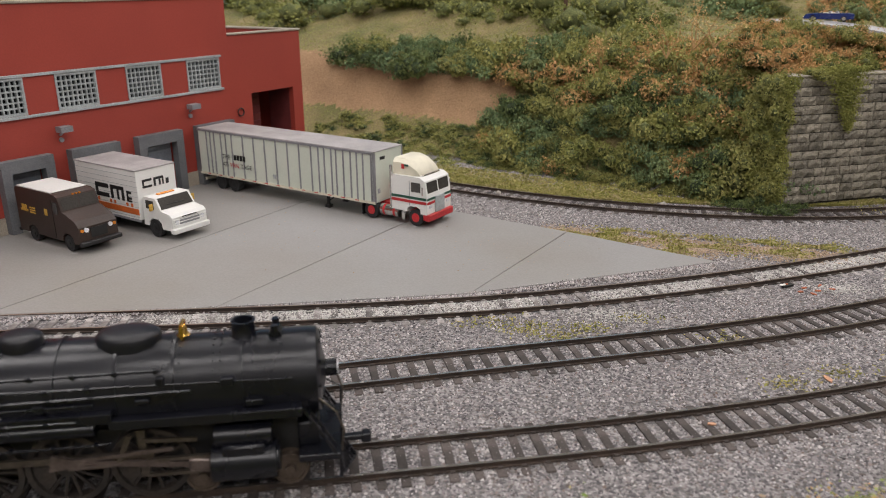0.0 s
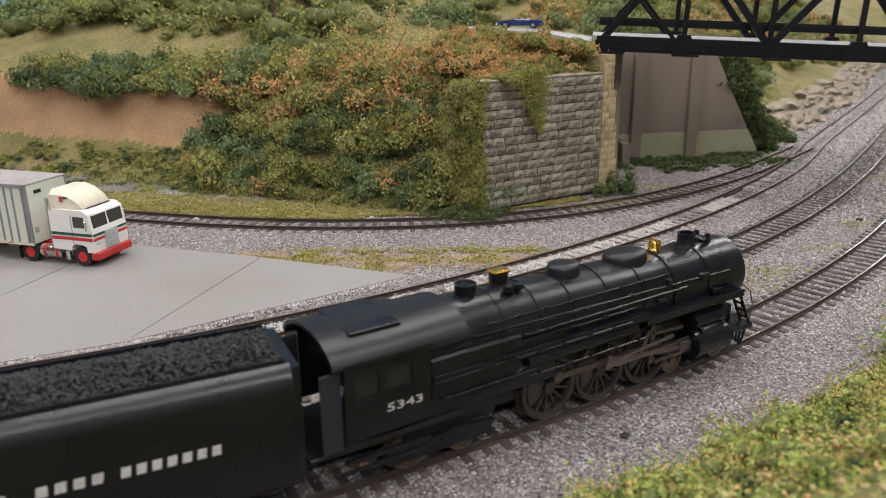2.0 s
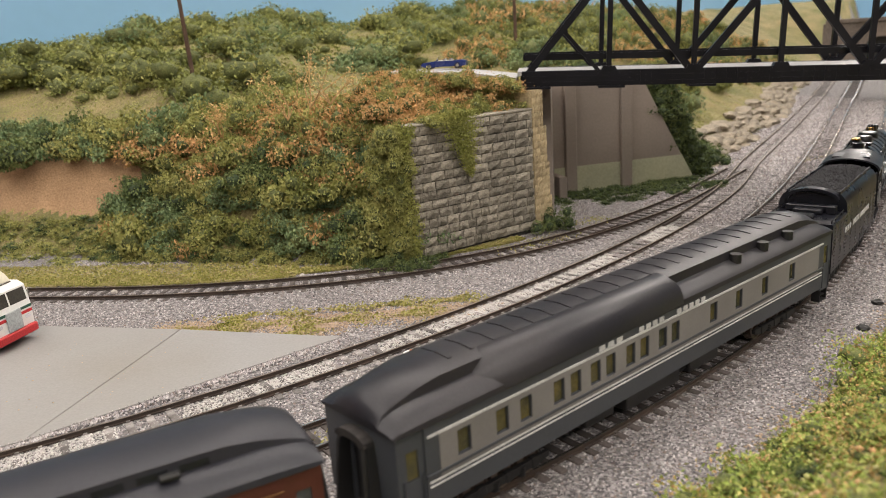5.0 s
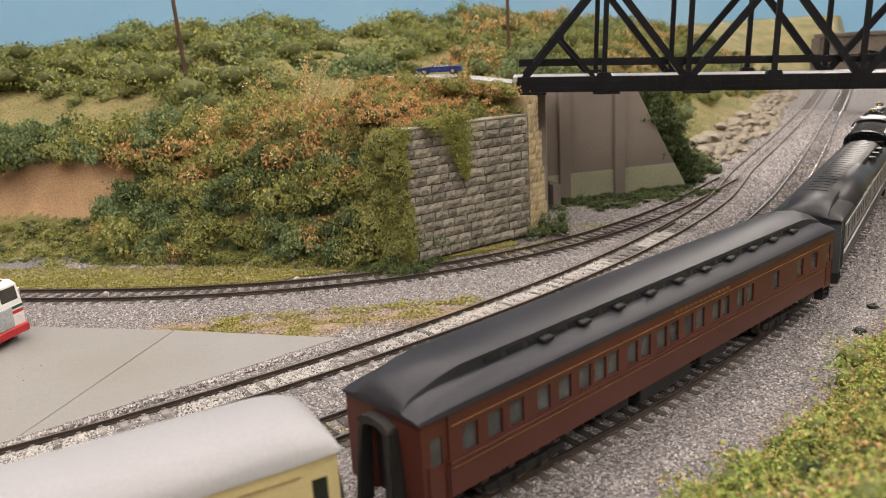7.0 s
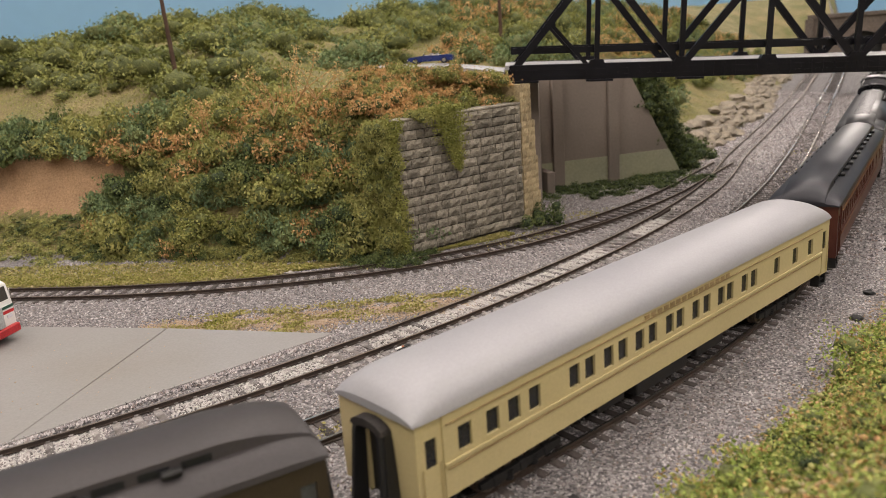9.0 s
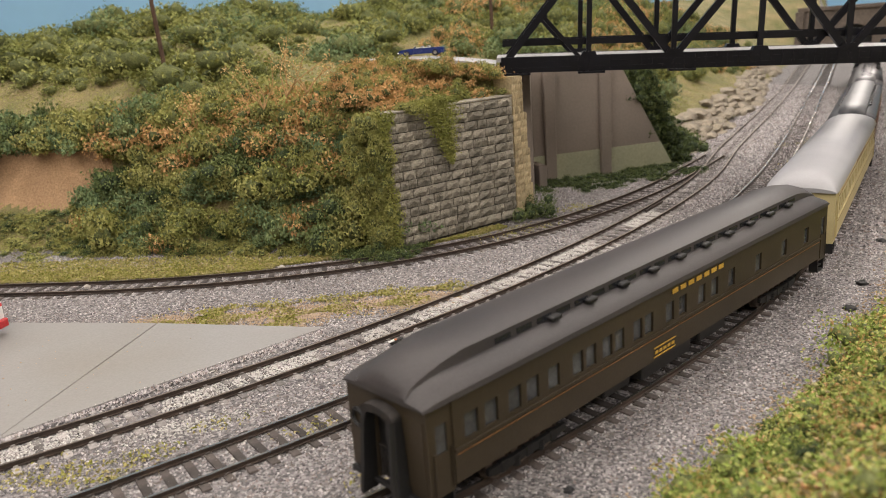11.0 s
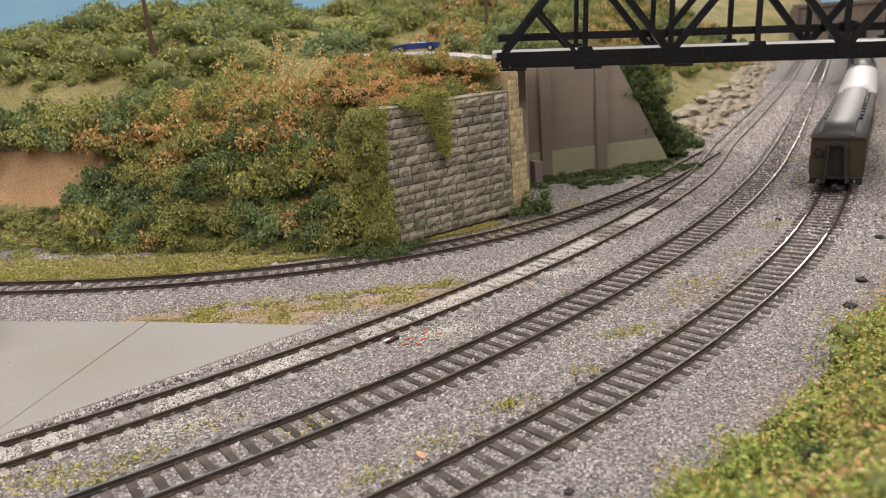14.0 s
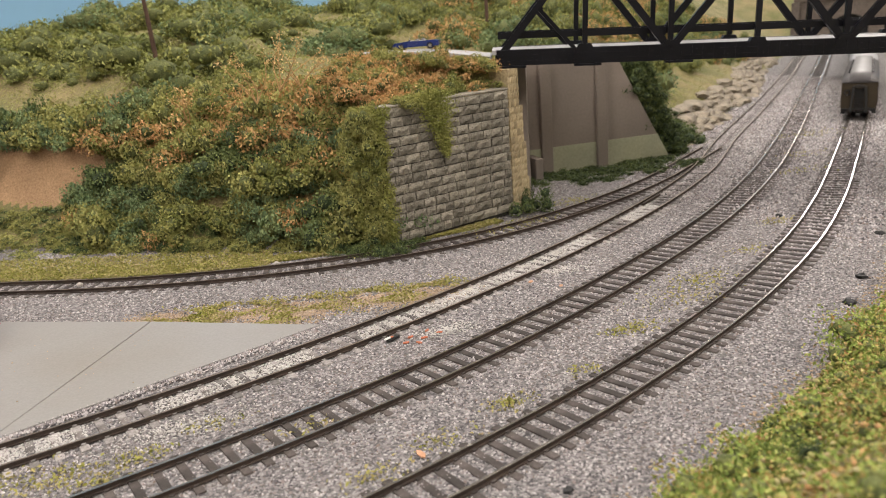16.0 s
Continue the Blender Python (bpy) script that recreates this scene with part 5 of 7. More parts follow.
    for x in (-104, -81, -58):
        for s in (-1, 1):
            w = part("driving_wheel", wheel_bm(11.4, 2.6, s * 8.9, 14), "wheel_steel", root, "dark spoked driving wheel")
            w.data.materials.clear()
            w.data.materials.append(M["wheel_drive"])
            for k in range(14):
                a = 2 * math.pi * k / 14
                part("spoke", beam(bmesh.new(), (2 * math.cos(a), s * 8.9, 2 * math.sin(a)), (9.8 * math.cos(a), s * 8.9, 9.8 * math.sin(a)), 0.9, 0.8), "wheel_drive", w)
            w.matrix_basis = at_mm(x, 0, 11.4)
            drv.append((w, x))
        part("axle", rod(bmesh.new(), (x, -8.5, 11.4), (x, 8.5, 11.4), 2, 8), "black_paint", root)
    for x, r in ((-19, 5.2), (-44, 5.2), (-139, 5.6), (-158, 6.6)):
        for s in (-1, 1):
            w = part("carrying_wheel", wheel_bm(r, 2.4, s * 8.7), "wheel_steel", root)
            w.matrix_basis = at_mm(x, 0, r)
    rods = []
    for s in (-1, 1):
        sr = bmesh.new()
        beam(sr, (-23, s * 12.4, 0), (23, s * 12.4, 0), 0.9, 2.0)
        for x in (-23, 0, 23):
            rod(sr, (x, s * 10.6, 0), (x, s * 13.2, 0), 1.9, 12)
        o = part("side_rod", sr, "rod_steel", root, "bare steel coupling rod")
        rods.append((o, s))
    mains = []
    for s in (-1, 1):
        mr = bmesh.new()
        beam(mr, (0, s * 13.6, 0), (37, s * 13.6, 0), 0.9, 1.8)
        rod(mr, (0, s * 12.8, 0), (0, s * 14.4, 0), 2.1, 12)
        beam(mr, (2, s * 14.2, 0.6), (30, s * 14.0, 5.2), 0.7, 1.1)
        beam(mr, (2, s * 14.2, -1.6), (26, s * 14.0, 1.2), 0.7, 1.0)
        side_prism(mr, [(-3, -2.6), (9, 0.2), (-2.2, 2.6)], s * 14.2 - 0.4, s * 14.2 + 0.4)
        box(mr, 34.5, 40.5, s * 13.6 - 1.2, s * 13.6 + 1.2, -2.0, 2.0, 0.4)
        mains.append((part("main_rod", mr, "rod_brown", root, "brownish weathered steel main rod"), s))
    return root, drv, rods, mains


M["curtain_blue"] = mat("curtain_blue", (0.016, 0.020, 0.028), None, 0.8)
M["rod_brown"] = mat("rod_brown", (0.22, 0.18, 0.165), (0.12, 0.095, 0.085), 0.35, 0.7, coarse=120)
M["wheel_drive"] = mat("wheel_drive", (0.05, 0.046, 0.044), (0.085, 0.07, 0.06), 0.42, 0.5, coarse=120)


def build_tender():
    root = thing("tender", "black coal tender with pale lettering behind the locomotive", "tender", group="train")
    L = TENDER_LEN
    body = bmesh.new()
    half = [(16.6, 11.5), (16.6, 38.5), (16.2, 40.5), (14.8, 42.4), (13.0, 43.6)]
    def ring(x, top):
        pts = [(y, z if z < 38 else 38.5 + (z - 38.5) * top) for y, z in half]
        return [(x, y, z) for y, z in pts] + [(x, -y, z) for y, z in pts[::-1]]
    loft(body, [ring(-2, 1.3), ring(-82, 1.3)])
    loft(body, [[(x, y, z) for y, z in ((16.6, 11.5), (16.6, 35.6), (16, 36.2), (-16, 36.2), (-16.6, 35.6), (-16.6, 11.5))] for x in (-82.02, -L)])
    b = part("tank", body, "loco", root, smooth=30)
    rim = bmesh.new()
    for s in (-1, 1):
        beam(rim, (-3, s * 12.7, 45.2), (-82, s * 12.7, 45.2), 0.7, 2.4)
    part("bunker_rim", rim, "loco", root)
    arch = bmesh.new()
    pr = [(13 * math.cos(a), 42.6 + 5.4 * math.sin(a)) for a in [math.pi * j / 12 for j in range(13)]]
    loft(arch, [[(x, y, z) for y, z in pr + [(-11.6, 42.0), (11.6, 42.0)]] for x in (-79, -80.5)])
    loft(arch, [[(x, y, z) for y, z in pr + [(y * 0.9, z - 1.2) for y, z in pr[::-1]]] for x in (-80.5, -85)])
    part("bunker_hood", arch, "loco", root, "arched hood behind the coal", smooth=35)
    rng = np.random.default_rng(3)
    n = 5200
    cx, cy = rng.uniform(-80, -4, n), rng.uniform(-12.2, 12.2, n)
    cz = 44.4 + 2.2 * (1 - (cy / 12.5) ** 2) + rng.uniform(-0.5, 0.7, n)
    V, F = pebbles(np.stack([cx, cy, cz], 1), rng.uniform(0.4, 0.85, n), rng)
    raw("coal", V, F, "coal", root)["label"] = "heaped black coal"
    part("coal_bed", Box(-80, -3, -12.4, 12.4, 40, 44.8), "black_paint", root)
    part("hatch", Box(-93, -88, -7, 7, 36.2, 38.8, 0.6), "loco_grey", root)
    part("hatch", Box(-104, -97, -5, 5, 36.2, 38.0, 0.6), "loco_grey", root)
    part("hatch", Box(-91, -86, -13, -8.5, 36.2, 40.5, 0.5), "loco_grey", root)
    part("deck_step", Box(-87, -83, -12, 12, 36.2, 39.6, 0.5), "loco_grey", root)
    part("bunker_bulkhead", Box(-82.4, -81.9, -12.4, 12.4, 36.0, 44.4), "loco", root)
    bm = bmesh.new()
    for s in (-1, 1):
        rod(bm, (-84, s * 15.4, 37.6), (-L + 2, s * 15.4, 37.6), 0.3, 6)
        for x in (-90, -102, -L + 2):
            rod(bm, (x, s * 15.4, 36), (x, s * 15.4, 37.6), 0.3, 6)
        rod(bm, (-L - 0.6, s * 12, 14), (-L - 0.6, s * 12, 36), 0.35, 6)
    rod(bm, (-L - 0.6, -12, 30), (-L - 0.6, 12, 30), 0.35, 6)
    part("handrail", bm, "loco", root)
    rv = bmesh.new()
    for s in (-1, 1):
        for x in np.arange(-6, -L, -12.6):
            for k in range(11):
                for dx in (-0.7, 0.7):
                    box(rv, x + dx - 0.2, x + dx + 0.2, s * 16.65 - 0.15, s * 16.65 + 0.15, 13.4 + k * 2, 13.8 + k * 2)
    part("rivets", rv, "loco", root)["kind"] = "stuff"
    part("frame", Box(-L, 0, -12.5, 12.5, 8, 11.4), "black_paint", root)
    part("end_plate", Box(-1.9, 0.5, -14, 14, 11, 44), "loco", root)
    part("coupler", box(bmesh.new(), -L - 7, -L + 2, -1.6, 1.6, 3.6, 6.0, 0.3), "black_paint", root)
    part("rear_sill", Box(-L - 1.4, -L - 0.02, -15.5, 15.5, 8, 11.3), "black_paint", root)
    for x in (-26, -86):
        bogie(root, x, 3, 5.2, 12.5)
    for s in (-1, 1):
        for c, w, n in ((-77, 16, 3), (-56.5, 16, 4), (-33.5, 25, 7)):
            for k in range(n):
                st = w / n
                xx = c + (k - (n - 1) / 2) * st
                lean = side_prism(bmesh.new(), [(xx - st * 0.36, 25.6), (xx + st * 0.26, 25.6), (xx + st * 0.36, 28.3), (xx - st * 0.26, 28.3)], s * 16.72 - 0.1, s * 16.72 + 0.1)
                part("lettering", lean, "letter_grey", root)
    return root


def pebbles(P, r, rng, flat=1.0, buried=False):
    """Small uneven octahedra: arrays of corners and faces; buried ones have no underside."""
    n = len(P)
    base = np.array([(1, 0, 0), (-1, 0, 0), (0, 1, 0), (0, -1, 0), (0, 0, 1), (0, 0, -1)], float)
    jit = base[None] * rng.uniform(0.55, 1.25, (n, 6, 1)) + rng.normal(0, 0.12, (n, 6, 3))
    a = rng.uniform(0, 6.283, n)
    c, s = np.cos(a), np.sin(a)
    x = jit[:, :, 0] * c[:, None] - jit[:, :, 1] * s[:, None]
    y = jit[:, :, 0] * s[:, None] + jit[:, :, 1] * c[:, None]
    V = np.stack([x, y, jit[:, :, 2] * flat], -1) * np.asarray(r)[:, None, None] + P[:, None, :]
    f = np.array([(0, 2, 4), (2, 1, 4), (1, 3, 4), (3, 0, 4), (2, 0, 5), (1, 2, 5), (3, 1, 5), (0, 3, 5)])
    if buried:
        V, f = V[:, :5], f[:4]
    F = (f[None] + V.shape[1] * np.arange(n)[:, None, None]).reshape(-1, 3)
    return V.reshape(-1, 3), F


LOCO, DRIVERS, SIDE_RODS, MAIN_RODS = build_locomotive()
TENDER = build_tender()
CAR_A = car("passenger_car", "two-tone grey passenger car with pale stripes and dark roof", 257, "grey_lower", "roof_dark",
            [40, 64, 85, 104, 130, 138, 149, 157, 168, 176, 186, 194, 209, 219, 234], "shade_yellow",
            [(33.4, 0.7, "letter_grey"), (19.9, 0.5, "letter_grey"), (18.6, 0.4, "letter_grey")], band="grey_band",
            marks=[(120, 34.4, 20, 1.7, 5, "letter_grey"), (145, 34.4, 16, 1.7, 4, "letter_grey"), (168, 34.4, 14, 1.7, 3, "letter_grey")], duct=True, vents=False)
CAR_B = car("passenger_car", "tuscan red heavyweight coach with black roof and gold lines", 261, "tuscan", "roof_black",
            [22, 37, 61, 84, 92, 104, 111, 123, 131, 141, 149, 159, 167, 178, 185, 193, 203, 213, 225, 234, 244], "pane_grey",
            [(33.0, 0.3, "gold_dull"), (20.6, 0.22, "gold_dull")], marks=[(122, 34.4, 40, 0.9, 12, "gold_dull")], wz=(23.6, 31.4), ww=6.0)
CAR_C = car("passenger_car", "straw yellow coach with plain silver-grey roof", 261, "straw", "roof_silver",
            [22, 38, 56, 77, 85, 97, 104, 115, 123, 134, 141, 152, 160, 170, 178, 188, 196, 215, 224, 233, 244], "pane_dark",
            [(20.4, 0.35, "straw_dark"), (33.6, 0.35, "straw_dark")], roof_flat=True, marks=[(128, 34.3, 60, 1.5, 15, "straw_dark")], wz=(24.0, 31.4), ww=5.2)
CAR_D = car("passenger_car", "dark olive sleeping car with open end diaphragm", 265, "olive", "roof_brownblack",
            [26, 50, 75, 99, 113, 123, 137, 146, 160, 167, 178, 185, 194, 201, 213, 223, 231, 241, 249], "pane_grey",
            [(20.6, 0.2, "gold_dull")], marks=[(126, 34.0, 40, 1.7, 7, "gold_paint"), (150, 13.5, 22, 0.4, 1, "gold_paint"), (150, 16.9, 22, 0.4, 1, "gold_paint"), (150, 14.8, 14, 1.0, 5, "gold_paint")], tail=True, wz=(23.8, 31.2), ww=5.4)


# ---- road vehicles and street things ----
def tyre(parent, x, y, r, w, hub):
    t = part("tyre", rod(bmesh.new(), (x, y - w / 2, r), (x, y + w / 2, r), r, 20), "rubber", parent, smooth=40)
    s = -1 if y < 0 else 1
    h = bmesh.new()
    rod(h, (x, y + s * (w / 2 - 0.2), r), (x, y + s * (w / 2 + 0.15), r), r * 0.55, 14)
    rod(h, (x, y + s * (w / 2), r), (x, y + s * (w / 2 + 0.5), r), r * 0.22, 8)
    part("hub", h, hub, t)


def build_trailer():
    root = thing("semi_trailer", "long cream ribbed semi-trailer backed against a loading dock", "trailer", -170, 573, 0, -33.2)
    L, W, z0, z1 = 162.0, 14.5, 10.0, 42.5
    part("box", Box(0, L, -W, W, z0, z1, 0.4), "cream", root)
    part("roof_sheet", Box(-0.3, L + 0.3, -W - 0.3, W + 0.3, z1 + 0.02, z1 + 0.7, 0.2), "trim_pale", root, "pale grey trailer roof")
    for s in (-1, 1):
        for z, h in ((z0 - 0.4, 1.5), (z1 - 1.2, 1.2)):
            part("rail", Box(-0.2, L + 0.2, s * (W + 0.3) - 0.35, s * (W + 0.3) + 0.35, z, z + h), "trim_grey" if z > 20 else "cream_warm", root)
        xs = [9, 13, 17, 24, 29, 35] + [46 + 10.6 * k for k in range(7)] + [116, 121, 127, 131, 137, 143, 148, 153, 159.5]
        for x in xs:
            part("rib", Box(x - 0.45, x + 0.45, s * (W + 0.25) - 0.3, s * (W + 0.25) + 0.3, z0 + 1, z1 - 1.1), "trim_grey", root)
        for k in range(13):
            part("marker_strip", Box(8 + k * 11.5, 11 + k * 11.5, s * (W + 0.66) - 0.08, s * (W + 0.66) + 0.08, z0 + 0.3, z0 + 0.9), "red_paint", root)
        part("corner_post", Box(L - 1.6, L + 0.25, s * (W - 0.2) - 0.6, s * (W - 0.2) + 0.6, z0, z1), "trim_grey", root)
    turn = lambda s: 0 if s < 0 else 180
    y = -(W + 0.6) * MM
    for k in range(4):
        part("lettering", Box(36.5 + k * 3.0, 38.6 + k * 3.0, -W - 0.72, -W - 0.5, 23.6, 27.2), "black_paint", root)
    letters("THE", 4.6, "black_paint", root, Matrix.Translation((0.0285, y, 0.0236)) @ pose(0, 0, 0, 90, 0, 0), "black lettering on the side", 0.95)
    letters("AD", 4.6, "black_paint", root, Matrix.Translation((0.0275, y, 0.0180)) @ pose(0, 0, 0, 90, 0, 0), squeeze=0.95)
    letters("VAN", 4.6, "red_paint", root, Matrix.Translation((0.0365, y, 0.0180)) @ pose(0, 0, 0, 90, 0, 0), squeeze=0.95)
    letters("TAGE", 4.6, "black_paint", root, Matrix.Translation((0.0482, y, 0.0180)) @ pose(0, 0, 0, 90, 0, 0), squeeze=0.95)
    part("placard", Box(74, 77, -W - 0.72, -W - 0.55, 15, 18), "sash", root)
    part("front_mark", Box(L + 0.02, L + 0.2, -9, -4, 37, 39), "black_paint", root)
    part("front_placard", Box(L + 0.02, L + 0.2, -12, -9.4, 16, 19), "sash", root)
    for x in (20, 33):
        for yy in (-11.5, 11.5):
            tyre(root, x, yy, 5.2, 5.0, "black_paint")
        part("axle", rod(bmesh.new(), (x, -10, 5.2), (x, 10, 5.2), 1.2, 8), "black_paint", root)
    part("slider", Box(12, 42, -8, 8, 7.4, 9.9), "black_paint", root)
    part("bumper", Box(0.3, 1.6, -12, 12, 4, 6, 0.2), "cream_warm", root)
    for yy in (-9, 9):
        leg = part("landing_leg", beam(beam(bmesh.new(), (118, yy, 10), (118, yy, 2), 1.4, 1.8), (118, yy, 4), (126, yy, 9.6), 0.8, 0.8), "black_paint", root)
        part("foot", Box(116, 120, yy - 1.6, yy + 1.6, 0, 2), "black_paint", root)


def build_tractor():
    root = thing("truck_tractor", "white cab-over truck tractor with red and green stripes", "truck", -175.5, 576.6, 0, -33.2)
    side = [(176, 9), (176, 33), (178, 35), (201, 35), (205, 32.5), (207, 20), (207, 8), (201.5, 8), (201, 11.5), (198, 13), (193, 13), (190, 11.5), (189.5, 8.5)]
    cab = part("cab", side_prism(bmesh.new(), side, -13.2, 13.2), "white_paint", root)
    part("deflector", loft(bmesh.new(), [[(x, y * w, 35.1 + h * hh) for y, hh in ((-11.5, 0), (-11.5, 0.75), (-9, 1), (9, 1), (11.5, 0.75), (11.5, 0))] for x, h, w in ((176.5, 11.6, 1), (184, 11.8, 1), (191, 9.8, 0.98), (196, 5.5, 0.94), (199, 1.0, 0.9))]), "cream_warm", root, "curved cream roof wind deflector", smooth=40)
    part("deflector_mark", Box(184, 186.5, -11.8, -11.55, 39.5, 43), "red_paint", root)
    part("deflector_mark", Box(186.6, 190, -11.8, -11.55, 41.6, 43), "green_paint", root)
    for s in (-1, 1):
        yy = s * 13.3
        part("side_window", Box(193.5, 201.5, yy - 0.12, yy + 0.12, 24, 31, 0), "glass_dark", cab)
        part("stripe", Box(176.2, 206.4, yy - 0.14, yy + 0.14, 18.6, 20.4), "green_paint", cab)
        part("stripe", Box(176.2, 206.4, yy - 0.14, yy + 0.14, 15.6, 17.6), "red_paint", cab)
        part("door_line", Box(191.8, 192.2, yy - 0.1, yy + 0.1, 13.5, 32), "trim_grey", cab)
        part("mirror", Box(204, 205, s * 15.2 - 0.4, s * 15.2 + 0.4, 23, 29, 0.2), "chrome", cab)
        tank = part("fuel_tank", rod(bmesh.new(), (171, s * 10.2, 6.4), (185, s * 10.2, 6.4), 3.6, 18), "chrome", root, "polished fuel tank with red straps", smooth=40)
        for x in (174, 182):
            part("tank_strap", rod(bmesh.new(), (x - 0.7, s * 10.2, 6.4), (x + 0.7, s * 10.2, 6.4), 3.75, 18), "red_paint", tank)
        tyre(root, 198.2, s * 11.2, 5.2, 3.4, "red_paint")
        tyre(root, 164, s * 10.6, 5.2, 5.2, "red_paint")
        part("mud_flap", Box(156.5, 157.2, s * 10.6 - 2.8, s * 10.6 + 2.8, 1.2, 8), "black_paint", root)
        part("exhaust", rod(bmesh.new(), (179, s * 11.5, 10), (179, s * 11.5, 36), 1.0, 10), "chrome", root)
        part("step", Box(188, 190.5, s * 12.4 - 1, s * 12.4 + 1, 3, 8), "chrome", root)
        part("headlight", Box(207.02, 207.5, s * 9.6 - 1.6, s * 9.6 + 1.6, 12.6, 14.6), "lens", cab)
    for y0, y1 in ((-11.6, -0.6), (0.6, 11.6)):
        w = bmesh.new()
        loft(w, [[(205.3 + 0.15, y0, 31.5), (205.3 + 0.15, y1, 31.5)], [(206.35 + 0.15, y0, 23.6), (206.35 + 0.15, y1, 23.6)]], close=False)
        bmesh.ops.solidify(w, geom=w.faces[:], thickness=0.3)
        part("windscreen", w, "glass_dark", cab)
    part("front_stripe", Box(207.02, 207.25, -13.1, 13.1, 18.6, 20.2), "green_paint", cab)
    part("front_stripe", Box(207.02, 207.25, -13.1, 13.1, 15.6, 17.4), "red_paint", cab)
    part("grille", Box(207.3, 208.2, -5, 5, 8.4, 20.5, 0.3), "sash", cab, "tall bright grille")
    part("bumper", Box(204, 209, -13.4, 13.4, 4, 8.2, 0.5), "red_paint", root, "bright red front bumper")
    part("chassis", Box(148, 204, -5, 5, 6.4, 9.4), "red_paint", root, "red painted chassis frame")
    part("fifth_wheel", rod(bmesh.new(), (157.5, 0, 9.4), (157.5, 0, 9.95), 6, 18), "black_paint", root)
    part("cab_light_bar", Box(199, 201, -9, 9, 35.05, 36, 0.2), "chrome", cab)
    shrink = Matrix.Translation((0.207, 0, 0.008)) @ Matrix.Diagonal((0.86, 1, 0.84, 1)) @ Matrix.Translation((-0.207, 0, -0.008))
    for o in root.children:
        if o.name.split(".")[0] in ("cab", "deflector", "deflector_mark"):
            o.data.transform(shrink)
            for q in o.children:
                q.data.transform(shrink)


def build_box_truck():
    root = thing("box_truck", "white box truck with orange stripe backed to a dock", "truck", -222.3, 487.7, 0, -33.4)
    W = 14.0
    part("cargo_box", Box(0, 60, -W, W, 8.5, 38, 0.3), "white_paint", root)
    part("box_roof", Box(-0.3, 60.3, -W - 0.3, W + 0.3, 38.02, 38.9, 0.2), "trim_pale", root, "grey box roof")
    for s in (-1, 1):
        yy = s * (W + 0.12)
        part("stripe", Box(1, 59.5, yy - 0.1, yy + 0.1, 11.6, 15.2), "orange_paint", root, "orange side stripe")
        part("lower_sill", Box(0, 60, s * W - 0.3, s * W + 0.3, 7.4, 8.7), "trim_grey", root)
        for x0, x1, za, zb in ((19, 32, 24.5, 27.3), (19, 21.5, 21.5, 24.4), (19, 32, 18.8, 21.4), (34, 36.5, 18.8, 27.3), (36.6, 47, 25, 27.3), (40, 42, 18.8, 24.9), (44.6, 47, 18.8, 24.9), (49.5, 54, 23.8, 25.4), (49.5, 51, 18.8, 23.7), (51.1, 54, 20.4, 21.8), (51.1, 54, 18.8, 19.8)):
            part("logo_bar", Box(x0, x1, yy - 0.1, yy + 0.1, za, zb), "black_paint", root)
        for x in (21, 33, 37, 49, 53.5):
            part("logo_dot", rod(bmesh.new(), (x, yy - 0.1, 17), (x, yy + 0.1, 17), 1.2, 12), "orange_paint", root)
        for k in range(9):
            part("panel_seam", Box(0.2, 59.8, s * W - 0.16, s * W + 0.16, 10 + k * 3.1, 10.2 + k * 3.1), "sash", root)
        tyre(root, 26, s * 10.5, 5.4, 5, "black_paint")
        tyre(root, 71.5, s * 10.9, 5.4, 3.4, "black_paint")
    for y0, y1, za, zb in ((-10, -3.4, 31, 32.4), (-10, -8.8, 28.6, 31), (-10, -3.4, 27.2, 28.5), (-2, -0.6, 27.2, 32.4), (-0.5, 5, 31, 32.4), (1.6, 2.8, 27.2, 31), (4, 5, 27.2, 31), (6.6, 8.6, 27.2, 30.4)):
        part("logo_bar", Box(60.02, 60.25, y0, y1, za, zb), "black_paint", root)
    side = [(61.2, 6), (61.2, 21.5), (63, 23.4), (73, 23.4), (77.5, 16.4), (85, 15.2), (87, 13.5), (87, 5.5), (77.6, 5.5), (77, 9), (74.5, 11), (69, 11), (66.2, 9), (65.6, 6)]
    cab = part("cab", side_prism(bmesh.new(), side, -12.4, 12.4), "white_paint", root)
    for s in (-1, 1):
        part("side_window", Box(64.5, 71.5, s * 12.5 - 0.1, s * 12.5 + 0.1, 16.6, 21.6), "glass_dark", cab)
        part("headlight", rod(bmesh.new(), (86.6, s * 9.2, 10.6), (87.4, s * 9.2, 10.6), 1.3, 12), "lens", cab)
        part("mirror", Box(72, 73, s * 15 - 1.2, s * 15 + 1.2, 16.6, 20.6, 0.2), "gold_paint", cab)
    w = bmesh.new()
    loft(w, [[(73.35, -10.8, 23.1), (73.35, 10.8, 23.1)], [(77.35, -11.4, 17.0), (77.35, 11.4, 17.0)]], close=False)
    bmesh.ops.solidify(w, geom=w.faces[:], thickness=0.4)
    part("windscreen", w, "glass_dark", cab)
    part("grille", Box(87.02, 87.3, -7, 7, 8.6, 12.4), "trim_grey", cab)
    for k in range(3):
        part("grille_bar", Box(87.05, 87.5, -11.5, 11.5, 8.4 + k * 1.7, 8.9 + k * 1.7), "white_paint", cab)
    part("hood_badge", Box(87.02, 87.4, -5, 5, 13.0, 13.5), "black_paint", cab)
    part("roof_light", Box(66, 68, -6, 6, 23.4, 24.3, 0.2), "amber", cab)
    for y in (-4, 0, 4):
        part("wiper", Box(75.8, 76.4, y - 2, y + 1.5, 18.9, 19.3), "black_paint", cab)
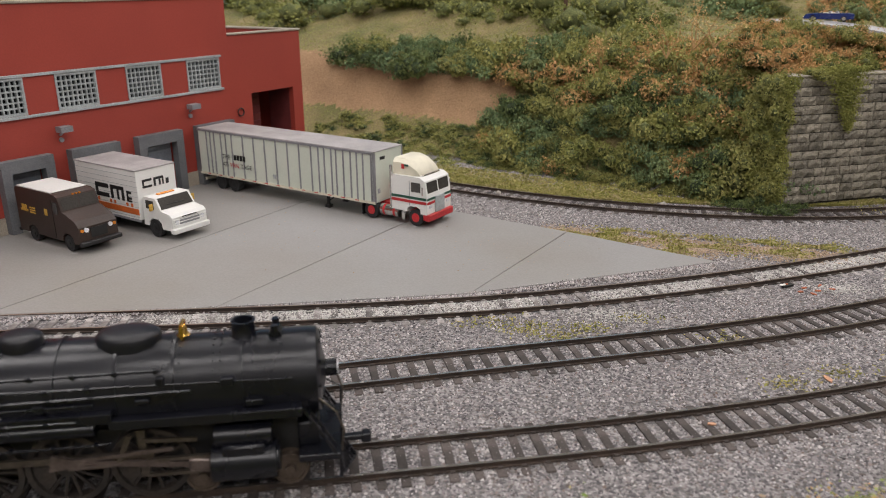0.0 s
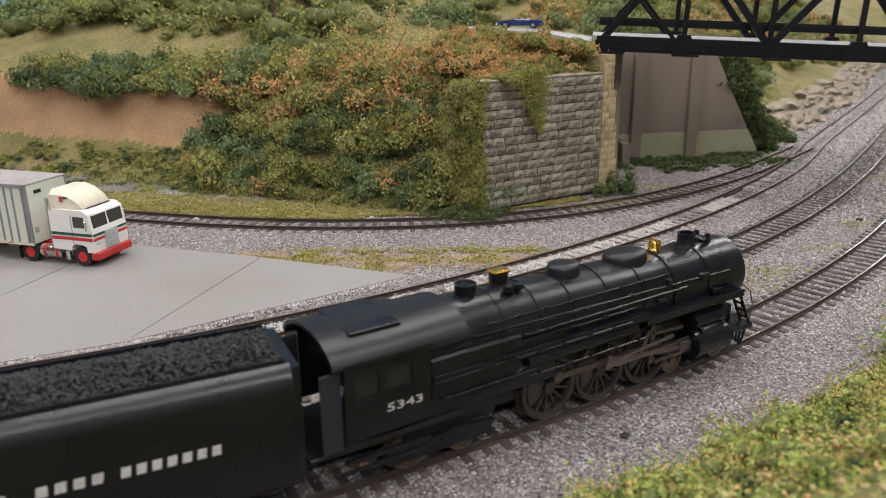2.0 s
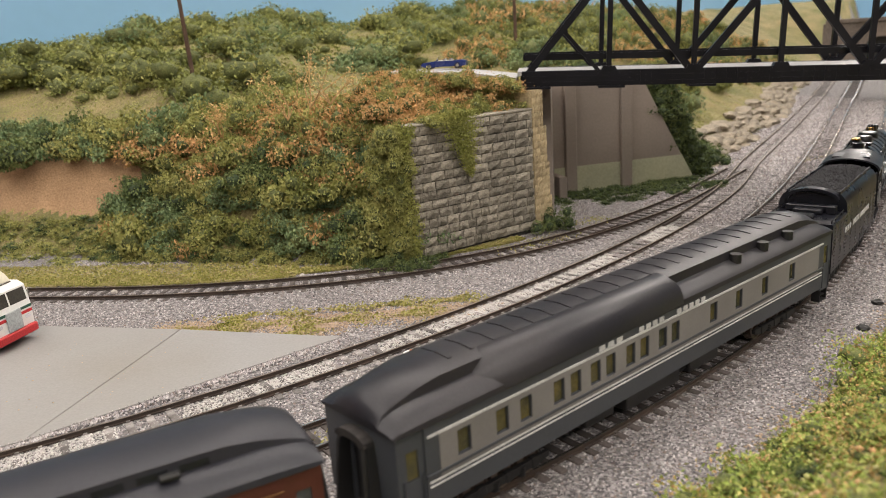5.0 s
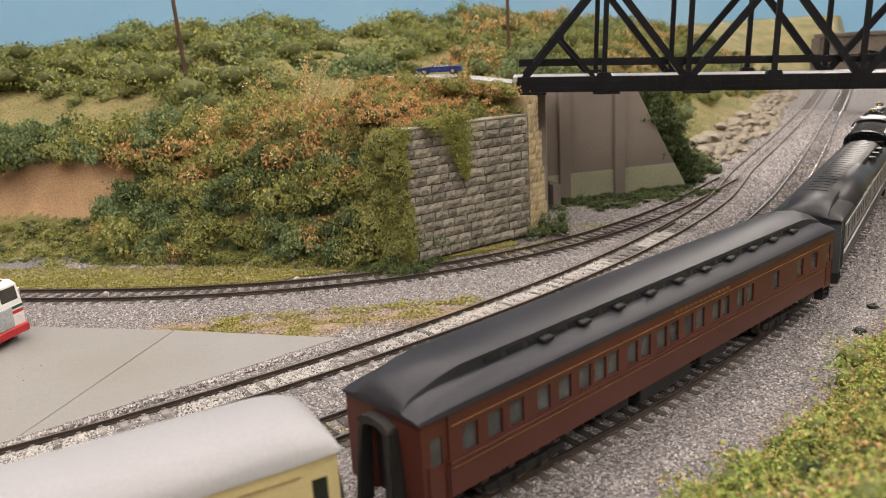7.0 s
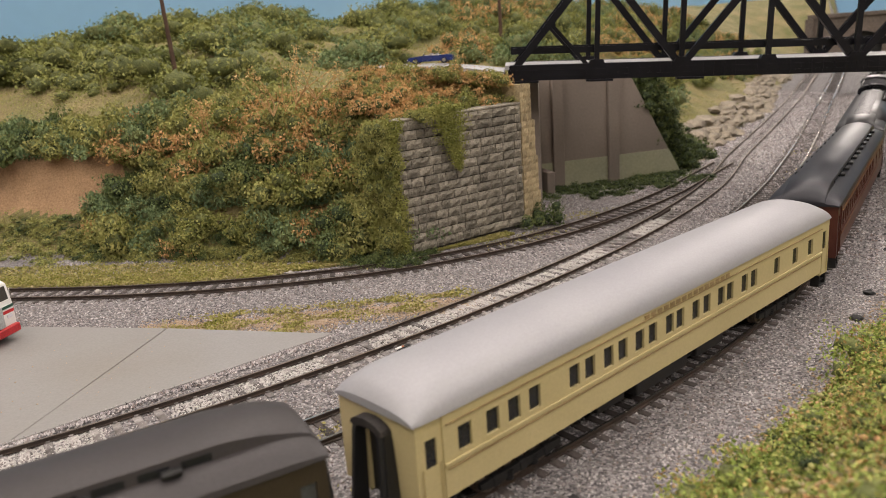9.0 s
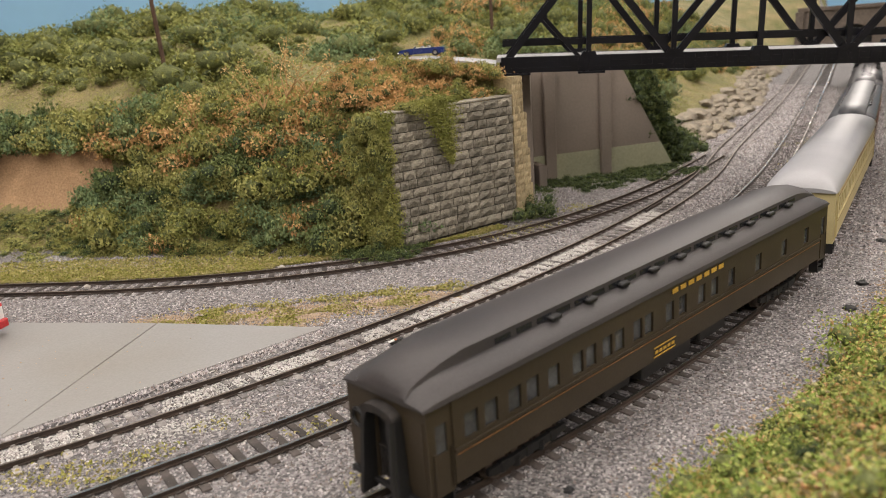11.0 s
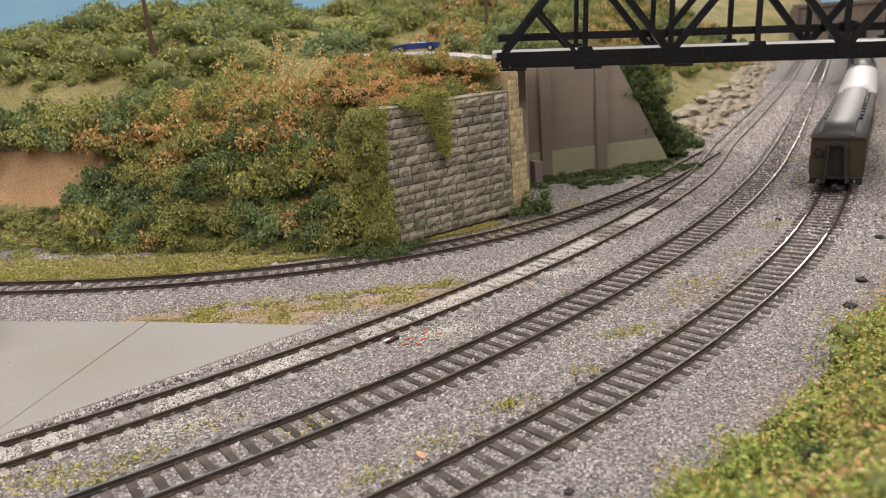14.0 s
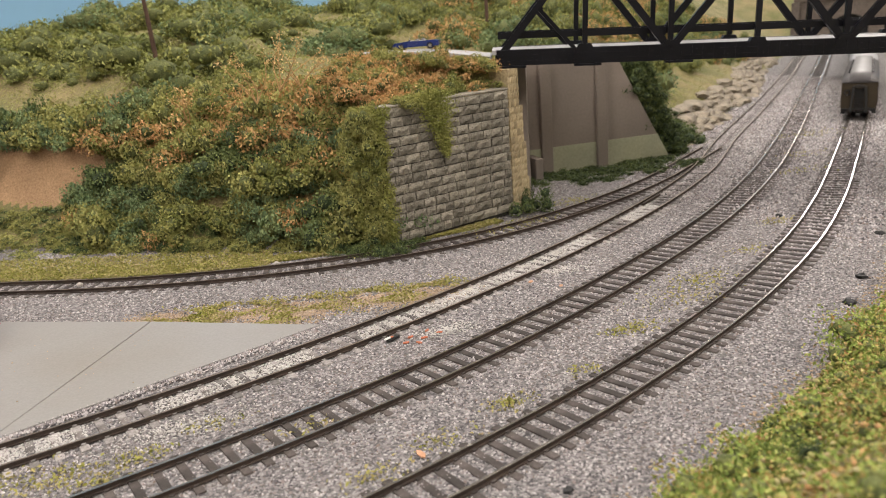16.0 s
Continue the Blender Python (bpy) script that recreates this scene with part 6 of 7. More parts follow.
    part("bumper", Box(85.5, 89, -13, 13, 4, 7, 0.4), "white_paint", root)
    part("chassis", Box(2, 85, -5, 5, 5, 8.4), "black_paint", root)


def build_step_van():
    root = thing("step_van", "dark brown delivery step van with pale roof", "van", -243.2, 448.8, 0, -33.5)
    W = 11.8
    side = [(0, 5), (0, 30), (2, 31.4), (39, 31.4), (43, 30), (45.5, 22.4), (56.5, 18.4), (59.5, 15), (60, 6), (54, 5), (53, 8.4), (50.5, 10), (46, 10), (43.6, 8.4), (42.8, 5), (18.5, 5), (18, 8), (15.5, 9.6), (11.5, 9.6), (9, 8), (8.5, 5)]
    b = part("body", side_prism(bmesh.new(), side, -W, W), "van_brown", root)
    part("roof_panel", Box(1.5, 36, -W + 0.8, W - 0.8, 31.42, 31.9, 0.1), "white_paint", root, "translucent white roof panel")
    for y0, y1 in ((-10.4, -0.4), (0.4, 10.4)):
        w = bmesh.new()
        loft(w, [[(43.35, y0, 29.2), (43.35, y1, 29.2)], [(45.45, y0, 23.0), (45.45, y1, 23.0)]], close=False)
        bmesh.ops.solidify(w, geom=w.faces[:], thickness=0.4)
        part("windscreen", w, "glass_dark", b)
    for s in (-1, 1):
        yy = s * (W + 0.12)
        part("emblem", Box(4, 11.5, yy - 0.08, yy + 0.08, 17.6, 18.8), "gold_paint", b)
        part("emblem", Box(5.5, 10.5, yy - 0.08, yy + 0.08, 18.9, 21.4), "gold_paint", b)
        for k in range(3):
            part("lettering", Box(13.5, 19, yy - 0.08, yy + 0.08, 20 - k * 1.4, 20.7 - k * 1.4), "gold_paint", b)
        part("shield_mark", Box(28.5, 31.5, yy - 0.08, yy + 0.08, 18, 21.8), "gold_paint", b)
        part("door_line", Box(36.5, 36.9, yy - 0.1, yy + 0.05, 6, 28), "black_paint", b)
        part("side_window", Box(38, 42, yy - 0.08, yy + 0.08, 20.5, 27), "glass_dark", b)
        part("headlight", rod(bmesh.new(), (59.4, s * 7.4, 13.2), (60.4, s * 7.4, 13.2), 1.3, 12), "lens", b)
        part("turn_signal", rod(bmesh.new(), (59.4, s * 10, 13.2), (60.3, s * 10, 13.2), 0.9, 10), "amber", b)
        tyre(root, 13.5, s * 9.6, 4.6, 3.6, "black_paint")
        tyre(root, 48.3, s * 9.8, 4.6, 3.0, "black_paint")
    for y in (-2, 0, 2):
        part("roof_light", Box(42.7, 43.5, y - 0.5, y + 0.5, 30, 30.8), "amber", b)
    part("grille", Box(60.02, 60.4, -5, 5, 8.5, 14), "black_paint", b)
    part("bumper", Box(59.5, 62.5, -12.6, 12.6, 4.6, 7, 0.4), "black_paint", root)
    part("rear_bumper", Box(-2, 0, -12, 12, 4, 6, 0.3), "black_paint", root)
    part("chassis", Box(1, 58, -6, 6, 3.6, 5.2), "black_paint", root)


M["trim_pale"] = mat("trim_pale", (0.40, 0.38, 0.38), None, 0.6)
build_trailer()
build_tractor()
build_box_truck()
build_step_van()


def build_convertible():
    root = thing("convertible_car", "dark blue open convertible on the road by the bridge", "car", 0, 0, 0)
    root.matrix_basis = pose(0.291, 0.607, 0.1128, 0, 0, BANG + 178) @ Matrix.Diagonal((0.64, 0.64, 0.64, 1))
    body = [(-26, 3), (-26, 8.6), (-20, 9.6), (-8, 9.4), (8, 9.6), (14, 9.2), (25, 8.2), (27, 6), (27, 3)]
    b = part("body", side_prism(bmesh.new(), body, -10, 10), "blue_paint", root)
    part("seat_well", Box(-10, 7, -8, 8, 9.45, 9.9), "white_paint", b, "pale open interior")
    for x in (-3, 4):
        part("seat", Box(-6 + x, -3 + x, -7, 7, 9.9, 11.6, 0.5), "trim_grey", b)
    w = bmesh.new()
    loft(w, [[(9, -8.5, 9.5), (9, 8.5, 9.5)], [(6, -7.5, 14.5), (6, 7.5, 14.5)]], close=False)
    bmesh.ops.solidify(w, geom=w.faces[:], thickness=0.3)
    part("windscreen", w, "chrome", b)
    for x in (-16, 17):
        for s in (-1, 1):
            tyre(root, x, s * 8.8, 3.8, 2.4, "chrome")
    part("bumper", Box(26.5, 28, -9.6, 9.6, 3.4, 5.2, 0.2), "chrome", root)


def build_poles():
    first = None
    for x, y, z0, h, lean in ((118, 771, 108, 92, -2.5), (470, 850, 118, 80, 0)):
        if first is None:
            first = thing("utility_pole", "weathered brown wooden utility pole on the hill", "pole", group="poles")
            part("shaft", rod(bmesh.new(), (0, 0, -6), (0, 0, h), 2.1, 10, 1.6), "wood", first, smooth=40)
            part("cross_arm", Box(-14, 14, -1, 1, h - 8, h - 5.5, 0.2), "wood", first)
            for k in (-12, -6, 6, 12):
                part("insulator", rod(bmesh.new(), (k, 0, h - 5.5), (k, 0, h - 3), 0.7, 8), "sash", first)
            first.matrix_basis = at_mm(x, y, z0, 30, 0, lean)
        else:
            copy_thing(first, at_mm(x, y, z0, 30, 0, lean))


build_convertible()
build_poles()


def build_portal():
    """Concrete tunnel mouth far behind the bridge."""
    root = thing("tunnel_portal", "dark brown-grey tunnel portal in the far hillside", "tunnel", 1120, 935, 40, -50)
    arch = [(-26, 0)] + [(26 * math.cos(a), 34 + 22 * math.sin(a)) for a in [math.pi - math.pi * j / 12 for j in range(13)]] + [(26, 0)]
    outer = [(-75, 0), (-75, 78), (75, 78), (75, 0)]
    bm = bmesh.new()
    pts = outer + arch[::-1]
    for y in (0,):
        f = [bm.verts.new((x, y, z)) for x, z in pts]
        face = bm.faces.new(f)
    g = bmesh.ops.extrude_face_region(bm, geom=[face])
    for v in g["geom"]:
        if isinstance(v, bmesh.types.BMVert):
            v.co.y += 12
    bmesh.ops.recalc_face_normals(bm, faces=bm.faces)
    part("face_wall", bm, "portal_brown", root)
    part("coping", Box(-78, 78, -3, 14, 78.05, 84, 0.6), "portal_brown", root)
    # solid black block right behind the arch paints in the tunnel's darkness
    part("bore", Box(-40, 40, 12.1, 60, 0, 70), "black_paint", root, "black block standing for the darkness of the tunnel bore")
    for x in (-75, 75):
        part("buttress", Box(x - 6, x + 6, -6, -0.1, 0, 78, 0.6), "portal_brown", root)


M["portal_brown"] = mat("portal_brown", (0.16, 0.13, 0.11), (0.10, 0.082, 0.07), 0.9, coarse=25, fine=300)
build_portal()


# ---- stones, turf, bushes ----
RNG = np.random.default_rng(12)


def leaves(P, Nn, size, rng, spread=0.8):
    """Small bent leaf tufts (two triangles) at P, roughly facing Nn."""
    n = len(P)
    d = Nn + rng.normal(0, spread, (n, 3))
    d /= np.linalg.norm(d, axis=1)[:, None] + 1e-9
    a = np.cross(d, rng.normal(0, 1, (n, 3)))
    a /= np.linalg.norm(a, axis=1)[:, None] + 1e-9
    b = np.cross(d, a)
    s = size * rng.uniform(0.6, 1.4, (n, 1))
    V = np.stack([P - a * s * 0.75, P - b * s * 0.42 + d * s * 0.15, P + a * s * 0.75 - d * s * 0.2, P + b * s * 0.42 + d * s * 0.15], 1)
    f = np.array([(0, 1, 2), (0, 2, 3)])
    F = (f[None] + 4 * np.arange(n)[:, None, None]).reshape(-1, 3)
    return V.reshape(-1, 3), F


def lump_points(n, rng, knobs=22, flat=0.75):
    """Points and normals on an uneven mound of several knobs, radius about 1."""
    c = rng.normal(0, 0.46, (knobs, 3)) * (1, 1, 0.6)
    c[:, 2] = np.abs(c[:, 2])
    r = rng.uniform(0.15, 0.42, knobs)
    k = rng.choice(knobs, n * 3, p=r ** 2 / (r ** 2).sum())
    d = rng.normal(0, 1, (n * 3, 3))
    d /= np.linalg.norm(d, axis=1)[:, None]
    P = c[k] + d * r[k][:, None]
    keep = P[:, 2] > -0.25
    for j in range(knobs):
        keep &= ~((np.linalg.norm(P - c[j], axis=1) < r[j] * 0.88) & (k != j))
    P, d = P[keep][:n], d[keep][:n]
    P = P * (1, 1, flat)
    return P, d, c * (1, 1, flat), r


def bush_meshes(name, count, n, leaf, material, core_mat, r=14.0, flat=0.75, seed=0, core=0.72, shag=0.09, bodies=12):
    """Kits of a leafy shell and a rough inner body, darkened to stand for shade."""
    out = []
    for q in range(count):
        rng = np.random.default_rng(seed * 100 + q)
        P, d, c, rr = lump_points(n, rng, flat=flat)
        V, F = leaves(P * r * (1 + rng.normal(0, shag, (len(P), 1))), d, leaf, rng, 1.2)
        bm = bmesh.new()
        for j in np.argsort(-rr)[:bodies]:
            cc, cr = c[j], rr[j]
            bmesh.ops.create_icosphere(bm, subdivisions=1, radius=1, matrix=Matrix.Translation(Vector(cc) * r) @ Matrix.Diagonal((cr * r * core, cr * r * core, cr * r * core * flat, 1)))
        for v in bm.verts:
            v.co *= 1 + 0.22 * noise.noise(v.co * 0.45 + Vector((q, seed, 0)))
        bm.verts.ensure_lookup_table()
        cv = np.array([v.co for v in bm.verts])
        cf = np.array([[v.index for v in f.verts] for f in bm.faces])
        bm.free()
        out.append((V, F, cv, cf, material, core_mat))
    return out


def bush_object(name, kit, label, group):
    V, F, cv, cf, m, cm = kit
    root = raw(name, V, F, m)
    tagged(root, label, "bush", group=group)
    raw("inner_growth", cv, cf, cm, root, smooth=True)["label"] = "inner growth coloured darker to stand for shade"
    return root


def scatter_bushes(kits, label, group, places):
    """places: x, y, z, scale, turn, squash"""
    first = {}
    for k, (x, y, z, s, a, q) in enumerate(places):
        j = k % len(kits)
        m = at_mm(x, y, z, a)
        if j not in first:
            first[j] = bush_object("bush", kits[j], label, group)
            first[j].scale = (s, s, s * q)
            first[j].matrix_basis = m @ Matrix.Diagonal((s, s, s * q, 1))
        else:
            o = copy_thing(first[j], m)
            o.matrix_basis = m @ Matrix.Diagonal((s, s, s * q, 1))


# core colour is darker than the leaves, painting in shade between tufts
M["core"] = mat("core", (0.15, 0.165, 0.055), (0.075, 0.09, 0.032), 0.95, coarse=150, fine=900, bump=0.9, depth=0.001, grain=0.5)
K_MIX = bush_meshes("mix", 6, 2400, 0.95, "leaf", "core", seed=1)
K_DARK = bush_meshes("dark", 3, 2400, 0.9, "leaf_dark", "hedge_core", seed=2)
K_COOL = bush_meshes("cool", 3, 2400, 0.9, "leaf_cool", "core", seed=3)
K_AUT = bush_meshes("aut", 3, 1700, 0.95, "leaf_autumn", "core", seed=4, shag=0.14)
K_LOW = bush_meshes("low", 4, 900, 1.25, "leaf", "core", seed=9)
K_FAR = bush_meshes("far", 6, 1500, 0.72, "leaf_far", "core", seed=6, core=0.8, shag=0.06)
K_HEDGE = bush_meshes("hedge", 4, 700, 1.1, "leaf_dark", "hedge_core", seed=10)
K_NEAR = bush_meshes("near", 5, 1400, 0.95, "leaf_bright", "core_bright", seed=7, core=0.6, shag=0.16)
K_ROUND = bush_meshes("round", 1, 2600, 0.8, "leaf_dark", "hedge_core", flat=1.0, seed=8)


def on_hill(x, y):
    return float(ground_at(np.array([x]), np.array([y]))[0])


def joined_bushes(kits, name, label, places, material=None, core=None):
    """Bushes past counting, as one leafy mesh and one inner mesh."""
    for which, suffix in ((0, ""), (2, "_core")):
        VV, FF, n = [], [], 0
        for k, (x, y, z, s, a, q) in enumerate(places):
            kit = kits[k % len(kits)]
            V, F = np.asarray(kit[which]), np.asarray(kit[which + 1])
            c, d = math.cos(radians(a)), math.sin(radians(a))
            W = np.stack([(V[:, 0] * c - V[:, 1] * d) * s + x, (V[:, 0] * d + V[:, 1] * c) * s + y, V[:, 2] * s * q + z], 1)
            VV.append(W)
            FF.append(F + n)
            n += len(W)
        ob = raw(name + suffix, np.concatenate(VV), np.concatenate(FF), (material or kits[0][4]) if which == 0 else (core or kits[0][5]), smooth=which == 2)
        tagged(ob, label if which == 0 else "inner growth, coloured darker to stand for shade, of the " + name.replace("_", " "), "foliage", kind="stuff")


def plant():
    rnd = random.Random(21)
    mix, dark, cool, aut, far, fard, fara, bright, low, lowd, deep, shade = [[] for k in range(12)]
    turn = lambda: rnd.uniform(0, 360)
    # bank beside the wall: dense heaps from the foot to the crest
    for i in range(17):
        f = i / 16
        bx, by = 34 + (217 - 34) * f, 643 - (643 - 504) * f
        for j in range(11):
            d = 1 + j * 9 + rnd.uniform(-3, 3)
            x, y = bx + 0.58 * d + rnd.uniform(-4, 4), by + 0.81 * d + rnd.uniform(-4, 4)
            z = on_hill(x, y) - 6
            s = rnd.uniform(0.8, 1.6) * (0.75 if j == 0 else 1)
            row = (x, y, z, s, turn(), rnd.uniform(1.0, 1.5))
            pick = rnd.random()
            (aut if (j >= 6 and pick < 0.5) else dark if pick < 0.2 else cool if pick < 0.36 else aut if pick < 0.42 else mix).append(row)
    # crest above the wall and round to the bridge
    for i in range(14):
        x, y = 226 + i * 7.0, 511 + i * 2.1
        for j in range(4):
            d = j * 14 + rnd.uniform(-3, 3)
            xx, yy = x - 0.28 * d + rnd.uniform(-3, 3), y + 9 + 0.96 * d
            (aut if rnd.random() < 0.62 else mix).append((xx, yy, 84 + min(j, 2) * 7, rnd.uniform(0.75, 1.0) * (0.75 if i == 13 else 1), turn(), rnd.uniform(0.9, 1.3)))
    for k in range(46):
        x, y = rnd.uniform(150, 318), 0
        y = 540 + rnd.uniform(-12, 48) + (x - 235) * (0.28 if x > 235 else -0.62)
        (aut if rnd.random() < 0.6 else mix).append((x, y, on_hill(x, y) - 4, rnd.uniform(0.6, 1.0), turn(), rnd.uniform(0.9, 1.4)))
    # along the road's edge behind the crest
    for k in range(22):
        u = -14 - k * 4.6
        v = -3 if u > -60 else -3 + (-u - 60) * 0.6
        c, s = math.cos(radians(BANG)), math.sin(radians(BANG))
        v += rnd.uniform(-5, 1)
        (aut if rnd.random() < 0.5 else mix).append((BX + u * c - v * s, BY + u * s + v * c, 95 + min(10, -u * 0.2), rnd.uniform(0.65, 0.95), turn(), rnd.uniform(1.0, 1.3)))
    # vines over the wall's left edge and a tongue over its top
    for k in range(14):
        mix.append((211 + rnd.uniform(-4, 3), 500 + rnd.uniform(-2, 2), 4 + k * 5.6, rnd.uniform(0.5, 0.8), turn(), 1.6))
    for k in range(5):
        mix.append((236 + k * 6 + rnd.uniform(-2, 2), 503.5 + k * 1.7, 84 - (2 if k > 2 else 0), 0.6, turn(), 1.0))
    for i in range(26):
        f = i / 25
        x, y = 40 + 168 * f + rnd.uniform(-2, 2), 636 - 128 * f + rnd.uniform(-3, 3)
        (mix if rnd.random() < 0.7 else dark).append((x, y, on_hill(x, y) - 3, rnd.uniform(0.55, 0.85), turn(), rnd.uniform(0.9, 1.3)))
    # along the wall's foot
    for x, y, s in ((212, 493, 0.95), (226, 491, 0.65), (205, 499, 0.8), (240, 496, 0.45), (196, 506, 0.8)):
        dark.append((x, y, -3, s, turn(), 1.1))
    # cliff lip and the growth below the cliff
    toe = [(-130, 768), (-13, 672), (62, 621)]
    def by_toe(f, d):
        f = f * (len(toe) - 1)
        k = min(int(f), len(toe) - 2)
        a, b, g = toe[k], toe[k + 1], f - min(int(f), len(toe) - 2)
        ux, uy = b[0] - a[0], b[1] - a[1]
        n = math.hypot(ux, uy)
        return a[0] + ux * g - uy / n * d, a[1] + uy * g + ux / n * d
    for i in range(15):
        for j in range(2):
            xx, yy = by_toe(i / 14 * 0.98 + rnd.uniform(-0.02, 0.02), 72 + j * 20 + rnd.uniform(-4, 4))
            pick = rnd.random()
            (cool if pick < 0.5 else mix if pick < 0.85 else dark).append((xx, yy, on_hill(xx, yy) - 6, rnd.uniform(1.2, 1.9), turn(), rnd.uniform(1.0, 1.4)))
    for i in range(240):
        xx, yy = by_toe(rnd.random(), rnd.uniform(-16, 40))
        (low if rnd.random() < 0.7 else lowd).append((xx, yy, on_hill(xx, yy) - 4, rnd.uniform(0.5, 0.9), turn(), 0.7))
    # upper hill, in clusters with bare ground between
    for i in range(230):
        x, y = rnd.uniform(-430, 640), rnd.uniform(700, 1130)
        if hill_at(np.array([x]), np.array([y]))[0] < 100 or (235 < x < 420 and y < 760) or (x > 250 and abs(y - 760 - (x - 250) * 0.1) < 50):
            continue
        if math.sin(x / 37 + y / 70) + math.sin(y / 31 - x / 80) < -0.75:
            continue
        (far if rnd.random() < 0.72 else deep).append((x, y, on_hill(x, y) - 7, rnd.uniform(1.7, 4.0), turn(), rnd.uniform(0.75, 1.05)))
    # slopes behind the bridge and beyond the rocks
    for i in range(200):
        s = rnd.uniform(0, 1)
        x, y = 540 + 900 * s, 665 + 690 * s
        d = rnd.uniform(50, 380)
        xx, yy = x - 0.62 * d, y + 0.78 * d
        pick = rnd.random()
        (far if pick < 0.5 else deep if pick < 0.75 else fara).append((xx, yy, on_hill(xx, yy) - 5, rnd.uniform(1.3, 2.6), turn(), rnd.uniform(1.0, 1.7)))
    # hedge round the abutment; its dark colour also holds the shadow there
    for i in range(80):
        x = rnd.uniform(470, 600)
        y = 640 + rnd.uniform(0, 90) + max(0, (x - 540)) * 0.5 + (24 if x < 540 else 0)
        fard.append((x, y, on_hill(x, y) - 4, rnd.uniform(0.9, 1.5), turn(), 1.2))
    for i in range(60):
        f = rnd.random()
        u = 84 + 56 * f + rnd.uniform(2, 34 - 8 * f)
        fard.append((397 + u * 0.996, 635 - u * 0.093 + rnd.uniform(10, 30), 84 - 92 * f, rnd.uniform(0.7, 1.05), turn(), 1.2))
    for i in range(80):
        x = rnd.uniform(385, 535)
        y = 572 + rnd.uniform(0, 54) - (x - 395) * 0.04 + (x - 395) * 0.06
        fard.append((x, y + 2, -4, rnd.uniform(0.5, 0.8), turn(), 0.8))
    # right side of the far line
    for i in range(50):
        s = rnd.uniform(0, 1)
        x, y = 720 + 520 * s, 545 + 330 * s
        far.append((x + rnd.uniform(0, 90), y - rnd.uniform(4, 80), -4, rnd.uniform(0.8, 2.0), turn(), 1.0))
    # visitor's bank in front
    for i in range(420):
        s = rnd.uniform(330, 1060)
        x, y, a = along("near", s)
        d = 60 + abs(rnd.gauss(0, 32))
        xx, yy = x + math.sin(a) * d, y - math.cos(a) * d
        if math.hypot(xx - 78, yy - 55) < 75 or math.hypot(xx, yy) < 75:
            continue
        bright.append((xx, yy, on_hill(xx, yy) - 5, rnd.uniform(0.4, 1.15) * (0.6 if d < 66 else 1), turn(), rnd.uniform(0.7, 1.1)))
        # every fifth spot gets a dark tuft painting in the bank's shadow gaps
        if i % 5 == 0:
            shade.append((xx + 4, yy + 3, on_hill(xx, yy) - 1, rnd.uniform(0.22, 0.42), turn(), 1.1))
    scatter_bushes(K_MIX, "olive green flock bush on the scenery hillside", "hillside bushes", mix)
    scatter_bushes(K_DARK, "dark green flock bush on the scenery bank", "hillside bushes", dark)
    scatter_bushes(K_COOL, "cool green clump-foliage bush along the cliff top", "hillside bushes", cool)
    scatter_bushes(K_AUT, "autumn orange and olive bush on the bank", "hillside bushes", aut)
    scatter_bushes(K_ROUND, "dense round dark green bush beside the stone pier", "hillside bushes", [(335, 525, 1, 0.98, 40, 1.05)])
    joined_bushes(K_LOW, "foot_bushes", "low olive bushes along the foot of the cliff", low)
    joined_bushes(K_HEDGE, "foot_dark_bushes", "low dark green bushes along the foot of the cliff", lowd)
    joined_bushes(K_FAR, "far_bushes", "olive green bushes over the far hills", far)
    joined_bushes(K_FAR, "far_deep_bushes", "deeper green bushes over the far hills", deep, "leaf_cool", "core")
    joined_bushes(K_HEDGE, "hedge", "dark green hedge growth round the bridge abutment, its shadow put into the colour", fard)
    joined_bushes(K_FAR, "far_autumn_bushes", "yellowing bushes beyond the bridge", fara, "leaf_autumn")
    joined_bushes(K_HEDGE, "bank_dark_tufts", "blackish green tufts standing in for shadow gaps on the near bank", shade)
    joined_bushes(K_NEAR, "bank_tufts", "bright yellow-green and orange flock tufts on the near bank", bright)


plant()


def hanging_vines():
    """A creeper curtain at the wall's end and a tongue of growth over its top."""
    rng = np.random.default_rng(41)
    n = 9000
    u, z = rng.uniform(0, 1, n), rng.uniform(0, 1, n) ** 0.9
    x = 202 + 21 * u + 2.0 * np.sin(z * 21) + rng.normal(0, 0.9, n)
    y = 503 - 9 * u + rng.normal(0, 1.6, n) - 2.4 * np.sin(u * 9 + 1) - 2 * np.sin(z * 8)
    V, F = leaves(np.stack([x, y, 2 + 84 * z + rng.normal(0, 1, n)], 1), np.tile([0.2, -0.9, -0.2], (n, 1)), 0.85, rng, 0.7)
    root = raw("creeper", V, F, "leaf_vine")
    tagged(root, "yellow-green creeper hanging over the stone wall's end", "vine", group="wall creepers")
    m = 5200
    f = rng.uniform(0, 1, m) ** 1.4
    z = 90 - 40 * f + rng.normal(0, 1.3, m)
    wide = 17 * (1 - f) ** 0.8 + 2.2
    u = 33 + 12 * f + rng.normal(0, 0.42, m) * wide
    out = -2.6 - 3.5 * (1 - f) - np.abs(rng.normal(0, 1.4, m))
    c, d = math.cos(radians(16.06)), math.sin(radians(16.06))
    V, F = leaves(np.stack([222 + u * c - out * d, 497 + u * d + out * c, z], 1), np.tile([0.2, -0.9, 0], (m, 1)), 0.85, rng, 0.8)
    tagged(raw("creeper", V, F, "leaf_vine"), "tongue of green creeper trailing down the stone wall", "vine", group="wall creepers")


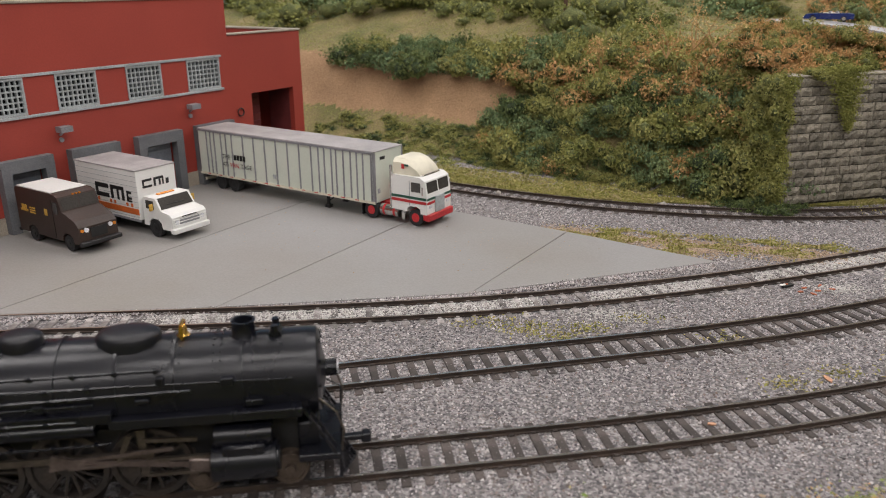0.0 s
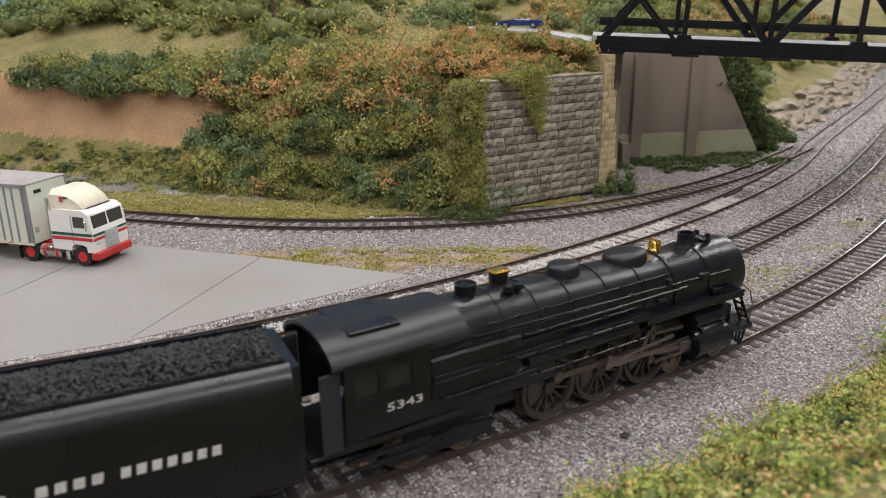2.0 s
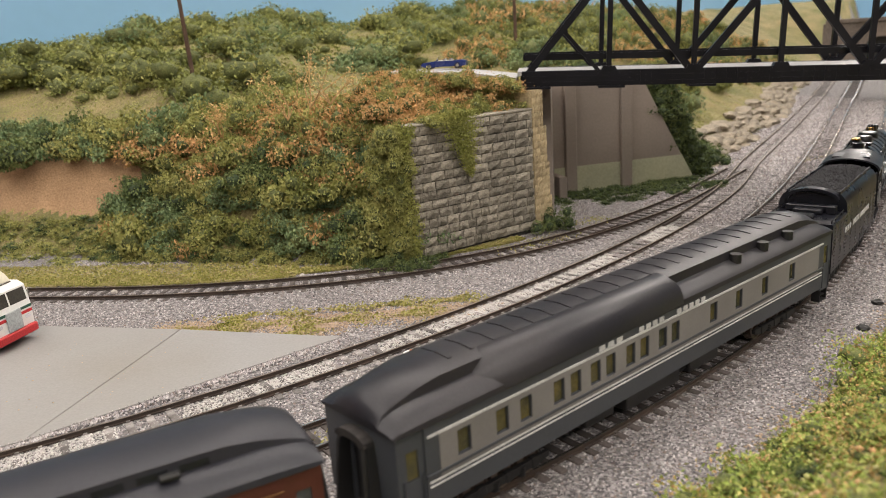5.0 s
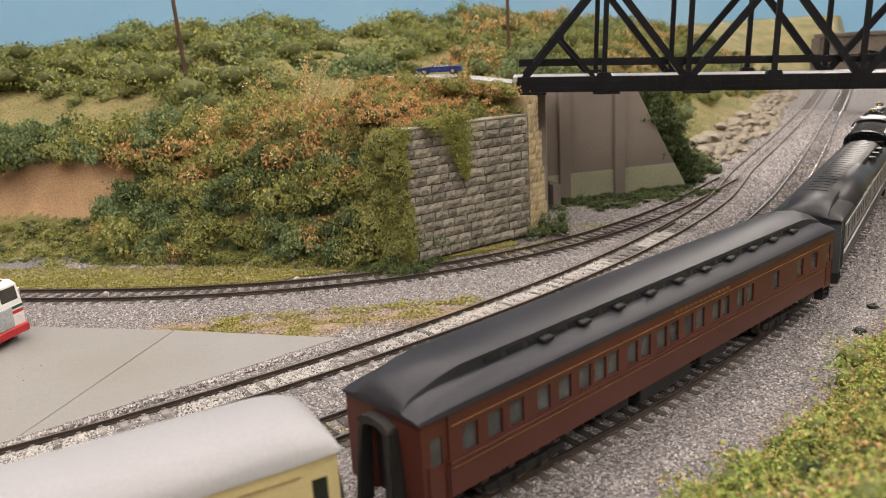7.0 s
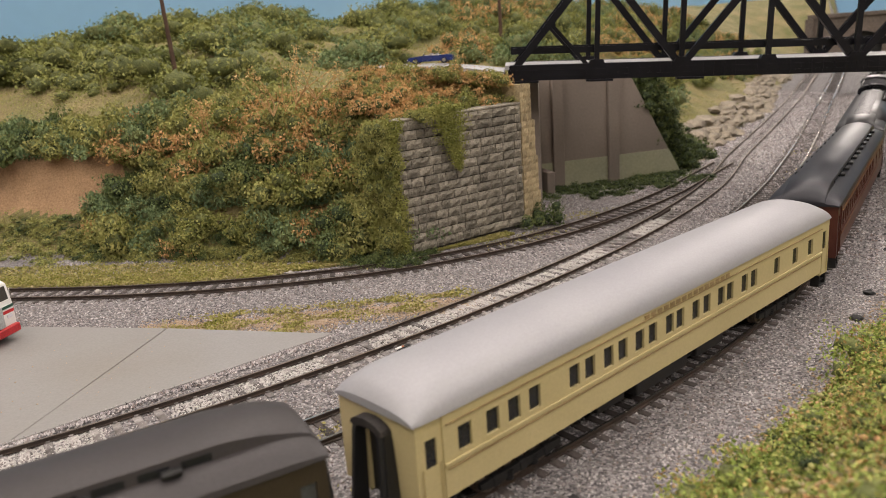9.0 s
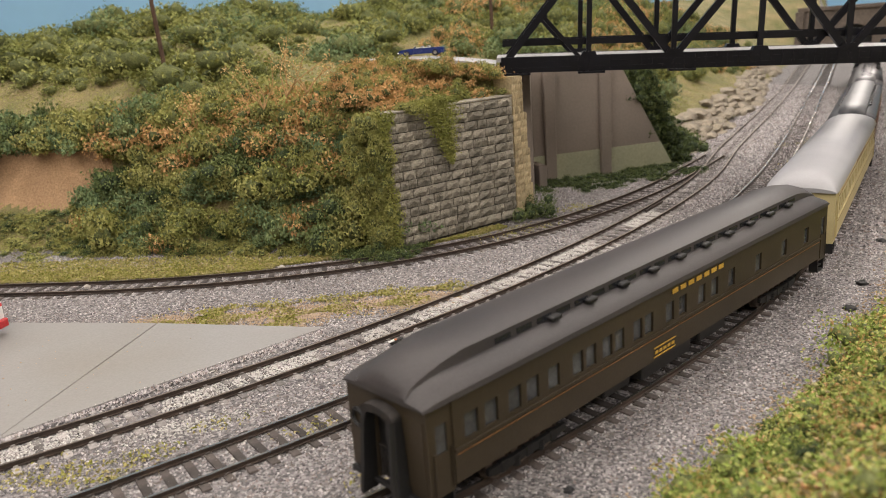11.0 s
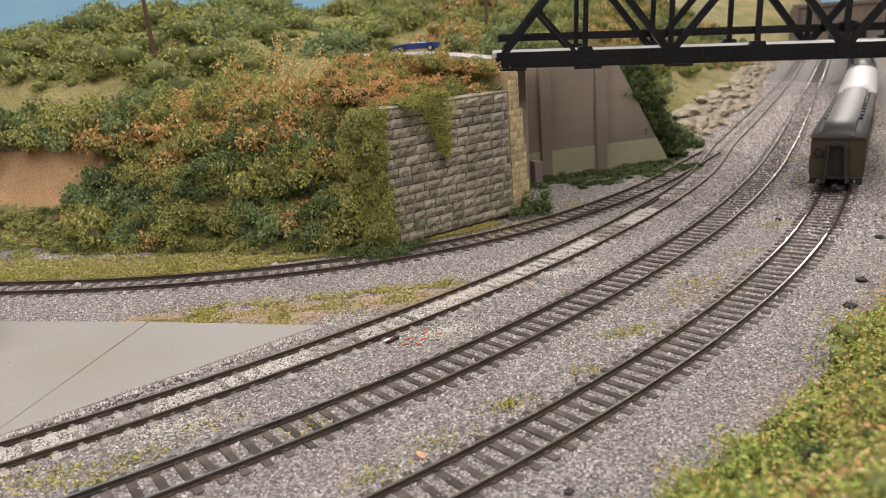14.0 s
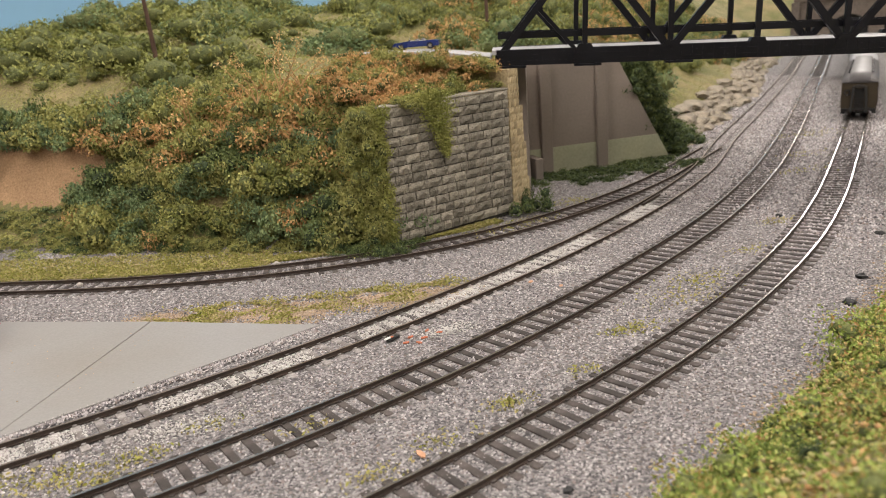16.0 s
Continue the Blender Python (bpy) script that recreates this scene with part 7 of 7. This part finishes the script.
M["leaf_vine"] = flock("leaf_vine", [(0.10, 0.125, 0.03), (0.20, 0.22, 0.055), (0.29, 0.30, 0.085), (0.36, 0.35, 0.10), (0.16, 0.19, 0.05)], 0.85, 40)
hanging_vines()


def hill_cover():
    """Loose leaf litter and turf on every slope."""
    n = 170000
    x, y = np.concatenate([RNG.uniform(-330, 700, 125000), RNG.uniform(600, 1350, 45000)]), np.concatenate([RNG.uniform(480, 1090, 125000), RNG.uniform(680, 1500, 45000)])
    h = hill_at(x, y)
    cliff = (x < 58) & (h > 27) & (h < 70)
    keep = (h > 1.0) & ~cliff & (RNG.random(n) < np.clip(1.35 - (y - 500) / 900, 0.4, 1))
    x, y = x[keep], y[keep]
    P = np.stack([x, y, ground_at(x, y) + 0.4], 1)
    V, F = leaves(P, np.tile([0, -0.4, 0.8], (len(P), 1)), 1.0, RNG)
    tagged(raw("leaf_litter", V, F, "leaf"), "olive ground foliage covering the hill slopes", "ground cover", kind="stuff")
    # yellow-green strip between spur and bank, grass island by the apron, weeds between the tracks
    pts = []
    for k in range(70000):
        s = RNG.uniform(0, 640)
        bx, by, a = along("back", s)
        d = (16 + abs(RNG.normal(0, 15)) if RNG.random() < 0.5 else RNG.uniform(18, 62)) if s < 470 else 22 + abs(RNG.normal(0, 6))
        pts.append((bx - math.sin(a) * d, by + math.cos(a) * d))
    isl = np.array([(85, 449), (104, 446), (122, 440), (150, 432), (182, 427), (214, 417), (189, 408), (150, 416), (128, 416), (100, 430)], float)
    for k in range(9500):
        c = isl[RNG.integers(len(isl))] + RNG.normal(0, (9, 5))
        if math.sin(c[0] / 5.0) + math.sin(c[1] / 3.1 + c[0] / 9) > -0.3:
            pts.append(tuple(c))
    for cx, cy, r, m in ((187, 280, 5, 160), (259, 312, 5, 90), (270, 311, 6, 90), (309, 330, 12, 160), (330, 345, 12, 160), (155, 269, 7, 90), (130, 260, 7, 110), (39, 311, 8, 170), (65, 311, 6, 120), (50, 303, 6, 110), (384, 366, 8, 70), (437, 402, 7, 100), (224, 288, 5, 60), (372, 531, 10, 130), (700, 618, 22, 160), (560, 500, 14, 120), (620, 545, 16, 120), (320, 500, 10, 160), (290, 497, 14, 150), (20, 318, 8, 120), (90, 322, 6, 60), (120, 300, 6, 50)):
        for k in range(m):
            pts.append((cx + RNG.normal(0, r), cy + RNG.normal(0, r * 0.5)))
    P2 = np.array(pts)
    P = np.stack([P2[:, 0], P2[:, 1], ground_at(P2[:, 0], P2[:, 1]) + RNG.uniform(0.1, 1.5, len(P2))], 1)
    V, F = leaves(P, np.tile([0, 0, 1.0], (len(P), 1)), 1.0, RNG, 0.9)
    tagged(raw("turf", V, F, "turf"), "yellow-green turf and weeds between the tracks", "grass", kind="stuff")
    # visitor's bank
    n = 70000
    s = RNG.uniform(300, 1080, n)
    Q, S = LINE["near"]
    bx, by = np.interp(s, S, Q[:, 0]), np.interp(s, S, Q[:, 1])
    a = np.arctan2(np.interp(s + 3, S, Q[:, 1]) - by, np.interp(s + 3, S, Q[:, 0]) - bx)
    d = 54 + np.abs(RNG.normal(0, 32, n))
    x, y = bx + np.sin(a) * d, by - np.cos(a) * d
    P = np.stack([x, y, ground_at(x, y) + RNG.uniform(0, 1.6, n)], 1)
    V, F = leaves(P, np.tile([0, 0.2, 0.9], (n, 1)), 1.05, RNG, 0.9)
    pick = RNG.random(n) < 0.2
    Pc = P[pick] + RNG.normal(0, 0.8, (int(pick.sum()), 3))
    Vc, Fc = pebbles(Pc, RNG.uniform(0.5, 1.5, len(Pc)), RNG, 0.75)
    tagged(raw("bank_clumps", Vc, Fc, "bank_clump"), "coarse green, dark and orange foam clumps on the near bank", "ground cover", kind="stuff")
    tagged(raw("bank_turf", V, F, "leaf_bright"), "bright flock turf on the near bank", "grass", kind="stuff")


hill_cover()


def loose_ballast():
    n = 185000
    x = np.concatenate([RNG.uniform(-60, 460, int(n * 0.78)), RNG.uniform(-260, 760, n - int(n * 0.78))])
    y = RNG.uniform(170, 640, n)
    size = RNG.uniform(0.36, 0.8, n)
    k = 52000
    fx, lane = RNG.uniform(430, 1150, k), RNG.uniform(-110, 120, k)
    x, y, size = np.concatenate([x, fx]), np.concatenate([y, np.interp(fx, LINE["middle"][0][:, 0], LINE["middle"][0][:, 1]) + lane]), np.concatenate([size, RNG.uniform(0.7, 1.3, k)])
    n += k
    h, b = hill_at(x, y), near_side(x, y)
    keep = (h < 1) & (b < 60)
    # not on the concrete
    far_edge = np.interp(x, [-130, -100, -61, 6, 75, 147], [690, 640, 573, 491, 445, 391])
    slab_edge = np.interp(x, [-345, -211, -105.5, 13.6, 147], [316.5, 321.5, 332.5, 348.4, 391]) + RNG.normal(1.0, 1.6, n)
    keep &= ~((y > slab_edge) & (y < far_edge) & (x < 147))
    x, y, size = x[keep], y[keep], size[keep]
    P = np.stack([x, y, ground_at(x, y) + RNG.uniform(-0.45, 0.05, len(x))], 1)
    V, F = pebbles(P, size, RNG, 1.0, True)
    tagged(raw("ballast", V, F, "ballast"), "loose grey speckled track ballast stones", "ballast", kind="stuff")
    k = 9000
    ex = RNG.uniform(-330, 147, k)
    out = np.abs(RNG.normal(0, 1.7, k))
    ey = np.interp(ex, [-345, -211, -105.5, 13.6, 147], [316.5, 321.5, 332.5, 348.4, 391]) + 0.8 - out
    P = np.stack([ex, ey, -0.75 - np.clip(out, 0, 4) * 0.42], 1)
    V, F = pebbles(P, RNG.uniform(0.4, 0.85, k), RNG, 1.0, True)
    tagged(raw("edge_gravel", V, F, "ballast"), "fine grey gravel banked along the concrete edge", "ballast", kind="stuff")
    # tan dirt at the foot of the near bank and round the grass island
    m = 4500
    s = RNG.uniform(360, 1060, m)
    Q, S = LINE["near"]
    bx, by = np.interp(s, S, Q[:, 0]), np.interp(s, S, Q[:, 1])
    a = np.arctan2(np.interp(s + 3, S, Q[:, 1]) - by, np.interp(s + 3, S, Q[:, 0]) - bx)
    d = RNG.normal(52, 5, m)
    dx, dy = bx + np.sin(a) * d, by - np.cos(a) * d
    isl = np.array([(95, 440), (122, 432), (150, 420), (182, 414), (128, 412), (70, 452), (205, 404)], float)
    c = isl[RNG.integers(len(isl), size=7500)] + RNG.normal(0, (14, 5.5), (7500, 2))
    dx, dy = np.concatenate([dx, c[:, 0]]), np.concatenate([dy, c[:, 1]])
    P = np.stack([dx, dy, ground_at(dx, dy) + RNG.uniform(0, 0.4, len(dx))], 1)
    V, F = pebbles(P, RNG.uniform(0.4, 0.9, len(P)), RNG, 0.6)
    tagged(raw("tan_dirt", V, F, "tan_dirt"), "tan dirt crumbs round the grass and bank foot", "dirt", kind="stuff")
    # crumbs on the concrete
    m = 420
    P = np.stack([RNG.uniform(-230, 90, m), RNG.uniform(370, 560, m), np.full(m, 0.0)], 1)
    e = np.interp(P[:, 0], [-130, -100, -61, 6, 75, 147], [690, 640, 573, 491, 445, 391])
    P = P[(P[:, 1] < e - 8) & (P[:, 0] * 0.84 + P[:, 1] * 0.54 > 120)]
    P[:, 2] = -0.2
    V, F = pebbles(P, RNG.uniform(0.15, 0.5, len(P)), RNG, 0.7)
    tagged(raw("crumbs", V, F, "tan_dirt"), "stray tan crumbs scattered on the concrete apron", "dirt", kind="stuff")
    # pale powder patches along the siding
    q = []
    for cx, cy, rx, ry, m in ((78, 326, 11, 4, 500), (197, 356, 8, 3.5, 350), (284, 399, 9, 4, 300)):
        q.append(np.stack([RNG.normal(cx, rx, m), RNG.normal(cy, ry, m)], 1))
    s = RNG.uniform(420, 1000, 16000)
    Q, S = LINE["yard"]
    bx, by = np.interp(s, S, Q[:, 0]), np.interp(s, S, Q[:, 1])
    patch = np.sin(s / 17) + np.sin(s / 41 + 1) > -1.1
    q.append(np.stack([bx, by + RNG.uniform(-7, 7, len(s))], 1)[patch])
    q = np.concatenate(q)
    P = np.stack([q[:, 0], q[:, 1], np.full(len(q), -2.25) + RNG.uniform(-0.1, 0.25, len(q))], 1)
    V, F = pebbles(P, RNG.uniform(0.35, 0.75, len(P)), RNG, 0.6)
    tagged(raw("pale_grit", V, F, "pale_grit"), "whitish grit spilled along the siding", "grit", kind="stuff")


M["tan_dirt"] = flock("tan_dirt", [(0.28, 0.20, 0.13), (0.38, 0.28, 0.19), (0.48, 0.37, 0.27), (0.22, 0.16, 0.11)], 0.9, 30)
M["pale_grit"] = flock("pale_grit", [(0.35, 0.33, 0.32), (0.5, 0.48, 0.46), (0.62, 0.60, 0.58), (0.45, 0.42, 0.4)], 0.9, 30)
loose_ballast()


def rock_face():
    """Layered rocks along the far cutting."""
    rnd = random.Random(9)
    KP = TOE[12:17]
    KN = [0, 0.22, 0.46, 0.74, 1.0]
    for k in range(230):
        f = rnd.random() ** 1.1
        x, y = float(np.interp(f, KN, [p[0] for p in KP])), float(np.interp(f, KN, [p[1] for p in KP]))
        course = k % 4
        d = course * 9 + rnd.uniform(-2, 7)
        xx, yy = x - 0.66 * d, y + 0.75 * d
        r = rnd.uniform(5, 10)
        bm = bmesh.new()
        bmesh.ops.create_icosphere(bm, subdivisions=2, radius=1)
        for v in bm.verts:
            p = v.co.copy()
            n = noise.noise(p * 1.7 + Vector((k, 0, 0))) * 0.35 + noise.noise(p * 4 + Vector((0, k, 0))) * 0.15
            v.co = Vector((p.x * 3.2, p.y * 1.3, max(-0.7, min(0.7, p.z)) * 0.62)) * r * (1 + n * 1.3)
        o = part("rock", bm, "rock", None, at=at_mm(xx, yy, on_hill(xx, yy) + rnd.uniform(-2, 1.5), rnd.uniform(36, 50)))
        tagged(o, "tan weathered rock in the far cutting slope", "rock", group="cutting rocks")


rock_face()


def small_things():
    rnd = random.Random(31)
    def chip(name, label, x, y, z, w, l, material):
        bm = bmesh.new()
        loft(bm, [[(l * u, w * v * (1 + rnd.uniform(-0.2, 0.2)), h) for u, v in ((-0.5, 0), (-0.2, -0.5), (0.35, -0.4), (0.5, 0.1), (0.1, 0.5), (-0.35, 0.4))] for h in (0, 0.5)])
        tagged(part(name, bm, material, None, at=at_mm(x, y, z, rnd.uniform(0, 180))), label, "debris")
    chip("leaf_chip", "fallen pale orange leaf flake on ballast", 147, 264, -2.2, 2.2, 5.5, "flake")
    chip("leaf_chip", "tiny orange flake beside the siding", 259, 391, -2.2, 2, 3, "flake")
    chip("leaf_chip", "tiny orange flake on the ties", 268, 376, -1.9, 1.6, 2.4, "flake")
    chip("leaf_chip", "small tan flake between near ties", 92, 232, -1.9, 1.6, 3, "flake")
    for x, y in ((179, 357), (184, 353), (175, 352), (188, 360), (180, 349), (192, 355)):
        chip("rust_flake", "rust-red flake by the switch motor", x, y, -2.2, 1.4, 3.2, "rust_flake")
    sw = thing("switch_machine", "small white and red switch stand on the rail", "switch stand", 171, 359, -2.2, 25)
    part("base", Box(-3, 4, -1.0, 1.0, 0, 1.2, 0.2), "black_paint", sw)
    part("arm", Box(-4.4, -1, -0.6, 0.6, 1.2, 1.9, 0.2), "white_paint", sw)
    part("tip", Box(-0.9, 0.6, -0.6, 0.6, 1.2, 1.8, 0.2), "rust_flake", sw)
    for x, y, r in ((391, 304, 2.6), (359, 283, 2.8), (177, 224, 1.6), (447, 409, 2.4), (459, 348, 2.4)):
        bm = bmesh.new()
        bmesh.ops.create_icosphere(bm, subdivisions=2, radius=r)
        for v in bm.verts:
            v.co *= 1 + 0.7 * noise.noise(v.co * 0.8 + Vector((x, y, 0)))
            v.co.z *= 0.6
        tagged(part("lichen_clump", bm, "black_paint", None, at=at_mm(x, y, on_hill(x, y) + r * 0.3)), "blackish green dried lichen clump on ballast", "debris")
    for x, y in ((206, 481 + 14), (224, 478 + 12), (40, 540), (150, 508)):
        bm = bmesh.new()
        bmesh.ops.create_icosphere(bm, subdivisions=1, radius=2.2)
        tagged(part("stone", bm, "pale_stone", None, at=at_mm(x, y, -1.5)), "small pale loose stone near the spur", "stone")
    # dry twigs standing out of the bank
    for x, y, z, h, a in ((165, 585, 88, 42, 40), (122, 610, 78, 30, 100), (176, 560, 96, 46, -20), (188, 552, 98, 30, 160)):
        root = thing("dry_shrub", "leggy dry shrub with orange leaves above the bank", "shrub", x, y, z, a)
        bm = bmesh.new()
        tips = []
        for k in range(4):
            p = Vector((0, 0, 0))
            dirv = Vector((rnd.uniform(-1.1, 1.1), rnd.uniform(-0.5, 0.5), 1))
            for q in range(5):
                nx = p + dirv.normalized() * h / 6
                rod(bm, p, nx, 0.5 - 0.08 * q, 5)
                dirv += Vector((rnd.uniform(-0.5, 0.5), rnd.uniform(-0.5, 0.5), 0))
                p = nx
                if q > 1:
                    tips.append(p.copy())
        part("stem", bm, "twig", root)
        T = np.array([t for t in tips])
        P = T[RNG.integers(0, len(T), 170)] + RNG.normal(0, 1.7, (170, 3))
        V, F = leaves(P, np.tile([0, 0, 1.0], (170, 1)), 1.1, RNG, 1.2)
        raw("leaves", V, F, "leaf_orange", root)
    # painted tree shapes low on the backdrop
    for k in range(46):
        x = rnd.uniform(-420, 560)
        y = float(np.interp(x, [-900, 300, 800], [1118, 1158, 1418])) - 4 - (0 if x < 300 else 0)
        w, h = rnd.uniform(3, 7), rnd.uniform(10, 24)
        bm = bmesh.new()
        z = 150
        pts = [(-w * 0.3, z - 20)] + [(-w * rnd.uniform(0.7, 1), z + h * 0.2 * j) for j in range(1, 4)] + [(0, z + h)] + [(w * rnd.uniform(0.7, 1), z + h * 0.2 * j) for j in range(3, 0, -1)] + [(w * 0.3, z - 20)]
        side_prism(bm, pts, 0, 1)
        tagged(part("painted_tree", bm, "painted_green", None, at=at_mm(x, y - 6, 0)), "dark green tree painted low on the backdrop", "painted tree", group="painted trees")


M["flake"] = mat("flake", (0.60, 0.33, 0.20), None, 0.8)
M["rust_flake"] = mat("rust_flake", (0.5, 0.16, 0.08), None, 0.8)
M["pale_stone"] = mat("pale_stone", (0.5, 0.46, 0.42), None, 0.9)
M["painted_green"] = mat("painted_green", (0.05, 0.14, 0.08), None, 0.9)
small_things()


# ---- what moves ----
# distance of the engine's pilot along the near track, as a smooth curve of time
RUN = (0.000101951863, -0.00557147801, 0.120005548, -1.28520889, 7.13069912, -19.4104376, 163.772722, -29.6905901)
OFFSETS = [(LOCO, 0.0, LOCO_LEN, -30, -150), (TENDER, -190.0, TENDER_LEN, -26, -86), (CAR_A, -315.0, 257, -44, -213), (CAR_B, -588.0, 261, -44, -217), (CAR_C, -868.0, 261, -44, -217), (CAR_D, -1149.0, 265, -44, -221)]


def run_at(t):
    return NEAR0 + float(np.polyval(RUN, t))


def seat(s_front, a, b):
    """Pose of a vehicle whose leading end is at s_front, riding on two bogies a and b behind it."""
    xa, ya, _ = along("near", s_front + a)
    xb, yb, _ = along("near", s_front + b)
    ang = math.atan2(ya - yb, xa - xb)
    cx, cy = (xa + xb) / 2, (ya + yb) / 2
    m = -(a + b) / 2
    return at_mm(cx + math.cos(ang) * m, cy + math.sin(ang) * m, 0, math.degrees(ang))


def motions():
    for ob, off, length, a, b in OFFSETS:
        walk(ob, [(k * 0.25, seat(run_at(k * 0.25) + off, a, b)) for k in range(65)])
    turn = lambda t: (run_at(t) - run_at(0)) / 11.4
    for w, x in DRIVERS:
        walk(w, [(k / 10, Matrix.Translation((x * MM, 0, 0.0114)) @ Matrix.Rotation(turn(k / 10), 4, "Y")) for k in range(161)])
    r = 4.6
    for o, s in SIDE_RODS:
        ph = 0.0 if s < 0 else math.pi / 2
        walk(o, [(k / 10, at_mm(-81 + r * math.sin(turn(k / 10) + ph), 0, 11.4 + r * math.cos(turn(k / 10) + ph))) for k in range(161)])
    for o, s in MAIN_RODS:
        ph = 0.0 if s < 0 else math.pi / 2
        rows = []
        for k in range(161):
            a = turn(k / 10) + ph
            px, pz = -81 + r * math.sin(a), 11.4 + r * math.cos(a)
            rows.append((k / 10, at_mm(px, 0, pz, 0, 0, -math.degrees(math.asin((12.2 - pz) / 37)))))
        walk(o, rows)


motions()
